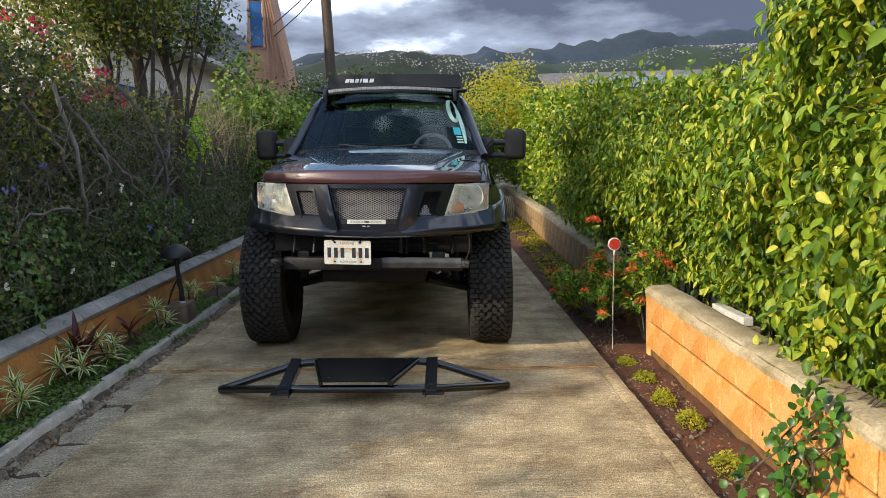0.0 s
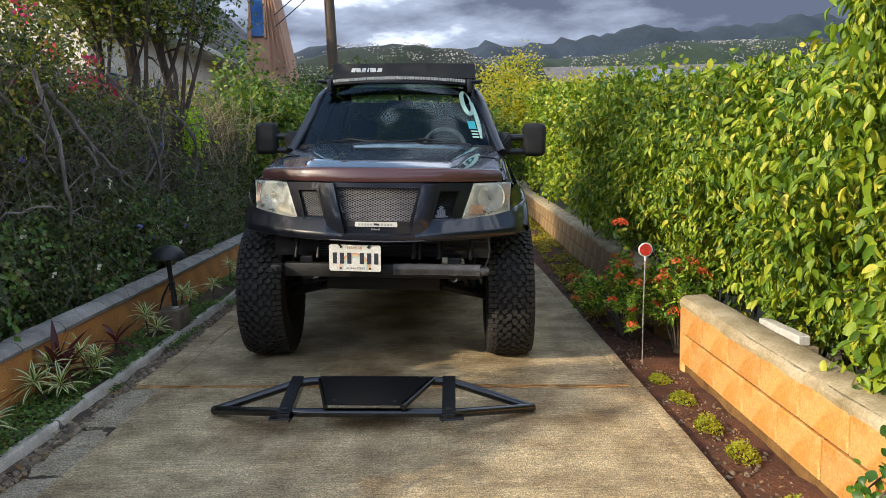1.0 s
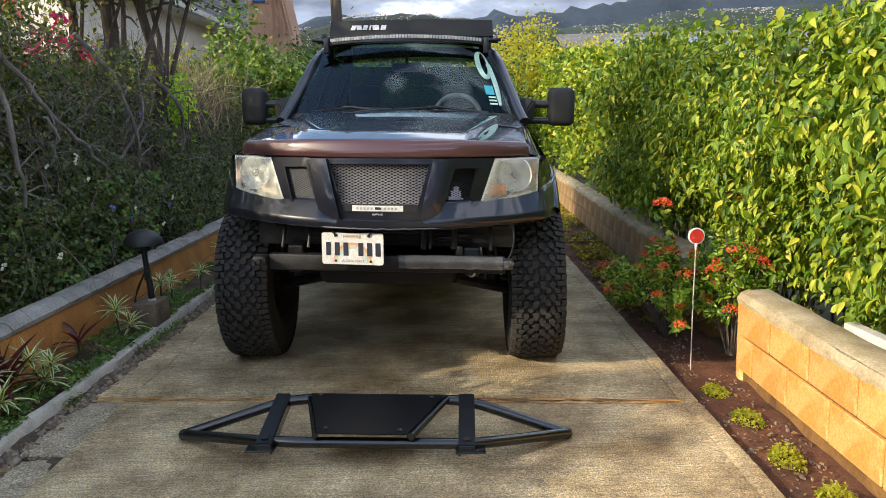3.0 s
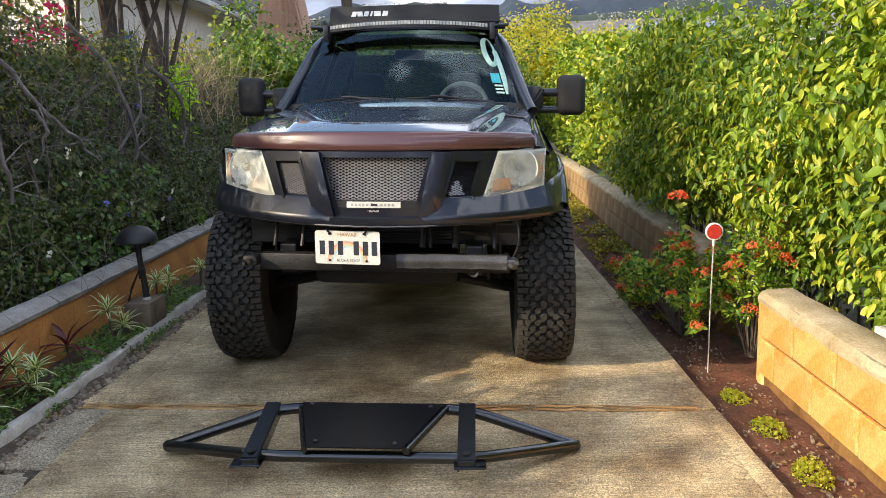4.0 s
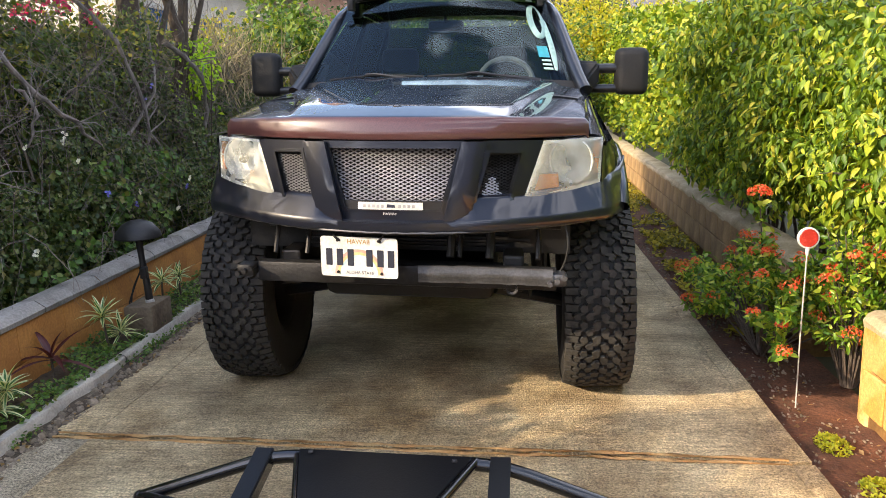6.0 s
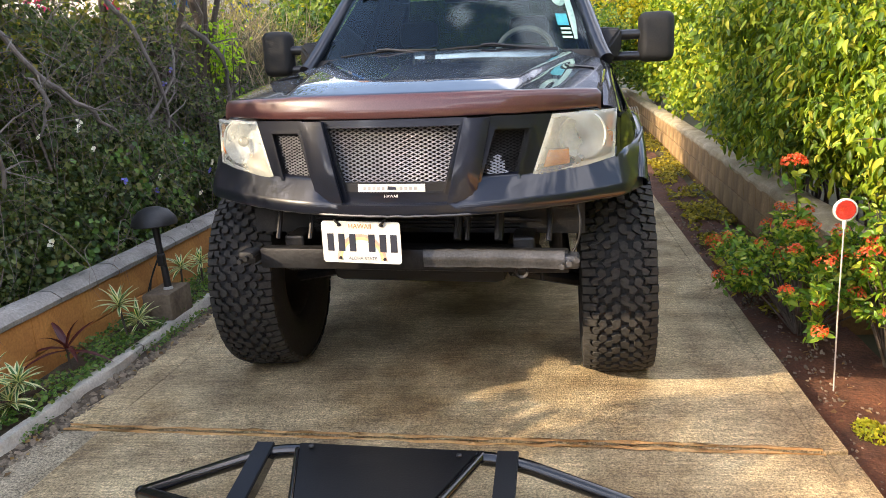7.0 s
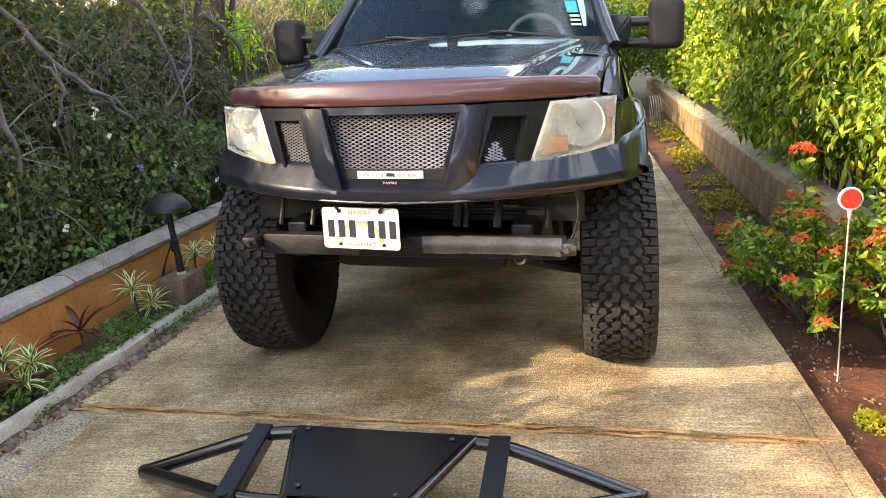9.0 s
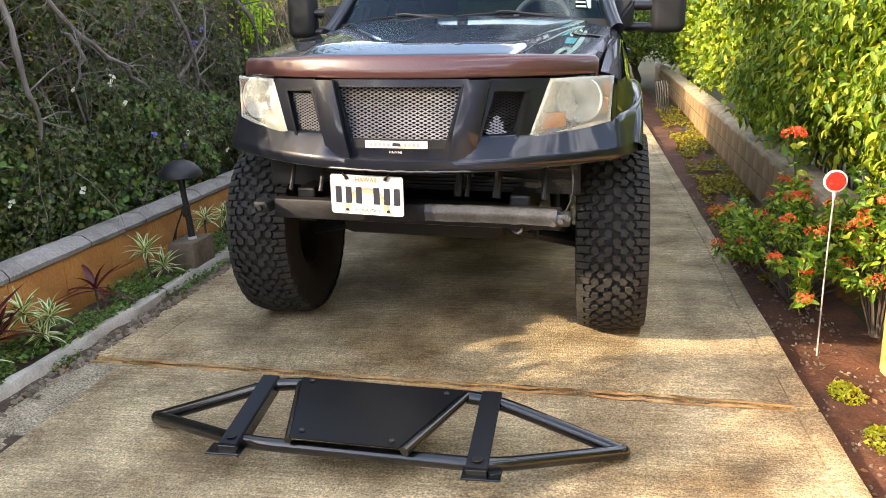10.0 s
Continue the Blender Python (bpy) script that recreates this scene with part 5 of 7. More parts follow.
    bm = bmesh.new()
    box(bm, -0.80, 0.80, 1.42, 5.0, 0.66, 0.72)
    tp("floor_pan", bm, M["matte_black"], smooth=False)
    bm = bmesh.new()
    box(bm, -0.60, 0.60, 0.36, 1.40, 0.74, 1.12, bevel=0.03)
    tp("engine_bay", bm, M["matte_black"], smooth=False)


def text_mesh(body, size):
    cu = bpy.data.curves.new("text", "FONT")
    cu.body, cu.size, cu.align_x, cu.align_y, cu.extrude = body, size, "CENTER", "CENTER", 0.0
    ob = bpy.data.objects.new("text", cu)
    me = bpy.data.meshes.new_from_object(ob)
    bpy.data.objects.remove(ob)
    bm = bmesh.new()
    bm.from_mesh(me)
    return bm


def make_plate():
    m = pose(-0.112, 0.004, 0.753, 0, 1.3, -9.5)
    plate = empty("number_plate")
    plate.parent, plate.matrix_basis = TRUCK, m
    plate["label"] = "white car plate with a rainbow, dark characters and worn bolts"
    bm = bmesh.new()
    ring = []
    for cx, cz, a0 in ((0.140, 0.064, 0), (-0.140, 0.064, 90), (-0.140, -0.064, 180), (0.140, -0.064, 270)):
        ring += [(cx + 0.012 * math.cos(math.radians(a0 + 22.5 * k)), cz + 0.012 * math.sin(math.radians(a0 + 22.5 * k))) for k in range(5)]
    fr, bk = [bm.verts.new((x, -0.0015, z)) for x, z in ring], [bm.verts.new((x, 0.0015, z)) for x, z in ring]
    bm.faces.new(fr)
    bm.faces.new(bk[::-1])
    for k in range(len(ring)):
        bm.faces.new((fr[k], bk[k], bk[(k + 1) % len(ring)], fr[(k + 1) % len(ring)]))
    part("plate", bm, M["plate_white"], plate)
    for r, mt, nm in ((0.112, "rainbow_red", "rainbow_band"), (0.100, "rainbow_gold", "rainbow_band"), (0.088, "rainbow_blue", "rainbow_band")):
        bm = bmesh.new()
        sheet(bm, lambda u, v: ((r - 0.013 * v) * 0.86 * math.cos(math.pi * u), -0.0020, -0.066 + (r - 0.013 * v) * 0.86 * math.sin(math.pi * u)), 28, 1)
        part(nm, bm, M[mt], plate)
    for txt, size, x, z, mt in (("HAWAII", 0.025, 0.0, 0.058, "gold_ink"), ("ALOHA STATE", 0.017, 0.004, -0.059, "ink")):
        bm = text_mesh(txt, size)
        bm.transform(pose(x, -0.0032, z, 90, 0, 0))
        part("lettering", bm, M[mt], plate)
    for x in (-0.118, -0.075, -0.032, 0.042, 0.085, 0.126):
        bm = box_bm(x - 0.0125, x + 0.0125, -0.0034, -0.0016, -0.034, 0.030, bevel=0.0008, seg=1)
        part("character_bar", bm, M["ink"], plate, "dark upright bar in place of a character")
    for x, z in ((-0.083, 0.062), (0.083, 0.062), (-0.083, -0.059), (0.089, -0.059)):
        bm = bmesh.new()
        lathe(bm, [(-0.007, 0.0), (-0.007, 0.005), (-0.002, 0.006)], 10, "y", (x, 0, z))
        part("screw", bm, M["dark_steel"], plate)
    for s in (-1, 1):
        bm = bmesh.new()
        tube(bm, bend([(s * 0.095, 0.02, 0.098), (s * 0.098, -0.006, 0.084), (s * 0.080, -0.008, 0.066), (s * 0.074, 0.004, 0.060)], 0.01), 0.0045, 6)
        part("wire_tie", bm, M["rubber"], plate, "black tie that holds the plate")
    bm = box_bm(-0.05, 0.05, 0.002, 0.06, -0.03, 0.01)
    part("plate_mount", bm, M["dark_steel"], plate)


def screen_point(u, v, d=0.0):
    """The windscreen, u across from -1 to 1, v up from 0 to 1."""
    hw = lerp(0.752, 0.592, v)
    return Vector((u * hw, lerp(1.47, 2.06, v) + 0.12 * u * u - d, lerp(1.395, 1.905, v) - 0.020 * u * u + d * 0.6 + 0.018 * math.sin(v * math.pi)))


def bar_between(bm, a, b, w, h, up=(0, 0, 1)):
    a, b = Vector(a), Vector(b)
    d = (b - a).normalized()
    s = d.cross(Vector(up)).normalized()
    t = s.cross(d)
    q = [(-w, -h), (w, -h), (w, h), (-w, h)]
    r0 = [bm.verts.new(a + s * i / 2 + t * j / 2) for i, j in q]
    r1 = [bm.verts.new(b + s * i / 2 + t * j / 2) for i, j in q]
    for k in range(4):
        bm.faces.new((r0[k], r0[(k + 1) % 4], r1[(k + 1) % 4], r1[k]))
    bm.faces.new(r0[::-1])
    bm.faces.new(r1)
    bmesh.ops.bevel(bm, geom=[e for e in bm.edges], offset=min(w, h) * 0.25, segments=2, affect="EDGES")
    return bm


def make_cab():
    bm = bmesh.new()
    sheet(bm, lambda u, v: screen_point(2 * u - 1, v), 24, 12)
    ws = tp("windscreen", bm, M["windscreen"], label="dark windscreen reflecting sky, with a mint decal", smooth="all")
    ws.visible_shadow = False
    bm = bmesh.new()
    sheet(bm, lambda u, v: screen_point(2 * u - 1, lerp(-0.05, 0.03, v), 0.003), 24, 2)
    tp("screen_seal", bm, M["matte_black"], ws)
    bm = bmesh.new()
    sheet(bm, lambda u, v: screen_point(2 * u - 1, lerp(0.975, 1.04, v), 0.003), 24, 2)
    tp("screen_seal", bm, M["matte_black"], ws)
    # decals inside the glass, on the driver's side
    bm = bmesh.new()
    ring = [screen_point(0.842 + 0.052 * math.sin(t), 0.66 + 0.19 * math.cos(t), 0.005) for t in (2 * math.pi * k / 28 for k in range(29))]
    tube(bm, ring, 0.017, 6, flat=0.2)
    tube(bm, [screen_point(0.893 + 0.012 * math.sin(k * 0.55), 0.66 - 0.09 * k, 0.005) for k in range(7)], [0.017] * 5 + [0.014, 0.008], 6, flat=0.2)
    tp("decal", bm, M["mint"], ws, "pale mint curled decal")
    bm = bmesh.new()
    sheet(bm, lambda u, v: screen_point(lerp(0.785, 0.868, u), lerp(0.245, 0.36, v), 0.005), 2, 2)
    tp("permit_sticker", bm, M["teal"], ws, "small teal sticker")
    for k in range(3):
        bm = bmesh.new()
        sheet(bm, lambda u, v: screen_point(lerp(0.80, 0.87, u), lerp(0.225 - 0.04 * k, 0.205 - 0.04 * k, v), 0.005), 2, 1)
        tp("permit_bar", bm, M["mint"], ws)
    bm = bmesh.new()
    sheet(bm, lambda u, v: screen_point(lerp(0.80, 0.86, u), lerp(0.915, 0.945, v), 0.005), 1, 1)
    tp("toll_tag", bm, M["white_print"], ws, "small white tag")
    # roof
    bm = bmesh.new()
    sheet(bm, lambda u, v: ((2 * u - 1) * 0.625, lerp(2.06, 3.62, v) + (0.12 * (2 * u - 1) ** 2 if v < 0.3 else 0) * (1 - v / 0.3),
                            1.902 + 0.020 * math.sin(math.pi * min(1, v * 1.2 + 0.08)) - 0.03 * (2 * u - 1) ** 4 - (0.02 if abs(2 * u - 1) > 0.97 else 0)), 30, 24, 0.02)
    tp("roof", bm, M["paint_black"], label="glossy black cab roof")
    for s in (-1, 1):
        bm = bmesh.new()
        pts = [(s * 0.80, 1.52, 1.34), (s * 0.772, 1.60, 1.40), (s * 0.650, 2.05, 1.77), (s * 0.605, 2.22, 1.845), (s * 0.60, 2.6, 1.875), (s * 0.60, 3.3, 1.87), (s * 0.62, 3.6, 1.84), (s * 0.70, 3.80, 1.55), (s * 0.79, 3.88, 1.31)]
        tube(bm, bend(pts, 0.08, 4), 0.038, 10)
        tp("door_frame", bm, M["paint_black"])
        bm = bmesh.new()
        tube(bm, [(s * 0.80, 2.72, 1.31), (s * 0.61, 2.72, 1.83)], 0.035, 8)
        tp("pillar", bm, M["paint_black"])
        for y0, y1, y2, y3 in ((1.60, 2.70, 2.24, 2.70), (2.74, 3.84, 2.74, 3.60)):
            bm = bmesh.new()
            sheet(bm, lambda u, v: (s * lerp(0.800, 0.600, v), lerp(lerp(y0, y2, v), lerp(y1, y3, v), u), lerp(1.30, 1.83, v)), 6, 4)
            tp("side_window", bm, M["side_glass"], label="dark tinted side window")
        side_panel("front_fender", s, 0.30, 1.44, lambda y: lerp(1.155, 1.295, min(1, max(0, (y - 0.3) / 1.1))), M["paint_black"], arch=0.80, label="glossy black front fender mirroring the hedge")
        fd = side_panel("front_door", s, 1.446, 2.716, lambda y: 1.315, M["paint_black"])
        rd = side_panel("rear_door", s, 2.722, 3.50, lambda y: 1.315, M["paint_black"])
        for d, y in ((fd, 2.55), (rd, 3.4)):
            bm = box_bm(s * 0.885 - 0.018, s * 0.885 + 0.018, y - 0.11, y + 0.09, 1.19, 1.22, bevel=0.008)
            tp("door_handle", bm, M["satin_black"], d)
        side_panel("bed_side", s, 3.506, 5.08, lambda y: 1.315, M["paint_black"], arch=4.02)
        flare(s, 0.80)
        flare(s, 4.02)
        # strip that closes the gap between hood and fender
        bm = bmesh.new()
        sheet(bm, lambda u, v: (s * lerp(lerp(0.722, 0.775, u), lerp(0.80, 0.83, u), v), lerp(0.26, 1.50, u) + 0.06 * v * (1 - u), lerp(lerp(1.192, 1.345, u), lerp(1.150, 1.292, u), v) + 0.010 * math.sin(math.pi * v)), 16, 5)
        tp("fender_top", bm, M["paint_black"])
        bm = bmesh.new()
        sheet(bm, lambda u, v: (s * lerp(0.770, 0.800, u), lerp(0.275, 0.345, u) - 0.010 * math.sin(math.pi * u), lerp(0.95, lerp(1.150, 1.135, u), v)), 5, 5)
        tp("fender_corner", bm, M["paint_black"])
    bm = bmesh.new()
    sheet(bm, lambda u, v: (lerp(-0.74, 0.74, u) * lerp(1.0, 0.8, v), lerp(3.88, 3.64, v), lerp(1.30, 1.83, v)), 6, 4)
    tp("rear_window", bm, M["side_glass"])
    bm = box_bm(-0.85, 0.85, 5.03, 5.09, 0.80, 1.31, bevel=0.02)
    tp("tailgate", bm, M["paint_black"])
    # inside
    bm = bmesh.new()
    sheet(bm, lambda u, v: (lerp(-0.70, 0.70, u), lerp(1.55, 2.0, v) + 0.05 * (2 * u - 1) ** 2, 1.375 - 0.02 * v + (0.035 if 0.62 < u < 0.9 and v > 0.4 else 0) - (0.20 if v > 0.95 else 0)), 20, 8)
    tp("dashboard", bm, M["seat_cloth"], label="grey dashboard")
    bm = bmesh.new()
    c, rr = Vector((0.37, 2.10, 1.385)), 0.165
    ring = [c + Vector((rr * math.cos(t), -0.45 * rr * -math.sin(t), 0.9 * rr * math.sin(t))) for t in (2 * math.pi * k / 32 for k in range(33))]
    tube(bm, ring, 0.017, 8, caps=False)
    wheel = tp("steering_wheel", bm, M["wheel_grey"], label="grey steering wheel")
    bm = bmesh.new()
    bmesh.ops.create_uvsphere(bm, u_segments=12, v_segments=8, radius=0.06)
    bm.transform(Matrix.Translation(c + Vector((0, 0.03, -0.02))))
    tp("hub", bm, M["seat_cloth"], wheel)
    for x in (-0.37, 0.37):
        bm = box_bm(x - 0.25, x + 0.25, 2.62, 2.76, 0.85, 1.42, bevel=0.06)
        seat = tp("seat", bm, M["seat_cloth"], label="dark cloth front seat")
        bm = box_bm(x - 0.13, x + 0.13, 2.66, 2.76, 1.46, 1.63, bevel=0.045)
        tp("headrest", bm, M["seat_cloth"], seat)
    bm = box_bm(-0.65, 0.65, 3.35, 3.5, 0.85, 1.40, bevel=0.06)
    tp("rear_seat", bm, M["seat_cloth"])
    bm = box_bm(-0.11, 0.11, 2.16, 2.19, 1.70, 1.765, bevel=0.02)
    mir = tp("rear_view_mirror", bm, M["matte_black"])
    bm = bmesh.new()
    tube(bm, [(0, 2.19, 1.735), (0, 2.12, 1.80)], 0.010, 6)
    tp("stalk", bm, M["matte_black"], mir)
    # wipers
    for x0, x1 in ((-0.60, -0.06), (-0.04, 0.50)):
        bm = bmesh.new()
        blade = [screen_point(lerp(x0, x1, t) / 0.745, 0.035 + 0.02 * math.sin(t * 3.1), 0.012) for t in (0, 0.2, 0.4, 0.6, 0.8, 1.0)]
        tube(bm, blade, 0.006, 6)
        wip = tp("wiper", bm, M["matte_black"], label="black wiper blade and arm")
        bm = bmesh.new()
        c = screen_point(lerp(x0, x1, 0.45) / 0.745, 0.05, 0.022)
        tube(bm, [c + Vector((-0.03, 0, 0.004)), c + Vector((0.03, -0.012, 0.006)), c + Vector((0.20, -0.045, -0.018)), c + Vector((0.36, -0.06, -0.035))], [0.006, 0.007, 0.008, 0.010], 6)
        tp("wiper_arm", bm, M["satin_black"], wip)


def make_mirrors():
    for s, c in ((-1, 1.03), (1, 1.06)):
        y = 1.74
        bm = bmesh.new()
        for p in ((0.75, 1.60, 1.32), (0.75, 1.95, 1.32), (0.69, 1.80, 1.50), (0.69, 1.95, 1.52), (0.82, 1.66, 1.33), (0.82, 1.90, 1.33), (0.885, 1.70, 1.375), (0.885, 1.79, 1.375), (0.885, 1.70, 1.495), (0.885, 1.79, 1.495)):
            bm.verts.new((s * p[0], p[1], p[2]))
        bmesh.ops.convex_hull(bm, input=bm.verts)
        bmesh.ops.bevel(bm, geom=list(bm.edges), offset=0.012, segments=2, affect="EDGES")
        foot = tp("mirror_foot", bm, M["matte_black"], label="black triangular mirror base on the door")
        head = bmesh.new()
        box(head, s * c - 0.088, s * c + 0.088, y - 0.055, y + 0.065, 1.318, 1.568, bevel=0.040, seg=4)
        for v in head.verts:
            if v.co.y < y - 0.02:
                v.co.x = s * c + (v.co.x - s * c) * 0.93
        m = tp("mirror_head", head, M["matte_black"], label="large black towing mirror on two arms", smooth=True)
        bm = box_bm(s * c - 0.07, s * c + 0.07, y + 0.062, y + 0.068, 1.335, 1.545, bevel=0.002)
        tp("mirror_glass", bm, M["chrome"], m)
        for z0, z1, r in ((1.455, 1.460, 0.027), (1.360, 1.352, 0.024)):
            bm = bmesh.new()
            tube(bm, bend([(s * 0.77, y + 0.03, z0), (s * 0.86, y, z1), (s * (c - 0.07), y, z1)], 0.03), r, 10)
            tp("mirror_arm", bm, M["satin_black"], m)


def make_rack():
    rack = empty("roof_rack")
    rack.parent, rack.location = TRUCK, (0, 0, -0.040)
    rack["label"] = "black roof rack with wind fairing and curved light bar"
    bm = bmesh.new()
    sheet(bm, lambda u, v: (0.035 + (2 * u - 1) * lerp(0.580, 0.575, v), 1.99 + lerp(0.0, 0.055, v) + 0.05 * (2 * u - 1) ** 2, lerp(1.975, 2.09, v) - 0.004 * (2 * u - 1) ** 2), 24, 5, 0.008)
    fair = tp("wind_fairing", bm, M["matte_black"], rack, "dull black wind fairing with a white brand mark")
    for k, (x, w, sl) in enumerate(((-0.385, 0.030, 0.010), (-0.345, 0.034, -0.006), (-0.300, 0.030, 0.008), (-0.265, 0.012, 0.006), (-0.225, 0.044, -0.004), (-0.170, 0.034, 0.008))):
        bm = bmesh.new()
        xx = x + 0.015
        sheet(bm, lambda u, v: (xx + lerp(-w / 2, w / 2, u) * 1.05 + sl * (v - 0.5), 1.985 + lerp(0.022, 0.040, v) + 0.05 * (xx / 0.57) ** 2 - 0.010, lerp(2.020, 2.054, v)), 1, 1)
        tp("logo_bar", bm, M["white_print"], fair)
    for y in (2.20, 3.30):
        bm = bmesh.new()
        tube(bm, [(-0.66, y, 1.955), (0.66, y, 1.955)], 0.020, 10, flat=0.7)
        tp("crossbar", bm, M["satin_black"], rack)
        for s in (-1, 1):
            bm = box_bm(s * 0.575 - 0.035, s * 0.575 + 0.035, y - 0.05, y + 0.05, 1.835, 1.955, bevel=0.012)
            tp("rack_foot", bm, M["satin_black"], rack)
    bm = bmesh.new()
    box(bm, -0.60, 0.60, 2.10, 3.5, 1.965, 1.985, bevel=0.006)
    tp("platform", bm, M["satin_black"], rack)
    for s in (-1, 1):
        bm = box_bm(s * 0.60 - 0.015, s * 0.60 + 0.015, 2.08, 3.52, 1.955, 2.005, bevel=0.006)
        tp("side_rail", bm, M["satin_black"], rack)
    # light bar
    bar = tp("light_bar", sheet(bmesh.new(), lambda u, v: ((2 * u - 1) * 0.555, 1.915 + 0.09 * (2 * u - 1) ** 2 + (0, 0.0, 0.06, 0.06, 0)[round(v * 4)],
                                                           1.962 - 0.022 * (2 * u - 1) ** 2 + (-0.024, 0.024, 0.020, -0.020, -0.024)[round(v * 4)]), 30, 4), M["satin_black"], rack, "curved LED light bar with pale lenses")
    for k in range(50):
        u = (k + 0.5) / 50
        x = (2 * u - 1) * 0.535
        q = (x / 0.555) ** 2
        bm = bmesh.new()
        box(bm, x - 0.0095, x + 0.0095, 1.908 + 0.09 * q, 1.920 + 0.09 * q, 1.953 - 0.022 * q, 1.978 - 0.022 * q, bevel=0.003, seg=1)
        tp("led_lens", bm, M["led"], bar, smooth=False)
    for s in (-1, 1):
        bm = box_bm(s * 0.565 - 0.018, s * 0.565 + 0.018, 1.98, 2.06, 1.86, 1.965, bevel=0.006)
        tp("bar_bracket", bm, M["satin_black"], rack)
        bm = bmesh.new()
        tube(bm, [(s * 0.56, 2.03, 1.945), (s * 0.67, 2.03, 1.952)], 0.012, 8)
        tp("bracket_pin", bm, M["satin_black"], rack)


make_hood()
make_front()
for _s in (-1, 1):
    head_lamp(_s)
make_bumper()
make_wheels()
make_under()
make_plate()
make_cab()
make_mirrors()
make_rack()

# ---- things on the driveway and in the beds ----
M["guard_black"] = material("gloss_black_powder_coat", (0.008, 0.009, 0.010, 1), 0.24, second=(0.006, 0.006, 0.008, 1), scale=4, fine=120, bump=0.03, coat=0.7, rough_vary=0.08)
M["guard_plate"] = material("satin_black_plate", (0.006, 0.007, 0.008, 1), 0.36, second=(0.008, 0.008, 0.009, 1), scale=5, fine=160, bump=0.06, rough_vary=0.1, spec=0.35)
M["red_reflector"] = material("red_reflector", (0.62, 0.045, 0.03, 1), 0.25, second=(0.45, 0.03, 0.02, 1), scale=60, fine=260, bump=0.3, coat=0.4)
M["white_plastic"] = material("white_plastic", (0.75, 0.74, 0.71, 1), 0.45, second=(0.6, 0.58, 0.54, 1), scale=15, fine=90, bump=0.05)
M["rod"] = material("pale_rod", (0.55, 0.53, 0.48, 1), 0.5, second=(0.4, 0.38, 0.34, 1), scale=20, fine=90, bump=0.05)
M["lamp_black"] = material("black_lamp_metal", (0.012, 0.012, 0.013, 1), 0.5, second=(0.02, 0.019, 0.018, 1), scale=12, fine=90, bump=0.1)
M["pedestal"] = material("rough_pedestal", rgb("8a7a66"), 0.92, second=rgb("5c4f40"), scale=8, fine=60, bump=0.7, bump_scale=40)
M["leaf_green"] = leaf_material("dracaena_green", [rgb("2f5a2c"), rgb("4a7a38"), rgb("5a8a40")], 0.4, 0.25)
M["leaf_cream"] = leaf_material("dracaena_cream", [rgb("c9cf9a"), rgb("dfe0b6"), rgb("b9c486")], 0.45, 0.25)
M["ti_red"] = leaf_material("ti_leaf", [rgb("3e1a1c"), rgb("5c2628"), rgb("743234")], 0.4, 0.3)
M["cover_leaf"] = leaf_material("ground_cover_leaf", [rgb("2e4c20"), rgb("4a6e2c"), rgb("648a3a"), rgb("74743e")], 0.5, 0.3)
M["sedum"] = leaf_material("yellow_sedum", [rgb("74841e"), rgb("96a02a"), rgb("b6b43a"), rgb("8a9a30")], 0.5, 0.4)
M["moss"] = leaf_material("moss_leaf", [rgb("5a5a20"), rgb("8c8426"), rgb("b8a836")], 0.6, 0.3)
M["ixora_leaf"] = leaf_material("ixora_leaf", [rgb("3a5e1c"), rgb("5c8424"), rgb("86a432"), rgb("bcc44c")], 0.35, 0.35)
M["ixora_petal"] = leaf_material("ixora_petal", [rgb("d8482a"), rgb("e8643c"), rgb("f0885c"), rgb("cc4022")], 0.5, 0.4)
M["pink_petal"] = leaf_material("pink_petal", [rgb("c02a78"), rgb("e0468e"), rgb("a02266")], 0.5, 0.5)
M["coral_petal"] = leaf_material("coral_petal", [rgb("e84a62"), rgb("f27a80"), rgb("e03048")], 0.5, 0.5)
M["violet_petal"] = leaf_material("violet_petal", [rgb("5a62c8"), rgb("7a80e0"), rgb("6a58b8")], 0.5, 0.4)
M["white_petal"] = leaf_material("white_petal", [rgb("d8dad6"), rgb("eeeeea")], 0.5, 0.4)
M["creeper_leaf"] = leaf_material("creeper_leaf", [rgb("24461a"), rgb("385e20"), rgb("4c7828"), rgb("6a9236")], 0.36, 0.28)
M["litter"] = leaf_material("dead_leaf", [rgb("7a5a34"), rgb("94784c"), rgb("5a4128"), rgb("a58f66")], 0.8, 0.15)
M["hose"] = material("grey_hose", rgb("8a8378"), 0.5, second=rgb("5c564c"), scale=9, fine=90, bump=0.1)
M["pebble"] = material("pebble", rgb("988a78"), 0.85, second=rgb("5e503e"), scale=20, fine=80, bump=0.3, per="island", spread=0.35)


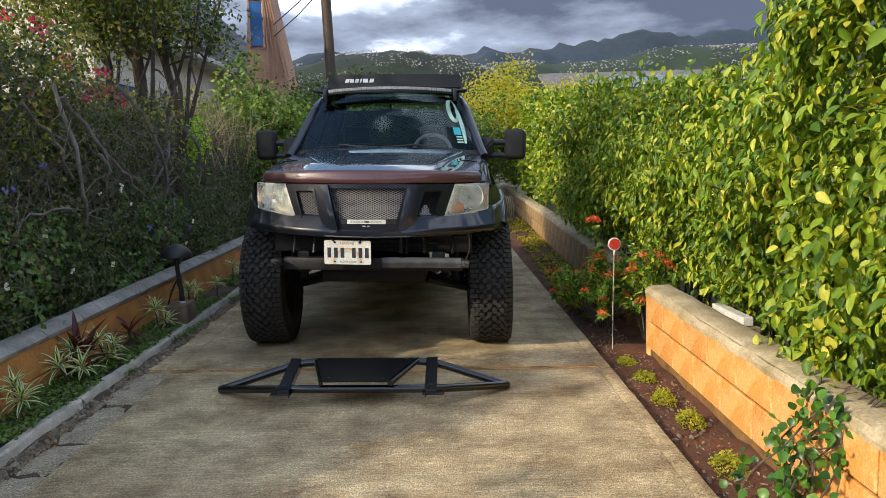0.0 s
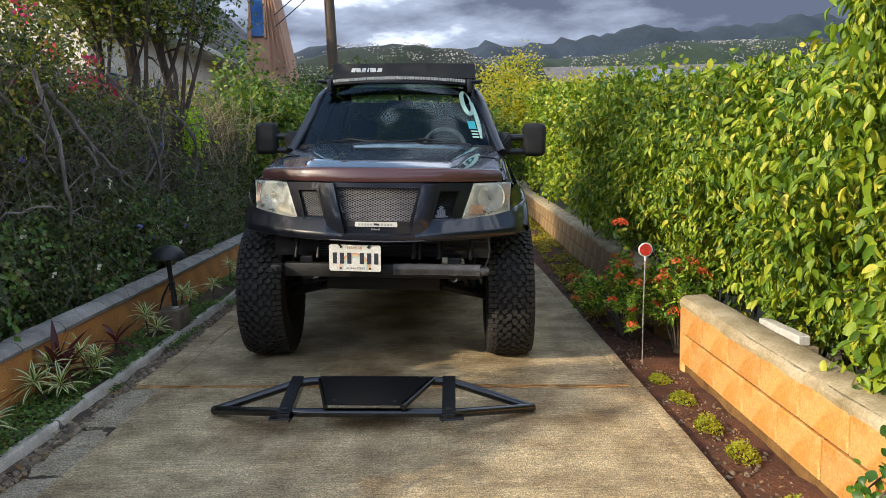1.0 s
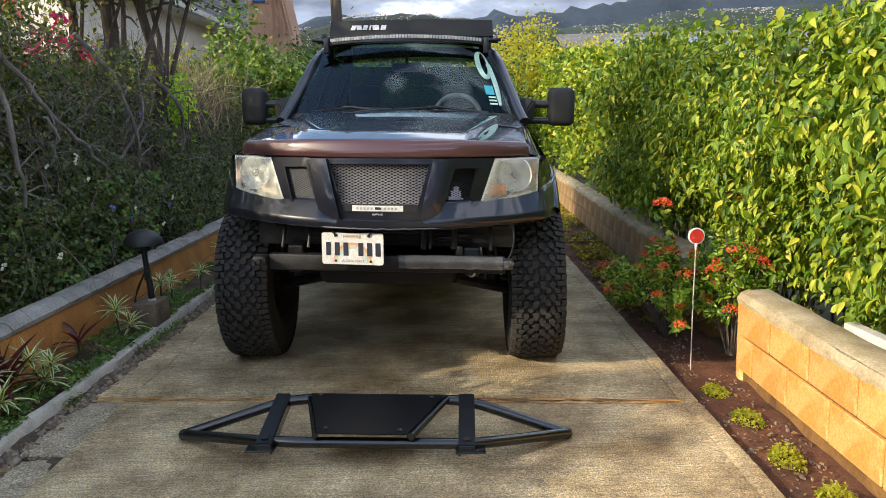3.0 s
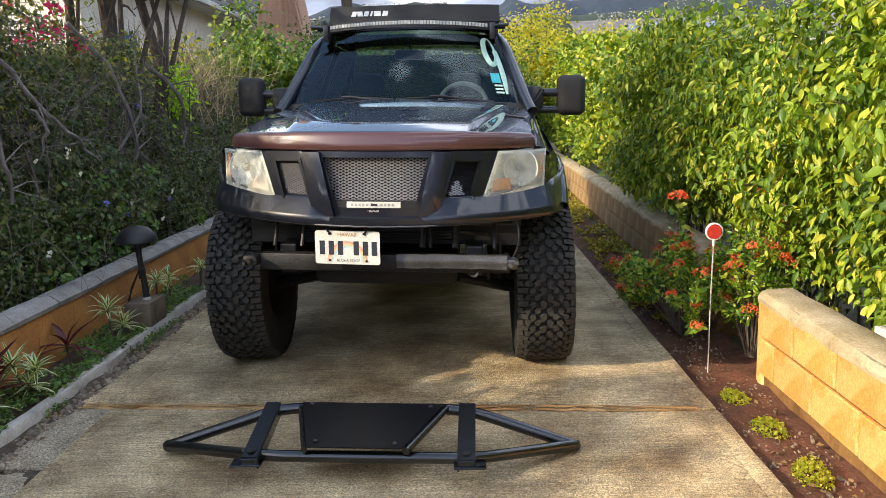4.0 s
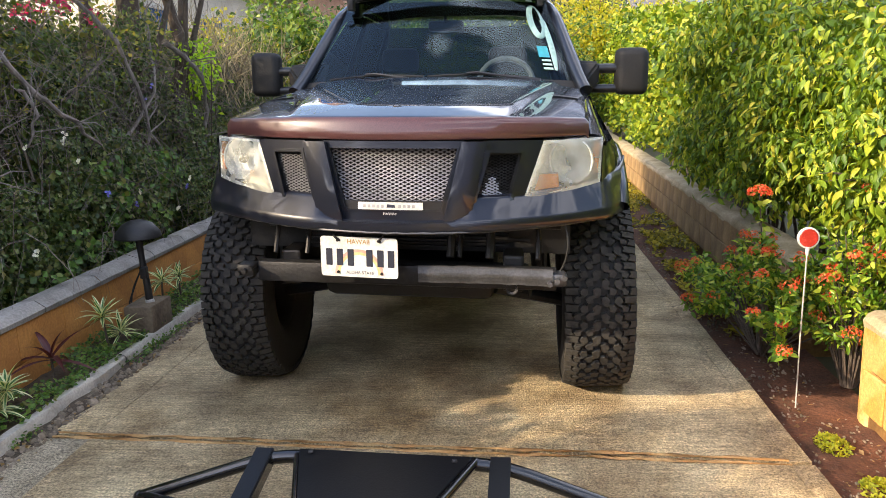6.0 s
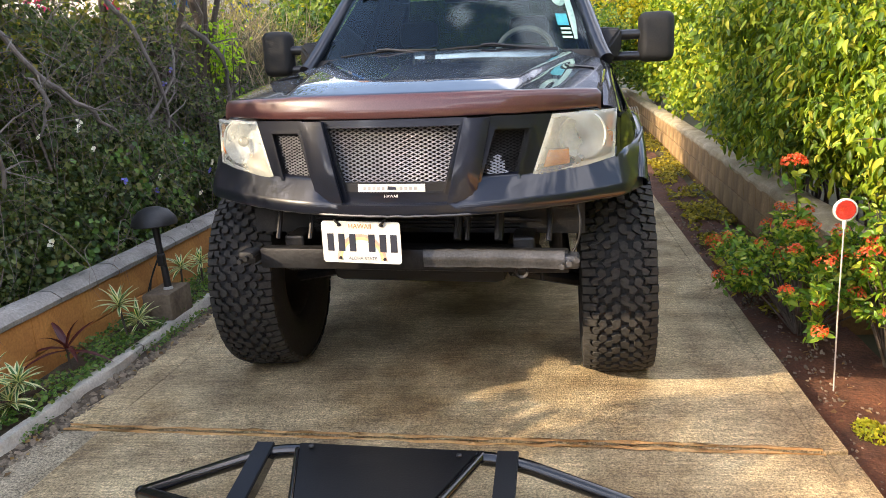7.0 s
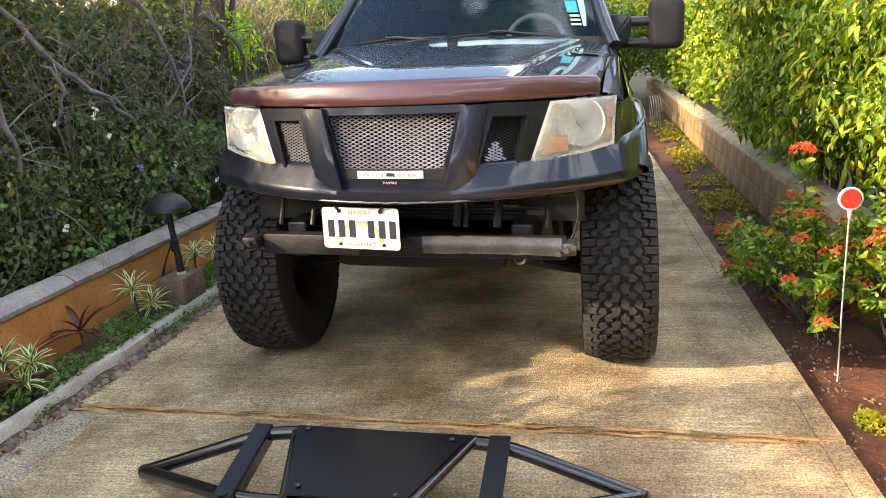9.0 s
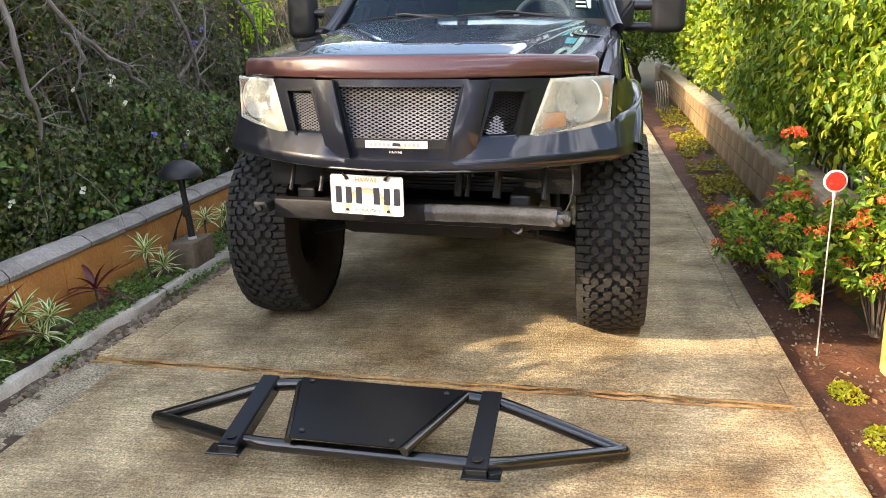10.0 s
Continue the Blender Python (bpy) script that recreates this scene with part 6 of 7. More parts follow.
def make_guard():
    """A tubular bull bar with a skid plate, lying on its brackets."""
    g = tagged(empty("bull_bar", pose(-0.30, 4.30, 0)), "glossy black tubular steel bull bar lying on the concrete", "bull bar")
    o = Vector((-0.30, 4.30, 0))

    def P(x, y, z):
        return Vector((x, y, z)) - o

    tl, tr = P(-1.134, 4.472, 0.028), P(0.515, 4.395, 0.028)
    ul, ur = P(-0.668, 4.515, 0.163), P(0.092, 4.455, 0.163)
    ll, lr = P(-0.680, 4.225, 0.090), P(0.120, 4.172, 0.086)
    for pts, nm in (([tl, ul, ur, tr], "upper_tube"), ([tl, ll, lr, tr], "lower_tube")):
        bm = bmesh.new()
        tube(bm, bend(pts, 0.10, 7), 0.0225, 16)
        part(nm, bm, M["guard_black"], g, smooth=True)
    for p in (tl, tr):
        bm = bmesh.new()
        bmesh.ops.create_uvsphere(bm, u_segments=14, v_segments=10, radius=0.0245)
        bm.transform(Matrix.Translation(p))
        part("tube_end", bm, M["guard_black"], g, smooth=True)
    a, b, c, d = P(-0.580, 4.515, 0.188), P(0.002, 4.462, 0.186), P(-0.150, 4.150, 0.142), P(-0.505, 4.180, 0.142)
    bm = bmesh.new()
    sheet(bm, lambda u, v: lerp(lerp(a, b, u), lerp(d, c, u), v), 8, 6, 0.005)
    part("skid_plate", bm, M["guard_plate"], g, "flat black steel plate with four bolts", smooth=False)
    for u, v in ((0.07, 0.07), (0.93, 0.10), (0.10, 0.90), (0.90, 0.93)):
        p = lerp(lerp(a, b, u), lerp(d, c, u), v)
        bm = bmesh.new()
        lathe(bm, [(0.0, 0.009), (0.005, 0.009), (0.0075, 0.005), (0.0075, 0.0)], 10, "z", p + Vector((0, 0, 0.003)))
        part("bolt", bm, M["scuffed_metal"], g)
    bm = bmesh.new()
    tube(bm, [b + Vector((0.012, 0.0, -0.015)), c + Vector((0.015, 0, -0.012))], 0.016, 12)
    part("brace", bm, M["guard_black"], g, smooth=True)
    bm = bmesh.new()
    tube(bm, [a + Vector((-0.008, 0, -0.015)), d + Vector((-0.008, 0, -0.012))], 0.012, 10)
    part("brace", bm, M["guard_black"], g, smooth=True)
    for top, foot, w, e in ((P(-0.702, 4.528, 0.182), P(-0.722, 4.185, 0.098), 0.062, -1), (P(0.095, 4.468, 0.182), P(0.085, 4.125, 0.098), 0.066, 1)):
        bm = bmesh.new()
        bar_between(bm, top, foot, w, 0.010, up=(0, -0.3, 1))
        br = part("bracket", bm, M["guard_plate"], g, "flat black mounting bracket with a hole", smooth=False)
        q = Vector((-e * (w / 2 - 0.003), 0, -0.024))
        bm = bmesh.new()
        bar_between(bm, top + q, foot + q, 0.008, 0.046, up=(0, -0.3, 1))
        part("web", bm, M["guard_black"], br, smooth=False)
        bm = bmesh.new()
        lathe(bm, [(0.0, 0.017), (0.0015, 0.016), (0.0015, 0.0)], 16, "z", lerp(top, foot, 0.90) + Vector((0, 0, 0.0075)))
        part("hole_rim", bm, M["lamp_black"], br)
        x0, x1 = sorted((foot.x - e * 0.045, foot.x + e * 0.072))
        bm = box_bm(x0, x1, foot.y - 0.016, foot.y + 0.05, foot.z - 0.028, foot.z - 0.021, bevel=0.002, seg=1)
        part("foot_flange", bm, M["guard_black"], br)
        bm = box_bm(foot.x - 0.031, foot.x + 0.031, foot.y - 0.004, foot.y + 0.004, foot.z - 0.023, foot.z, bevel=0.002, seg=1)
        part("foot_web", bm, M["guard_black"], br)


def make_marker():
    m = tagged(empty("driveway_marker", pose(1.365, 5.43, -0.02)), "red round reflector on a thin pale rod in the soil", "driveway marker")
    bm = bmesh.new()
    tube(bm, [(-0.006, -0.012, -0.05), (0.0, 0, 0.3), (0.012, 0.012, 0.665)], 0.0033, 8)
    part("rod", bm, M["rod"], m)
    bm = bmesh.new()
    lathe(bm, [(-0.006, 0.0), (-0.006, 0.040), (-0.004, 0.0455), (0.004, 0.0455), (0.006, 0.040), (0.006, 0.0)], 32, "y", (0.013, 0.012, 0.715))
    tube(bm, [(0.012, 0.012, 0.64), (0.013, 0.012, 0.675)], [0.006, 0.010], 8)
    part("holder", bm, M["white_plastic"], m, "white plastic ring", smooth=True)
    bm = bmesh.new()
    lathe(bm, [(-0.0085, 0.0), (-0.0085, 0.036), (-0.006, 0.0385)], 32, "y", (0.013, 0.012, 0.715))
    part("reflector", bm, M["red_reflector"], m, "red prismatic disc", smooth=True)


def make_path_lamp():
    l = tagged(empty("path_lamp", pose(-1.965, 6.36, 0.215)), "black mushroom garden path lamp on a concrete block", "garden lamp")
    bm = bmesh.new()
    tube(bm, [(0.02, -0.02, -0.01), (0.015, -0.02, 0.10), (-0.01, 0, 0.26), (-0.015, 0, 0.38)], [0.022, 0.020, 0.018, 0.022], 12)
    part("stem", bm, M["lamp_black"], l, smooth=True)
    bm = bmesh.new()
    lathe(bm, [(0.36, 0.035), (0.365, 0.12), (0.37, 0.128), (0.40, 0.122), (0.445, 0.085), (0.465, 0.04), (0.47, 0.0)], 28, "z", (-0.015, 0, 0))
    part("shade", bm, M["lamp_black"], l, "dull black domed shade", smooth=True)
    bm = bmesh.new()
    lathe(bm, [(0.0, 0.028), (0.012, 0.026), (0.02, 0.02)], 16, "z", (0.02, -0.02, -0.01))
    part("collar", bm, M["rod"], l)
    bm = bmesh.new()
    box(bm, -0.012, 0.028, -0.045, -0.005, 0.13, 0.20, bevel=0.008)
    part("junction", bm, M["lamp_black"], l)
    bm = bmesh.new()
    tube(bm, bend([(-0.01, 0, 0.20), (-0.05, -0.03, 0.10), (-0.09, -0.06, -0.02), (-0.12, -0.02, -0.14)], 0.06), 0.005, 6)
    tube(bm, bend([(-0.02, 0, 0.18), (-0.10, 0.02, 0.05), (-0.07, -0.08, -0.08), (-0.10, -0.12, -0.15)], 0.06), 0.004, 6)
    part("cord", bm, M["rubber"], l, "thin black cords")
    bm = box_bm(-2.05, -1.88, 6.22, 6.48, 0.0, 0.208, bevel=0.012)
    for v in bm.verts:
        v.co += Vector((wobble(v.co, 9, 0.006), wobble(v.co + Vector((3, 0, 0)), 9, 0.006), wobble(v.co + Vector((7, 0, 0)), 9, 0.004)))
    tagged(part("concrete_block", bm, M["pedestal"], smooth=True), "rough tan concrete block carrying a garden lamp", "concrete block")


def strap_leaf(bm, base, d, length, width, droop, n=6, roll=0.0):
    """A long strap leaf with a green middle (material 0) and cream margins (material 1)."""
    d = Vector(d).normalized()
    side = d.cross(Vector((0, 0, 1)))
    side = side.normalized() if side.length > 0.1 else Vector((1, 0, 0))
    p, rows = Vector(base), []
    for i in range(n + 1):
        t = i / n
        w = width * (0.55 + 1.1 * t if t < 0.35 else 0.95 * (1 - ((t - 0.35) / 0.65) ** 1.7)) * 0.5
        up = side.cross(d).normalized()
        rows.append([bm.verts.new(p + side * w * k + up * (0.25 * w if abs(k) == 1 else 0)) for k in (-1, -0.42, 0.42, 1)])
        d = (d + Vector((0, 0, -droop / n))).normalized()
        p = p + d * (length / n)
    for a, b in zip(rows, rows[1:]):
        for k in range(3):
            f = bm.faces.new((a[k], a[k + 1], b[k + 1], b[k]))
            f.material_index = 0 if k == 1 else 1


def rosette_plant(name, label, cat, at, heads, mats, group, length=0.16, width=0.020, count=20, droop=0.9, seed=1):
    """A clump of rosettes of strap leaves on short stems."""
    rng = random.Random(seed)
    pl = tagged(empty(name, pose(*at)), label, cat, group)
    for hx, hy, hz in heads:
        stem = bmesh.new()
        tube(stem, [(hx * 0.3, hy * 0.3, -0.03), (hx * 0.8, hy * 0.8, hz * 0.6), (hx, hy, hz)], 0.006, 6)
        part("stem", stem, M["bark"], pl)
        for i in range(count):
            a = i * 2.4 + rng.uniform(-0.3, 0.3)
            el = lerp(1.2, -0.1, i / count) + rng.uniform(-0.15, 0.15)
            bm = bmesh.new()
            strap_leaf(bm, (hx, hy, hz - 0.02 * i / count), (math.cos(a) * math.cos(el), math.sin(a) * math.cos(el), math.sin(el)), length * rng.uniform(0.7, 1.15), width * rng.uniform(0.8, 1.2), droop * rng.uniform(0.6, 1.2))
            part("leaf", bm, mats, pl, recalc=False)
    return pl


def make_bed_plants():
    mats = [M["leaf_green"], M["leaf_cream"]]
    sets = [((-2.03, 3.95, 0.05), ((0.02, 0, 0.12), (-0.07, 0.1, 0.16))), ((-2.02, 4.62, 0.05), ((0.02, 0, 0.10), (-0.05, -0.14, 0.15), (-0.08, 0.10, 0.19))), ((-2.01, 5.08, 0.05), ((0, 0.02, 0.12), (-0.05, -0.08, 0.17), (0.0, -0.05, 0.06))),
            ((-2.01, 5.98, 0.05), ((-0.02, -0.02, 0.19), (0.02, 0.08, 0.07))), ((-1.97, 6.53, 0.05), ((0.02, 0, 0.24),)), ((-2.03, 6.95, 0.05), ((0, 0, 0.17),)), ((-2.03, 7.6, 0.05), ((0.02, 0, 0.12),)),
            ((-2.04, 8.3, 0.05), ((0.0, 0, 0.2), (0.06, 0.2, 0.1)))]
    for i, (at, heads) in enumerate(sets):
        rosette_plant("variegated_dracaena", "small dracaena with green and cream striped leaves in the bed", "plant", at, heads, mats, "dracaenas in the bed", length=0.135 if i < 4 else 0.12, width=0.023, count=26, seed=i + 3)
    rosette_plant("ti_plant", "dark red ti plant with arching leaves by the wall", "plant", (-2.08, 5.55, 0.05), ((0, 0, 0.10),), [M["ti_red"], M["ti_red"]], "ti plants", length=0.24, width=0.035, count=9, droop=1.0, seed=40)
    rosette_plant("ti_plant", "dark red ti plant with arching leaves by the wall", "plant", (-2.10, 4.86, 0.05), ((0, 0, 0.10), (0.02, -0.10, 0.16)), [M["ti_red"], M["ti_red"]], "ti plants", length=0.25, width=0.042, count=11, droop=0.35, seed=41)
    # low green ground cover
    n = 15000
    y = RNG.uniform(1.5, 9.5, n)
    x = RNG.uniform(-2.19, -1.885, n)
    dens = np.array([fbm((a * 2, b, 0), 1.6) for a, b in zip(x, y)])
    k = dens + 0.5 * (x + 2.03) > -0.14
    at = np.stack([x, y, 0.06 + 0.05 * RNG.random(n) * np.clip(dens + 0.3, 0, 1)], 1)[k]
    v, f = leaves(RNG, at, np.tile((0.1, -0.1, 1.0), (len(at), 1)), RNG.uniform(0.012, 0.028, len(at)), width=1.5, simple=True, wild=0.5, droop=0)
    gy = RNG.uniform(3.6, 9.0, 2200)
    gx = RNG.uniform(-1.86, -1.79, 2200)
    k = np.array([fbm((a * 3, b, 7), 2.2) for a, b in zip(gx, gy)]) > 0.06
    at = np.stack([gx, gy, 0.012 + 0.03 * RNG.random(2200)], 1)[k]
    v2, f2 = leaves(RNG, at, np.tile((0.1, -0.1, 1.0), (len(at), 1)), RNG.uniform(0.010, 0.024, len(at)), width=1.2, simple=True, wild=0.6, droop=0)
    f = f + [tuple(i + len(v) for i in q) for q in f2]
    v = np.concatenate([v, v2])
    tagged(raw("ground_cover", v, f, M["cover_leaf"]), "low bright green creeping ground cover on dark soil", "ground cover", kind="stuff")
    # sedum tufts in the red soil
    for i, (x, y, r) in enumerate(((1.36, 5.02, 0.075), (1.385, 4.66, 0.085), (1.37, 4.22, 0.080), (1.40, 3.86, 0.085), (1.38, 3.28, 0.095), (1.42, 2.75, 0.09), (1.40, 2.2, 0.09))):
        n = 520
        a, q = RNG.uniform(0, 2 * math.pi, n), np.sqrt(RNG.random(n))
        px, py = q * r * np.cos(a) * 0.8, q * r * np.sin(a) * 1.25
        h = (0.075 if i in (2, 3, 4) else 0.04) * (1 - q ** 2) * RNG.uniform(0.35, 1.1, n)
        at = np.stack([px, py, h], 1)
        v, f = leaves(RNG, at, np.tile((0, 0, 1.0), (n, 1)), RNG.uniform(0.009, 0.02, n), width=1.3, simple=True, wild=0.8, droop=-0.2)
        o = raw("sedum_tuft", v, f, M["sedum"])
        o.location = (x, y, -0.04)
        tagged(o, "small yellow-green succulent tuft on bare red soil", "plant", "sedum tufts in the soil")
    # mossy mats along the far bed
    n = 9000
    y = RNG.uniform(6.3, 16, n)
    x = RNG.uniform(1.24, 1.62, n) + 0.028 * (y - 6)
    k = np.array([fbm((a * 1.5, b * 1.8, 4), 1.5) for a, b in zip(x, y)]) > -0.02
    at = np.stack([x, y, np.full(n, -0.02) + 0.03 * RNG.random(n)], 1)[k]
    v, f = leaves(RNG, at, np.tile((0, -0.1, 1.0), (len(at), 1)), RNG.uniform(0.02, 0.05, len(at)), width=1.4, simple=True, wild=0.5, droop=0)
    tagged(raw("moss_mats", v, f, M["moss"]), "yellow-brown mossy mats over the far soil strip", "ground cover", kind="stuff")
    # dead leaves and pebbles
    n = 620
    y = RNG.uniform(2.0, 10, n)
    x = np.where(RNG.random(n) < 0.55, RNG.uniform(-1.86, -1.74, n), RNG.uniform(1.24, 1.54, n))
    at = np.stack([x, y, np.where(x < 0, 0.008, -0.03)], 1)
    v, f = leaves(RNG, at, np.tile((0, 0, 1.0), (n, 1)), RNG.uniform(0.012, 0.035, n), width=1.2, simple=True, wild=0.3, droop=0)
    tagged(raw("leaf_litter", v, f, M["litter"]), "scattered dry brown leaf litter along the drive edges", "leaf litter", kind="stuff")
    bm = bmesh.new()
    for i in range(3600):
        s = random.uniform(0.004, 0.013) if i % 9 else random.uniform(0.012, 0.024)
        x = random.uniform(-1.865, -1.765) if i % 5 < 3 else random.uniform(1.24, 1.53)
        s = s if x < 0 else s * 0.6
        bmesh.ops.create_icosphere(bm, subdivisions=1, radius=s, matrix=pose(x, random.uniform(2, 9), -0.003 if x < 0 else -0.044, random.uniform(0, 90), 0, random.uniform(0, 90)) @ Matrix.Diagonal((1, 1.3, 0.7, 1)))
    tagged(part("pebbles", bm, M["pebble"]), "small grey and brown pebbles and soil clods", "pebbles", kind="stuff")


def ixora(at, reach, height, n_leaf, blooms, seed, name_label):
    rng = np.random.default_rng(seed)
    pl = tagged(empty("ixora_bush", pose(*at)), name_label, "flowering bush", "ixora bushes")
    tips = []
    for i in range(52):
        a = rng.uniform(0, 2 * math.pi)
        q = math.sqrt(rng.random())
        end = Vector((reach[0] * q * math.cos(a), reach[1] * q * math.sin(a), height * (1.0 - 0.55 * q) * rng.uniform(0.45, 1.05)))
        mid = end * 0.55 + Vector((0, 0, 0.06))
        st = bmesh.new()
        tube(st, bend([(0.03 * math.cos(a), 0.03 * math.sin(a), -0.03), mid, end], 0.05, 3), [0.006] + [0.004] * 4 + [0.002], 5, caps=False)
        part("stem", st, M["bark"], pl, recalc=False)
        tips.append((mid, end))
    at_, ou, sz = [], [], []
    for mid, end in tips:
        for k in range(n_leaf // len(tips)):
            t = rng.random() ** 0.7
            p = mid.lerp(end, t) + Vector(rng.normal(0, 0.016, 3))
            at_.append(p)
            ou.append((rng.normal(0, 0.5), rng.normal(0, 0.5) - 0.3, 0.9))
            sz.append(rng.uniform(0.022, 0.050))
    v, f = leaves(rng, np.array(at_), np.array(ou), np.array(sz), width=0.6, wild=0.7, droop=0.1)
    raw("leaves", v, f, M["ixora_leaf"], pl, smooth=True)["label"] = "small glossy dark green leaves"
    for b in range(blooms):
        mid, end = tips[b % len(tips)]
        n = 70
        r = rng.uniform(0.026, 0.052)
        d = rng.normal(0, 1, (n, 3))
        d[:, 2] = np.abs(d[:, 2]) * 0.7
        d /= np.linalg.norm(d, axis=1)[:, None]
        c = np.array(end) + np.array((0, 0, 0.012))
        v, f = leaves(rng, c + d * r, d + np.array((0, 0, 0.2)), rng.uniform(0.010, 0.017, n), width=1.0, simple=True, wild=0.35, droop=0)
        raw("flower_head", v, f, M["ixora_petal"], pl)["label"] = "orange-red flower cluster"
    return pl


def make_ixoras():
    ixora((1.42, 6.05, 0.0), (0.38, 0.85, 0), 0.76, 5000, 34, 5, "ixora bush with orange flower clusters beside the wall end")
    ixora((1.66, 5.62, 0.0), (0.26, 0.26, 0), 1.00, 2200, 13, 6, "taller ixora bush with orange flowers against the hedge")
    ixora((1.50, 6.62, 0.0), (0.20, 0.28, 0), 0.42, 500, 5, 8, "low ixora bush in the shade of the truck")
    # one tall shoot with a big flower head
    s = tagged(empty("ixora_shoot", pose(1.34, 5.98, 0.0)), "tall ixora shoot topped by a large orange flower", "flowering bush", "ixora bushes")
    bm = bmesh.new()
    tube(bm, [(0.10, 0, -0.02), (0.04, 0, 0.4), (0, 0, 0.80)], [0.007, 0.006, 0.003], 6)
    part("stem", bm, M["bark"], s)
    rng = np.random.default_rng(3)
    n = 150
    t = rng.random(n)
    at = np.stack([0.10 - 0.10 * t + rng.normal(0, 0.03, n), rng.normal(0, 0.03, n), 0.05 + 0.74 * t], 1)
    v, f = leaves(rng, at, rng.normal(0, 0.6, (n, 3)) + np.array((0, -0.3, 0.8)), rng.uniform(0.035, 0.06, n), width=0.8, wild=0.4, droop=0.1)
    raw("leaves", v, f, M["ixora_leaf"], s)
    n = 170
    d = rng.normal(0, 1, (n, 3))
    d[:, 2] = np.abs(d[:, 2]) * 0.8
    d /= np.linalg.norm(d, axis=1)[:, None]
    v, f = leaves(rng, np.array((0.0, 0, 0.81)) + d * np.array((0.055, 0.05, 0.04)), d, rng.uniform(0.012, 0.02, n), width=1.0, simple=True, wild=0.35, droop=0)
    raw("flower_head", v, f, M["ixora_petal"], s)["label"] = "large orange-red flower cluster"


def make_vine():
    """The broad-leaved creeper that hangs over the near wall."""
    v0 = tagged(empty("creeper", pose(1.56, 2.84, -0.02)), "dark green broad-leaved creeper hanging over the block wall", "creeper")
    rng = np.random.default_rng(21)
    at = []
    for i in range(7):
        bm = bmesh.new()
        p = Vector((0.06 + rng.uniform(0, 0.1), rng.uniform(-0.20, 0.18), 0.47))
        pts = [p]
        for k in range(6):
            p = p + Vector((rng.normal(-0.035, 0.03), rng.normal(0, 0.05), -0.07 - 0.02 * rng.random()))
            p.x = min(p.x, 0.0) if p.z < 0.40 else p.x
            p.z = max(p.z, 0.02)
            pts.append(p.copy())
        tube(bm, pts, 0.004, 5, caps=False)
        part("stem", bm, M["bark"], v0, recalc=False)
        for q in pts[1:]:
            for _ in range(5):
                at.append(q + Vector((rng.normal(-0.02, 0.025), rng.normal(0, 0.04), rng.normal(0.03, 0.035))))
    at = np.array(at)
    vv, ff = leaves(rng, at, np.tile((-0.7, -0.5, 0.6), (len(at), 1)), rng.uniform(0.024, 0.050, len(at)), width=1.2, wild=0.7, droop=0.4, shape=(BROAD_LEAF, BROAD_F))
    raw("leaves", vv, ff, M["creeper_leaf"], v0, smooth=True)["label"] = "broad rounded green leaves"


def make_small_east():
    # pale plank lying behind the wall top
    bm = box_bm(-0.03, 0.03, -0.21, 0.21, -0.025, 0.025, bevel=0.006)
    p = tagged(part("plank", bm, M["white_plastic"]), "white painted plank lying behind the block wall", "plank")
    p.matrix_basis = pose(1.81, 4.40, 0.40, 0, 0, 3)
    bm = box_bm(-0.05, 0.05, -0.24, 0.24, -0.2, 0.2, bevel=0.006)
    b = tagged(part("block_pier", bm, M["pedestal"]), "rough block pier holding up a white plank", "block")
    b.matrix_basis = pose(1.82, 4.40, 0.173, 0, 0, 3)
    # coiled hose far along the wall
    h = tagged(empty("hose_coil", pose(1.62, 15.0, 0.0)), "coil of dark garden hose leaning on the wall", "hose")
    for k in range(5):
        bm = bmesh.new()
        r = 0.25 - 0.012 * k
        tube(bm, [(-0.03 - 0.035 * k + 0.12 * (0.30 - 0.3 * (1 - math.cos(t)) / 2), r * 1.1 * math.sin(t), 0.26 - r * math.cos(t) + 0.01 * k) for t in (2 * math.pi * j / 24 for j in range(25))], 0.008, 6, caps=False)
        part("hose_loop", bm, M["hose"], h, smooth=True)


make_guard()
make_marker()
make_path_lamp()
make_bed_plants()
make_ixoras()
make_vine()
make_small_east()

# ---- shrubs, trees and buildings beyond ----
M["shingle"] = material("grey_shingle", rgb("7e7b79"), 0.9, second=rgb("5e5b5b"), scale=3, fine=40, bump=0.4, per="object", spread=0.2)
M["stucco"] = material("beige_stucco", rgb("eee6d8"), 0.9, second=rgb("dccfbc"), scale=2, fine=40, bump=0.2)
M["cedar"] = material("cedar_boards", rgb("cba084"), 0.75, second=rgb("ac8268"), scale=3, fine=30, bump=0.2, stretch=(4, 4, 0.5), per="object", spread=0.12)
M["trim_white"] = material("white_trim", rgb("e2e0da"), 0.6, second=rgb("c4c1ba"), scale=4, fine=40, bump=0.1)
# The sky's reflection is put into the panes as a blue base colour.
M["house_glass"] = material("sky_coloured_window_glass", rgb("3a6fae"), 0.08, second=rgb("2a5a94"), scale=2, fine=10, bump=0.0, coat=0.5)
M["pole"] = material("creosoted_pole", rgb("6a5c4e"), 0.9, second=rgb("4a4038"), scale=5, fine=60, bump=0.5, stretch=(3, 3, 0.3))
M["wire"] = material("black_wire", (0.02, 0.02, 0.02, 1), 0.6, bump=0.0)
# Distance haze and cloud shade are mixed into the ridge colours.
M["hill_far"] = material("hazy_far_ridge", rgb("2e3c4a"), 1.0, second=rgb("222e3a"), scale=0.004, fine=0.05, bump=0.0, contrast=0.4)
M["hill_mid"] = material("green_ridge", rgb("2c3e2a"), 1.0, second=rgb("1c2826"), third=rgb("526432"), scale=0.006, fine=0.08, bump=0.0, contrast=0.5)
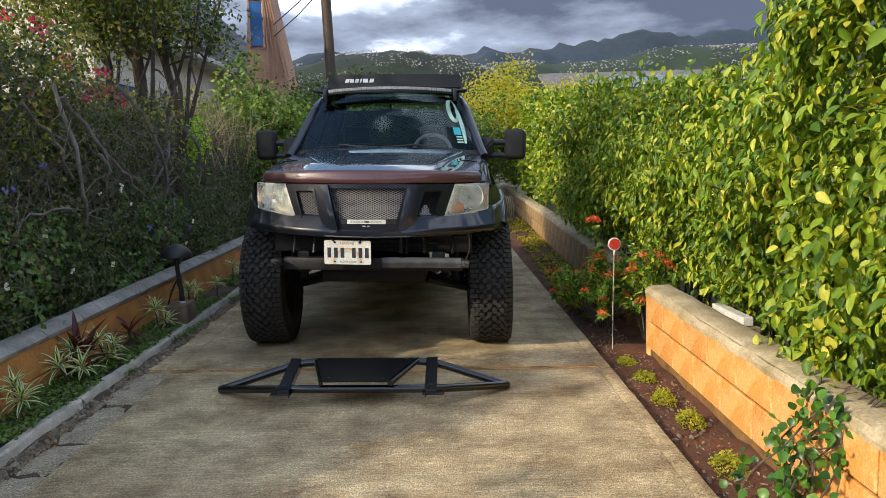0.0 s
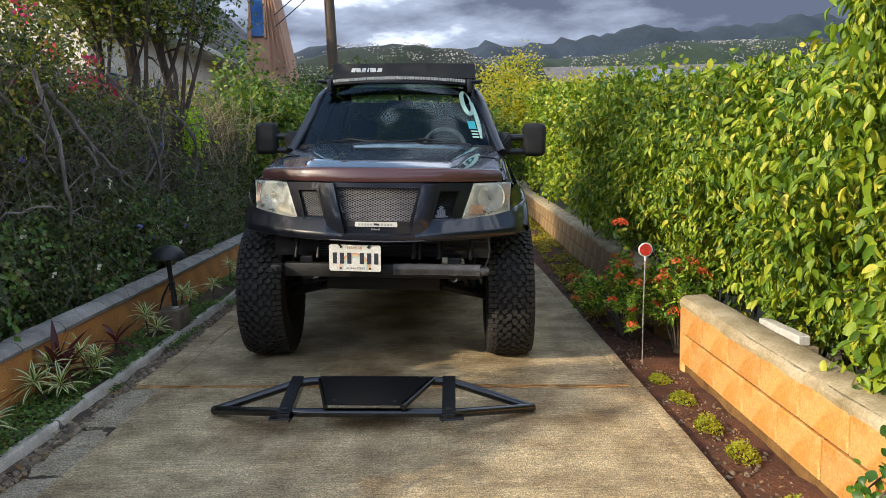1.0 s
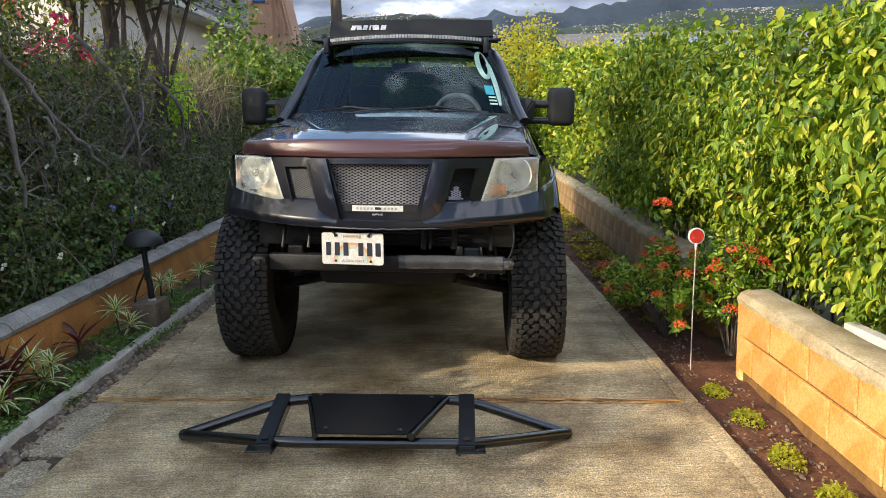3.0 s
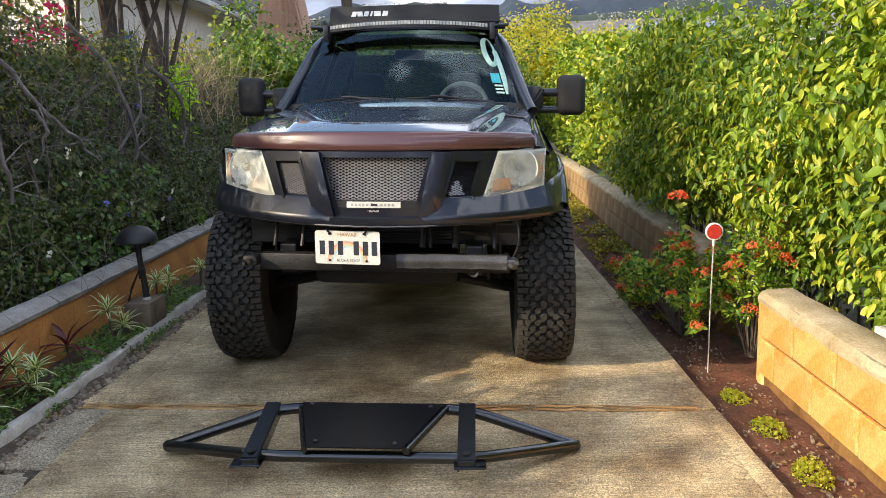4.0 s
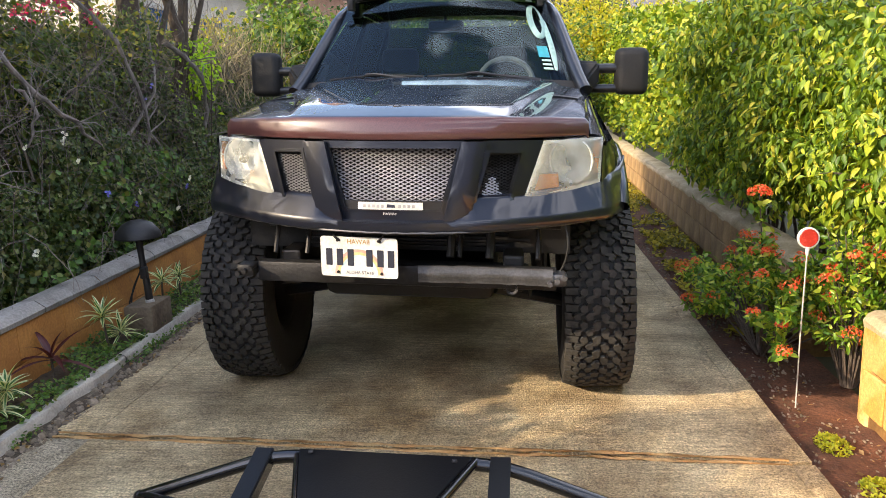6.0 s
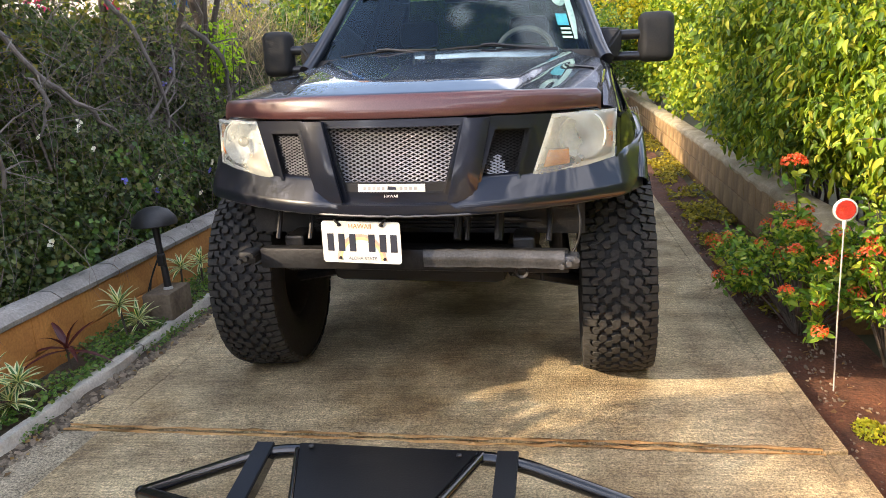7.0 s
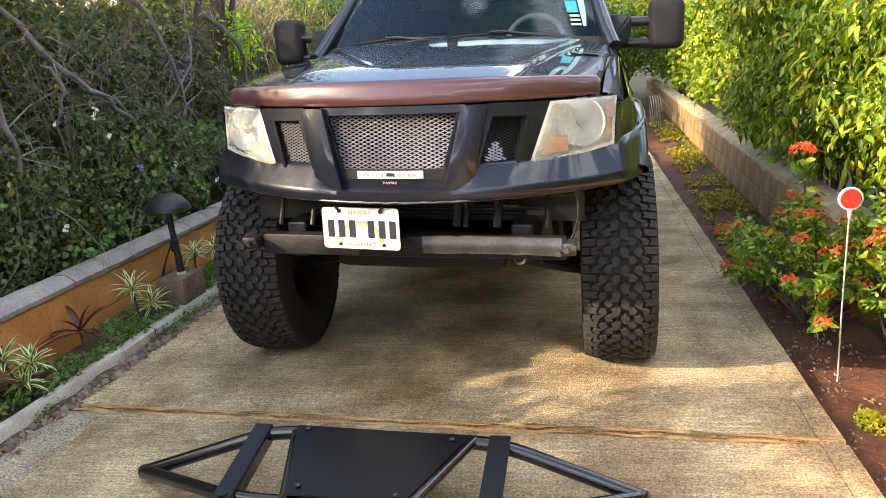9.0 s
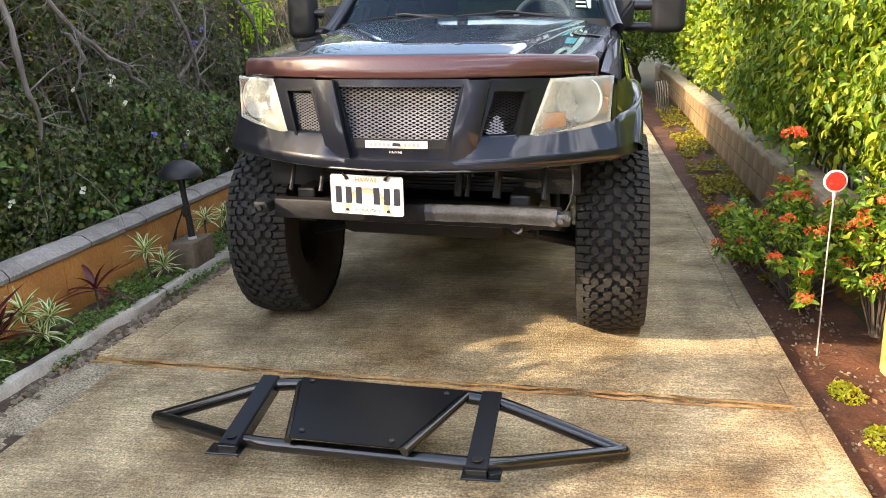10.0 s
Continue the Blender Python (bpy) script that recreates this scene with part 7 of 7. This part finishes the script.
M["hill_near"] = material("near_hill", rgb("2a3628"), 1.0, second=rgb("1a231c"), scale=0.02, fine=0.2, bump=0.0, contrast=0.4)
M["far_house"] = material("far_house_walls", rgb("b2b0aa"), 0.8, second=rgb("85837f"), scale=0.02, fine=0.1, bump=0.0, per="island", spread=0.45)
M["areca_leaf"] = leaf_material("areca_leaf", [rgb("7a8a20"), rgb("a3a82c"), rgb("c9bc44"), rgb("8f9a2c")], 0.45, 0.45)
M["solar"] = material("solar_panel", (0.02, 0.03, 0.06, 1), 0.15, second=(0.015, 0.02, 0.045, 1), scale=4, fine=20, bump=0.0)


def hill_height(kind, x, y):
    if kind == "far":
        return 3620 * (0.118 + 0.010 * fbm((x / 1500, 0, 1), 1.7) + 0.011 * fbm((x / 300, 3, 1), 1.5) + 0.006 * fbm((x / 80, 3, 1), 1.5) + 0.026 * math.exp(-((x - 1500) / 800) ** 2))
    if kind == "mid":
        return 2250 * (0.098 + 0.022 * max(0.0, min(1.0, (x + 300) / 1100)) + 0.012 * fbm((x / 500, 2, 4), 1.4))
    return 1150 * (0.098 + 0.028 * math.exp(-((x + 70) / 130) ** 2) + 0.010 * fbm((x / 180, 5, 2), 1.5) - 0.035 * max(0.0, min(1.0, (x - 40) / 150)))


def make_hills():
    for kind, dist, mat, w, label in (("far", 3300, "hill_far", 3600, "mountain ridge under low clouds, distance haze in its blue-grey colour"), ("mid", 2100, "hill_mid", 2600, "green mountain slope with scattered houses"), ("near", 1050, "hill_near", 1500, "wooded hillside dense with small white houses")):
        bm = bmesh.new()
        depth = dist * 0.28

        def f(u, v):
            x = lerp(-w, w, u)
            h = hill_height(kind, x, 0)
            t = min(1.0, v * 1.25)
            z = h * math.sin(t * math.pi / 2) ** 1.2 * (1 + 0.24 * (1 - t) * fbm((x / (dist * 0.06), v * 5, 7), 1.0))
            if v > 0.8:
                z = h * (1 - (v - 0.8) * 2.0)
            return (x, dist - depth * 0.6 + depth * v, z)

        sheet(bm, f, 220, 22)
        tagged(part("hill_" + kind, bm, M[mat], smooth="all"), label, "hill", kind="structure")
    rng = np.random.default_rng(11)
    vs, fs = [], []
    for kind, dist, n, x0, x1, s in (("near", 1050, 2600, -260, 240, 1.25), ("mid", 2100, 2600, -200, 1000, 2.2)):
        depth = dist * 0.28
        for _ in range(n):
            x = rng.uniform(x0, x1)
            v = rng.uniform(0.32, 0.80)
            if fbm((x / (dist * 0.07), v * 4, 3), 1.0) < 0.02:
                continue
            t = min(1.0, v * 1.25)
            z = hill_height(kind, x, 0) * math.sin(t * math.pi / 2) ** 1.2 + 1
            y = dist - depth * 0.6 + depth * v - 12
            a, b, c = rng.uniform(0.6, 1.5) * s, rng.uniform(0.6, 1.2) * s, rng.uniform(0.4, 0.75) * s
            k = len(vs)
            for dx, dy, dz in ((-1, -1, 0), (1, -1, 0), (1, 1, 0), (-1, 1, 0), (-1, -1, 1), (1, -1, 1), (1, 1, 1), (-1, 1, 1), (-1, 0, 1.5), (1, 0, 1.5)):
                vs.append((x + dx * a / 2, y + dy * b / 2, z - 0.4 + dz * c))
            fs += [(k, k + 1, k + 5, k + 4), (k + 1, k + 2, k + 6, k + 5), (k + 2, k + 3, k + 7, k + 6), (k + 3, k, k + 4, k + 7), (k + 4, k + 5, k + 9, k + 8), (k + 6, k + 7, k + 8, k + 9), (k + 5, k + 6, k + 9), (k + 7, k + 4, k + 8)]
    tagged(raw("hillside_houses", vs, fs, M["far_house"]), "hundreds of tiny pale houses over the hillsides", "houses", kind="stuff")


def make_house():
    h = tagged(empty("house", pose(-5.2, 18.0, 0)), "beige house with grey shingle roof and a cedar tower window", "house")
    part("wall", box_bm(-7.5, -0.45, -4.2, 15.5, -0.1, 3.72), M["stucco"], h, "sunlit beige stucco wall")
    bm = bmesh.new()
    v = [bm.verts.new(p) for p in ((-0.45, -4.15, 3.7), (-4.0, -4.15, 7.3), (-7.5, -4.15, 3.7), (-0.45, 15.4, 3.7), (-4.0, 15.4, 7.3), (-7.5, 15.4, 3.7))]
    for f in ((0, 1, 2), (3, 5, 4), (0, 3, 4, 1), (1, 4, 5, 2)):
        bm.faces.new([v[k] for k in f])
    part("gable", bm, M["stucco"], h)
    # two slopes of lapped shingle courses
    for s in (1, -1):
        for i in range(24):
            t0, t1 = i / 24, (i + 1) / 24
            bm = bmesh.new()

            def f(u, v):
                t = lerp(t0, t1 + 0.03, v)
                return (-4.0 + s * lerp(4.0, 0.0, min(1, t)), lerp(-4.6, 15.8, u), lerp(3.78, 7.80, min(1, t)) + lerp(0.035, 0.0, v) + 0.006 * math.sin(40 * u + 3 * i))

            sheet(bm, f, 24, 1, 0.03)
            part("shingle_course", bm, M["shingle"], h)
    part("gutter", box_bm(-0.02, 0.07, -4.6, 15.8, 3.68, 3.80, bevel=0.02), M["trim_white"], h, "pale grey gutter")
    part("soffit", box_bm(-0.5, 0.0, -4.55, 15.7, 3.66, 3.70), M["trim_white"], h)
    for y in (-3.4, -1.0, 1.2):
        w = part("window", box_bm(-0.47, -0.42, y, y + 1.2, 1.5, 2.8), M["house_glass"], h)
        for z in (1.42, 2.8):
            part("window_frame", box_bm(-0.46, -0.38, y - 0.08, y + 1.28, z, z + 0.09), M["trim_white"], w)
    # tower: tapering cedar prow with a tall blue pane
    bm = box_bm(0, 1, 3.5, 5.2, 0, 7.0)
    for q in bm.verts:
        z = q.co.z
        q.co.x = lerp(0.37 + 0.086 * (z - 3.8), 1.55 - 0.244 * (z - 3.8) if z > 3 else 2.1, q.co.x)
    tw = part("tower", bm, M["cedar"], h, "cedar-clad tapering tower")
    for k in range(4):
        bm = bar_between(bmesh.new(), (1.02 + 0.16 * k, 3.47, 3.5), (0.93 + 0.055 * k, 3.47, 5.55), 0.045, 0.06, up=(0, 1, 0))
        part("batten", bm, M["cedar"], tw)
    part("batten", bar_between(bmesh.new(), (0.50, 3.47, 5.60), (1.16, 3.47, 5.56), 0.07, 0.07), M["cedar"], tw)
    part("window", box_bm(0.55, 0.87, 3.44, 3.51, 4.35, 5.50, bevel=0.01), M["house_glass"], tw, "tall window with the mirrored sky put in as blue colour")
    for x in (0.52, 0.90):
        part("window_frame", box_bm(x - 0.03, x + 0.03, 3.43, 3.52, 4.30, 5.56, bevel=0.01), M["cedar"], tw)


def make_neighbour():
    h = tagged(empty("neighbour_house", pose(9.2, 27.0, 0.45)), "low grey-roofed house with solar panels beyond the hedge", "house")
    part("wall", box_bm(-4.5, 9, 0, 7, -0.55, 2.7), M["stucco"], h)
    bm = bmesh.new()
    sheet(bm, lambda u, v: (lerp(-5, 9.5, u), lerp(-0.6, 3.5, v), lerp(2.65, 3.85, v)), 4, 2, 0.1)
    part("roof", bm, M["shingle"], h)
    for k in range(5):
        bm = bmesh.new()
        x = -3.5 + 1.15 * k
        sheet(bm, lambda u, v: (lerp(x, x + 1.05, u), lerp(0.3, 2.2, v), lerp(2.65, 3.85, lerp(0.9, 2.8, v) / 4.1) + 0.10), 2, 2, 0.04)
        part("solar_panel", bm, M["solar"], h)
    part("fascia", box_bm(-5, 9.5, -0.68, -0.6, 2.5, 2.68), M["trim_white"], h)


def make_pole():
    p = tagged(empty("utility_pole", pose(-2.62, 22.0, 0)), "tall weathered wooden utility pole with wires", "utility pole")
    bm = bmesh.new()
    tube(bm, [(0.10, 0, -0.1), (-0.02, 0, 4), (-0.14, 0, 8.5)], [0.15, 0.14, 0.12], 14)
    part("post", bm, M["pole"], p, smooth=True)
    part("crossarm", box_bm(-1.2, 1.0, -0.06, 0.06, 7.6, 7.75, bevel=0.01), M["pole"], p)
    for x, z in ((-0.10, 6.25), (-0.10, 5.95)):
        bm = bmesh.new()
        tube(bm, [(x, 0, z), (-0.75, -0.4, z - 0.78), (-1.38, -0.75, z - 1.40)], 0.014, 5)
        part("wire", bm, M["wire"], p)


def tree(name, label, at, lean, height, crown, n_leaf, leaf, size, seed, group, trunk_r=0.07, mats=None, forks=5, thin=0.0):
    """Tapered trunk, forking limbs, and a ragged crown of leaves round the limb ends."""
    rng = np.random.default_rng(seed)
    t = tagged(empty(name, pose(*at)), label, "tree", group)
    bm = bmesh.new()
    top = Vector((lean[0], lean[1], height))
    pts = [Vector((0, 0, -0.1)).lerp(top, k / 5) + Vector((rng.normal(0, 0.03), rng.normal(0, 0.03), 0)) * (k > 0) for k in range(6)]
    tube(bm, pts, [trunk_r * (1 - 0.09 * k) for k in range(6)], 9)
    part("trunk", bm, M["bark"], t, smooth=True)
    ends = []
    for k in range(forks):
        bm = bmesh.new()
        a = 2 * math.pi * (k + rng.random() * 0.6) / forks
        s = pts[2 + k % 4]
        e = top + Vector((crown[0] * 0.75 * math.cos(a), crown[1] * 0.75 * math.sin(a), crown[2] * rng.uniform(-0.1, 0.8)))
        m = s.lerp(e, 0.5) + Vector((0, 0, 0.12 * crown[2]))
        tube(bm, [s, s.lerp(m, 0.5) + Vector((rng.normal(0, 0.04), rng.normal(0, 0.04), 0)), m, e], [trunk_r * 0.5, trunk_r * 0.4, trunk_r * 0.28, 0.008], 7)
        for j in range(5):
            q = m.lerp(e, rng.uniform(0.0, 1.0))
            d = q + Vector((rng.normal(0, crown[0] * 0.35), rng.normal(0, crown[1] * 0.35), rng.normal(0, crown[2] * 0.3)))
            tube(bm, [q, q.lerp(d, 0.5) + Vector((0, 0, 0.03)), d], [trunk_r * 0.2, trunk_r * 0.14, 0.004], 5)
            ends.append(d)
        ends.append(e)
        part("limb", bm, M["bark"], t, smooth=True)
    at_ = []
    while len(at_) < n_leaf:
        e = ends[rng.integers(len(ends))]
        p = np.array(e) + rng.normal(0, 1, 3) * np.array(crown) * 0.20
        if p[2] > thin + 0.25 * rng.random():
            at_.append(p)
    at_ = np.array(at_)
    v, f = leaves(rng, at_, np.tile((0.2, -0.3, 0.8), (len(at_), 1)), rng.uniform(*size, len(at_)), width=1.0, simple=True, wild=0.8, droop=0.4)
    raw("crown", v, f, M[leaf], t)
    return t


def make_trees():
    tree("shrub_tree", "slender dark-trunked tree with sparse olive leaves", (-2.85, 8.5, 0), (-0.18, 0.0), 3.0, (1.0, 1.0, 0.7), 4800, "shrub_leaf", (0.04, 0.07), 31, "trees behind the shrubs", 0.075, thin=2.5)
    tree("shrub_tree", "slender dark-trunked tree with sparse olive leaves", (-2.66, 8.8, 0), (-0.08, 0.1), 3.05, (0.95, 1.0, 0.7), 4200, "shrub_leaf", (0.04, 0.07), 32, "trees behind the shrubs", 0.065, thin=2.45)
    tree("shrub_tree", "slender dark-trunked tree with sparse olive leaves", (-3.15, 8.3, 0), (-0.15, 0.1), 2.95, (1.0, 1.0, 0.7), 5000, "bough_leaf", (0.04, 0.07), 33, "trees behind the shrubs", 0.06, thin=2.4)
    # Tree outside the view, added so its crown shades the east hedge.
    tree("shrub_tree", "added leafy tree with a broad yellow-green crown, its trunk out of view", (-4.8, 5.0, 0), (-0.2, 0.0), 4.5, (1.5, 1.7, 1.7), 16000, "bough_leaf", (0.04, 0.08), 34, "trees behind the shrubs", 0.09)
    tree("shrub_tree", "added leafy tree with a broad yellow-green crown, its trunk out of view", (-4.3, 7.6, 0), (0.1, 0.0), 2.7, (1.1, 1.2, 0.8), 6000, "bough_leaf", (0.04, 0.07), 35, "trees behind the shrubs", 0.08)
    for i, (x, y, h, r, leaf) in enumerate(((-2.75, 12.6, 1.55, (0.95, 0.8, 0.85), "hedge_far_leaf"), (-3.35, 13.0, 1.9, (0.22, 0.22, 0.5), "hedge_far_leaf"), (-2.85, 13.6, 2.1, (0.25, 0.25, 0.65), "hedge_far_leaf"), (-1.9, 16.5, 1.9, (0.9, 0.9, 0.8), "shrub_leaf"), (-1.2, 15.5, 1.4, (1.1, 0.9, 0.8), "hedge_far_leaf"), (-3.9, 12.4, 1.3, (1.2, 0.9, 0.8), "areca_leaf"), (-5.2, 13.0, 1.6, (1.3, 0.9, 0.9), "shrub_leaf"), (-4.4, 10.8, 1.2, (1.1, 0.9, 0.7), "bough_leaf"), (0.4, 18.5, 1.5, (1.4, 1.0, 0.9), "hedge_far_leaf"), (1.5, 21.5, 1.1, (1.0, 0.9, 0.8), "hedge_far_leaf"),
                                            (-2.2, 19.5, 2.2, (1.3, 1.2, 0.9), "shrub_leaf"), (2.6, 20.5, 2.2, (1.3, 1.3, 1.0), "areca_leaf"), (3.9, 23.5, 2.2, (1.6, 1.5, 1.1), "areca_leaf"), (5.6, 25.0, 2.0, (1.8, 1.5, 0.9), "hedge_far_leaf"))):
        tree("garden_tree", "bushy sunlit yellow-green tree behind the driveway" if leaf != "shrub_leaf" else "dark green round-crowned tree behind the driveway", (x, y, 0), (0.0, 0.0), h, r, (15000 if leaf == "areca_leaf" else 8500) if r[0] > 0.5 else 700, leaf, (0.06, 0.11), 50 + i, "trees behind the driveway", 0.09, forks=8)


def blossom(rng, n, spread, size, mat, parent, at, label):
    p = np.array(at) + rng.normal(0, 1, (n, 3)) * spread
    v, f = leaves(rng, p, np.tile((0.5, -0.6, 0.4), (n, 1)), rng.uniform(*size, n), width=1.6, simple=True, wild=0.7, droop=0)
    raw("blossom", v, f, M[mat], parent)["label"] = label


def make_west_flowers():
    b = tagged(empty("bougainvillea", pose(-3.1, 6.2, 0)), "straggling bougainvillea with pink and coral blossoms above the shrubs", "flowering bush")
    rng = np.random.default_rng(77)
    ends = []
    for i in range(34):
        p = Vector((rng.normal(-0.2, 0.3), rng.uniform(-1.6, 1.0), 0.9))
        d = Vector((rng.normal(0.1, 0.25), rng.normal(0, 0.3), 1)).normalized()
        pts = [p]
        for k in range(7):
            d = (d + Vector((rng.normal(0.02, 0.12), rng.normal(0, 0.15), -0.06 * k * rng.random()))).normalized()
            pts.append(pts[-1] + d * rng.uniform(0.16, 0.26))
        bm = bmesh.new()
        tube(bm, pts, [0.010, 0.009, 0.008, 0.007, 0.006, 0.004, 0.003, 0.002], 5, caps=False)
        part("stem", bm, M["twig"], b, recalc=False)
        ends += pts[3:]
    at = np.array([np.array(ends[rng.integers(len(ends))]) + rng.normal(0, 0.10, 3) for _ in range(9000)])
    v, f = leaves(rng, at, np.tile((0.4, -0.4, 0.7), (len(at), 1)), rng.uniform(0.025, 0.05, len(at)), width=1.1, simple=True, wild=0.8)
    raw("leaves", v, f, M["bough_leaf"], b)
    o = np.array((-3.1, 6.2, 0.0))
    for x, y, z, mt in FLOWERS:
        blossom(rng, 34, 0.035, (0.03, 0.05), mt, b, np.array((x, y, z)) - o, "papery pink blossom" if mt == "pink_petal" else "large coral blossom")
    vine = tagged(empty("morning_glory", pose(-2.5, 5.5, 0.0)), "creeping vine with scattered violet and white flowers", "creeper")
    for i in range(30):
        y, z = rng.uniform(3.2, 8.2), rng.uniform(0.55, 1.45)
        x = west_face(y, z) + 0.05
        n = 5
        c = np.array((x + 2.5, y - 5.5, z))
        a = np.arange(n) * 2 * math.pi / n
        p = c + np.stack([np.zeros(n), 0.008 * np.cos(a), 0.008 * np.sin(a)], 1)
        v, f = leaves(rng, p, np.tile((0.8, -0.6, 0.2), (n, 1)), rng.uniform(0.016, 0.026, n), width=1.8, simple=True, wild=0.25, droop=0)
        raw("flower", v, f, M["violet_petal" if i % 2 else "white_petal"], vine)
    n = 2600
    y = rng.uniform(3.0, 8.6, n)
    z = rng.uniform(0.38, 1.0, n) ** 1.3
    at = np.array([(west_face(a, c) + 0.05 + 0.04 * rng.random() + 2.5, a - 5.5, c) for a, c in zip(y, z)])
    at = at[np.array([fbm(p, 1.7) for p in at]) > -0.05]
    v, f = leaves(rng, at, np.tile((0.9, -0.4, 0.4), (len(at), 1)), rng.uniform(0.025, 0.05, len(at)), width=1.5, simple=True, wild=0.5)
    raw("leaves", v, f, M["cover_leaf"], vine)
    # lime-green fern-like sprig
    s = tagged(empty("lime_shrub", pose(*LIME)), "bright lime-green shrub catching sunlight among dry twigs", "shrub")
    at = rng.normal(0, 1, (420, 3)) * np.array((0.08, 0.17, 0.15))
    v, f = leaves(rng, at, np.tile((0.5, -0.4, 0.7), (420, 1)), rng.uniform(0.04, 0.075, 420), width=0.8, simple=True, wild=0.6)
    raw("leaves", v, f, M["lime_leaf"], s)
    bm = bmesh.new()
    for k in range(8):
        tube(bm, [(rng.normal(0, 0.03), rng.normal(0, 0.03), -LIME[2] + 0.2), (rng.normal(0, 0.1), rng.normal(0, 0.12), rng.normal(0, 0.1))], [0.008, 0.003], 5)
    part("stem", bm, M["bark"], s)


def make_dead_limbs():
    for i, (pts, r) in enumerate(DEAD_WOOD):
        rng = np.random.default_rng(90 + i)
        l = tagged(empty("dead_limb", pose(*pts[0])), "bare crooked grey limb sticking out of the shrubs", "dead branch", "dead limbs")
        base = Vector(pts[0])
        P = [Vector(p) - base for p in pts]
        fine = []
        for a, b in zip(P, P[1:]):
            for k in range(4):
                fine.append(a.lerp(b, k / 4) + Vector((rng.normal(0, 0.012), rng.normal(0, 0.012), rng.normal(0, 0.012))))
        fine.append(P[-1])
        bm = bmesh.new()
        tube(bm, fine, [0.92 * lerp(r, r * 0.45, k / (len(fine) - 1)) * rng.uniform(0.75, 1.25) for k in range(len(fine))], 8)
        part("limb", bm, M["limb"], l, smooth=True)
        for k in range(7):
            q = fine[rng.integers(2, len(fine))]
            d = Vector((rng.normal(0.15, 0.3), rng.normal(0, 0.5), rng.normal(0.2, 0.4))).normalized() * rng.uniform(0.15, 0.4)
            bm = bmesh.new()
            tube(bm, [q, q + d * 0.5 + Vector((rng.normal(0, 0.03), rng.normal(0, 0.03), 0.02)), q + d], [r * 0.26, r * 0.18, r * 0.07], 6)
            part("branch", bm, M["limb"], l, smooth=True)


LIME = (-2.56, 8.95, 1.60)
FLOWERS = ((-3.0, 6.94, 2.26, "coral_petal"), (-2.97, 6.90, 2.20, "coral_petal"), (-3.0, 6.53, 2.43, "pink_petal"), (-2.9, 6.2, 1.78, "pink_petal"), (-2.9, 6.33, 1.80, "pink_petal"), (-2.92, 6.28, 1.74, "pink_petal"),
           (-3.0, 7.67, 2.03, "pink_petal"), (-3.0, 8.09, 1.98, "pink_petal"), (-3.05, 7.5, 2.06, "pink_petal"), (-2.95, 7.1, 1.92, "pink_petal"), (-3.1, 7.9, 2.25, "pink_petal"), (-3.1, 6.1, 2.5, "coral_petal"))
DEAD_WOOD = ((((-2.62, 5.95, 1.85), (-2.44, 6.22, 1.44), (-2.40, 6.55, 1.26), (-2.42, 6.92, 1.07)), 0.023), (((-2.55, 5.70, 1.95), (-2.42, 5.68, 1.5), (-2.40, 5.70, 1.22), (-2.43, 5.80, 0.90)), 0.022),
             (((-2.44, 6.20, 1.44), (-2.40, 6.22, 1.30), (-2.44, 6.16, 1.12)), 0.012), (((-2.55, 5.25, 1.75), (-2.42, 5.42, 1.50), (-2.42, 5.62, 1.26)), 0.014),
             (((-2.70, 7.20, 2.05), (-2.50, 7.42, 1.76), (-2.42, 7.55, 1.34), (-2.44, 7.6, 1.05)), 0.023), (((-2.62, 8.45, 1.78), (-2.46, 8.70, 1.60), (-2.46, 8.86, 1.34), (-2.55, 8.9, 0.9)), 0.028),
             (((-2.55, 5.15, 1.0), (-2.40, 5.40, 1.06), (-2.42, 5.72, 1.02)), 0.009), (((-2.7, 7.0, 0.6), (-2.5, 7.95, 1.4), (-2.6, 8.1, 2.0)), 0.017))


def make_dry_grass():
    g = tagged(empty("dry_grass", pose(-3.3, 10.2, 0)), "tall dry greyish grass and dead stalks behind the shrubs", "grass", kind="stuff")
    rng = np.random.default_rng(123)
    bm = bmesh.new()
    for i in range(650):
        x, y = rng.uniform(-0.9, 0.9), rng.uniform(-0.9, 1.6)
        top = rng.uniform(1.75, 2.45) - 0.25 * max(0.0, x)
        a = Vector((x, y, rng.uniform(1.2, 1.7)))
        b = Vector((x + rng.normal(0, 0.25), y + rng.normal(0, 0.25), top))
        m = a.lerp(b, 0.55) + Vector((rng.normal(0, 0.03), rng.normal(0, 0.03), 0.04))
        tube(bm, [a, m, b], [0.005, 0.0042, 0.0015], n=3, caps=False)
    part("stalks", bm, M["straw"], g, recalc=False)


make_dry_grass()
make_hills()
make_house()
make_neighbour()
make_pole()
make_trees()
make_west_flowers()
make_dead_limbs()
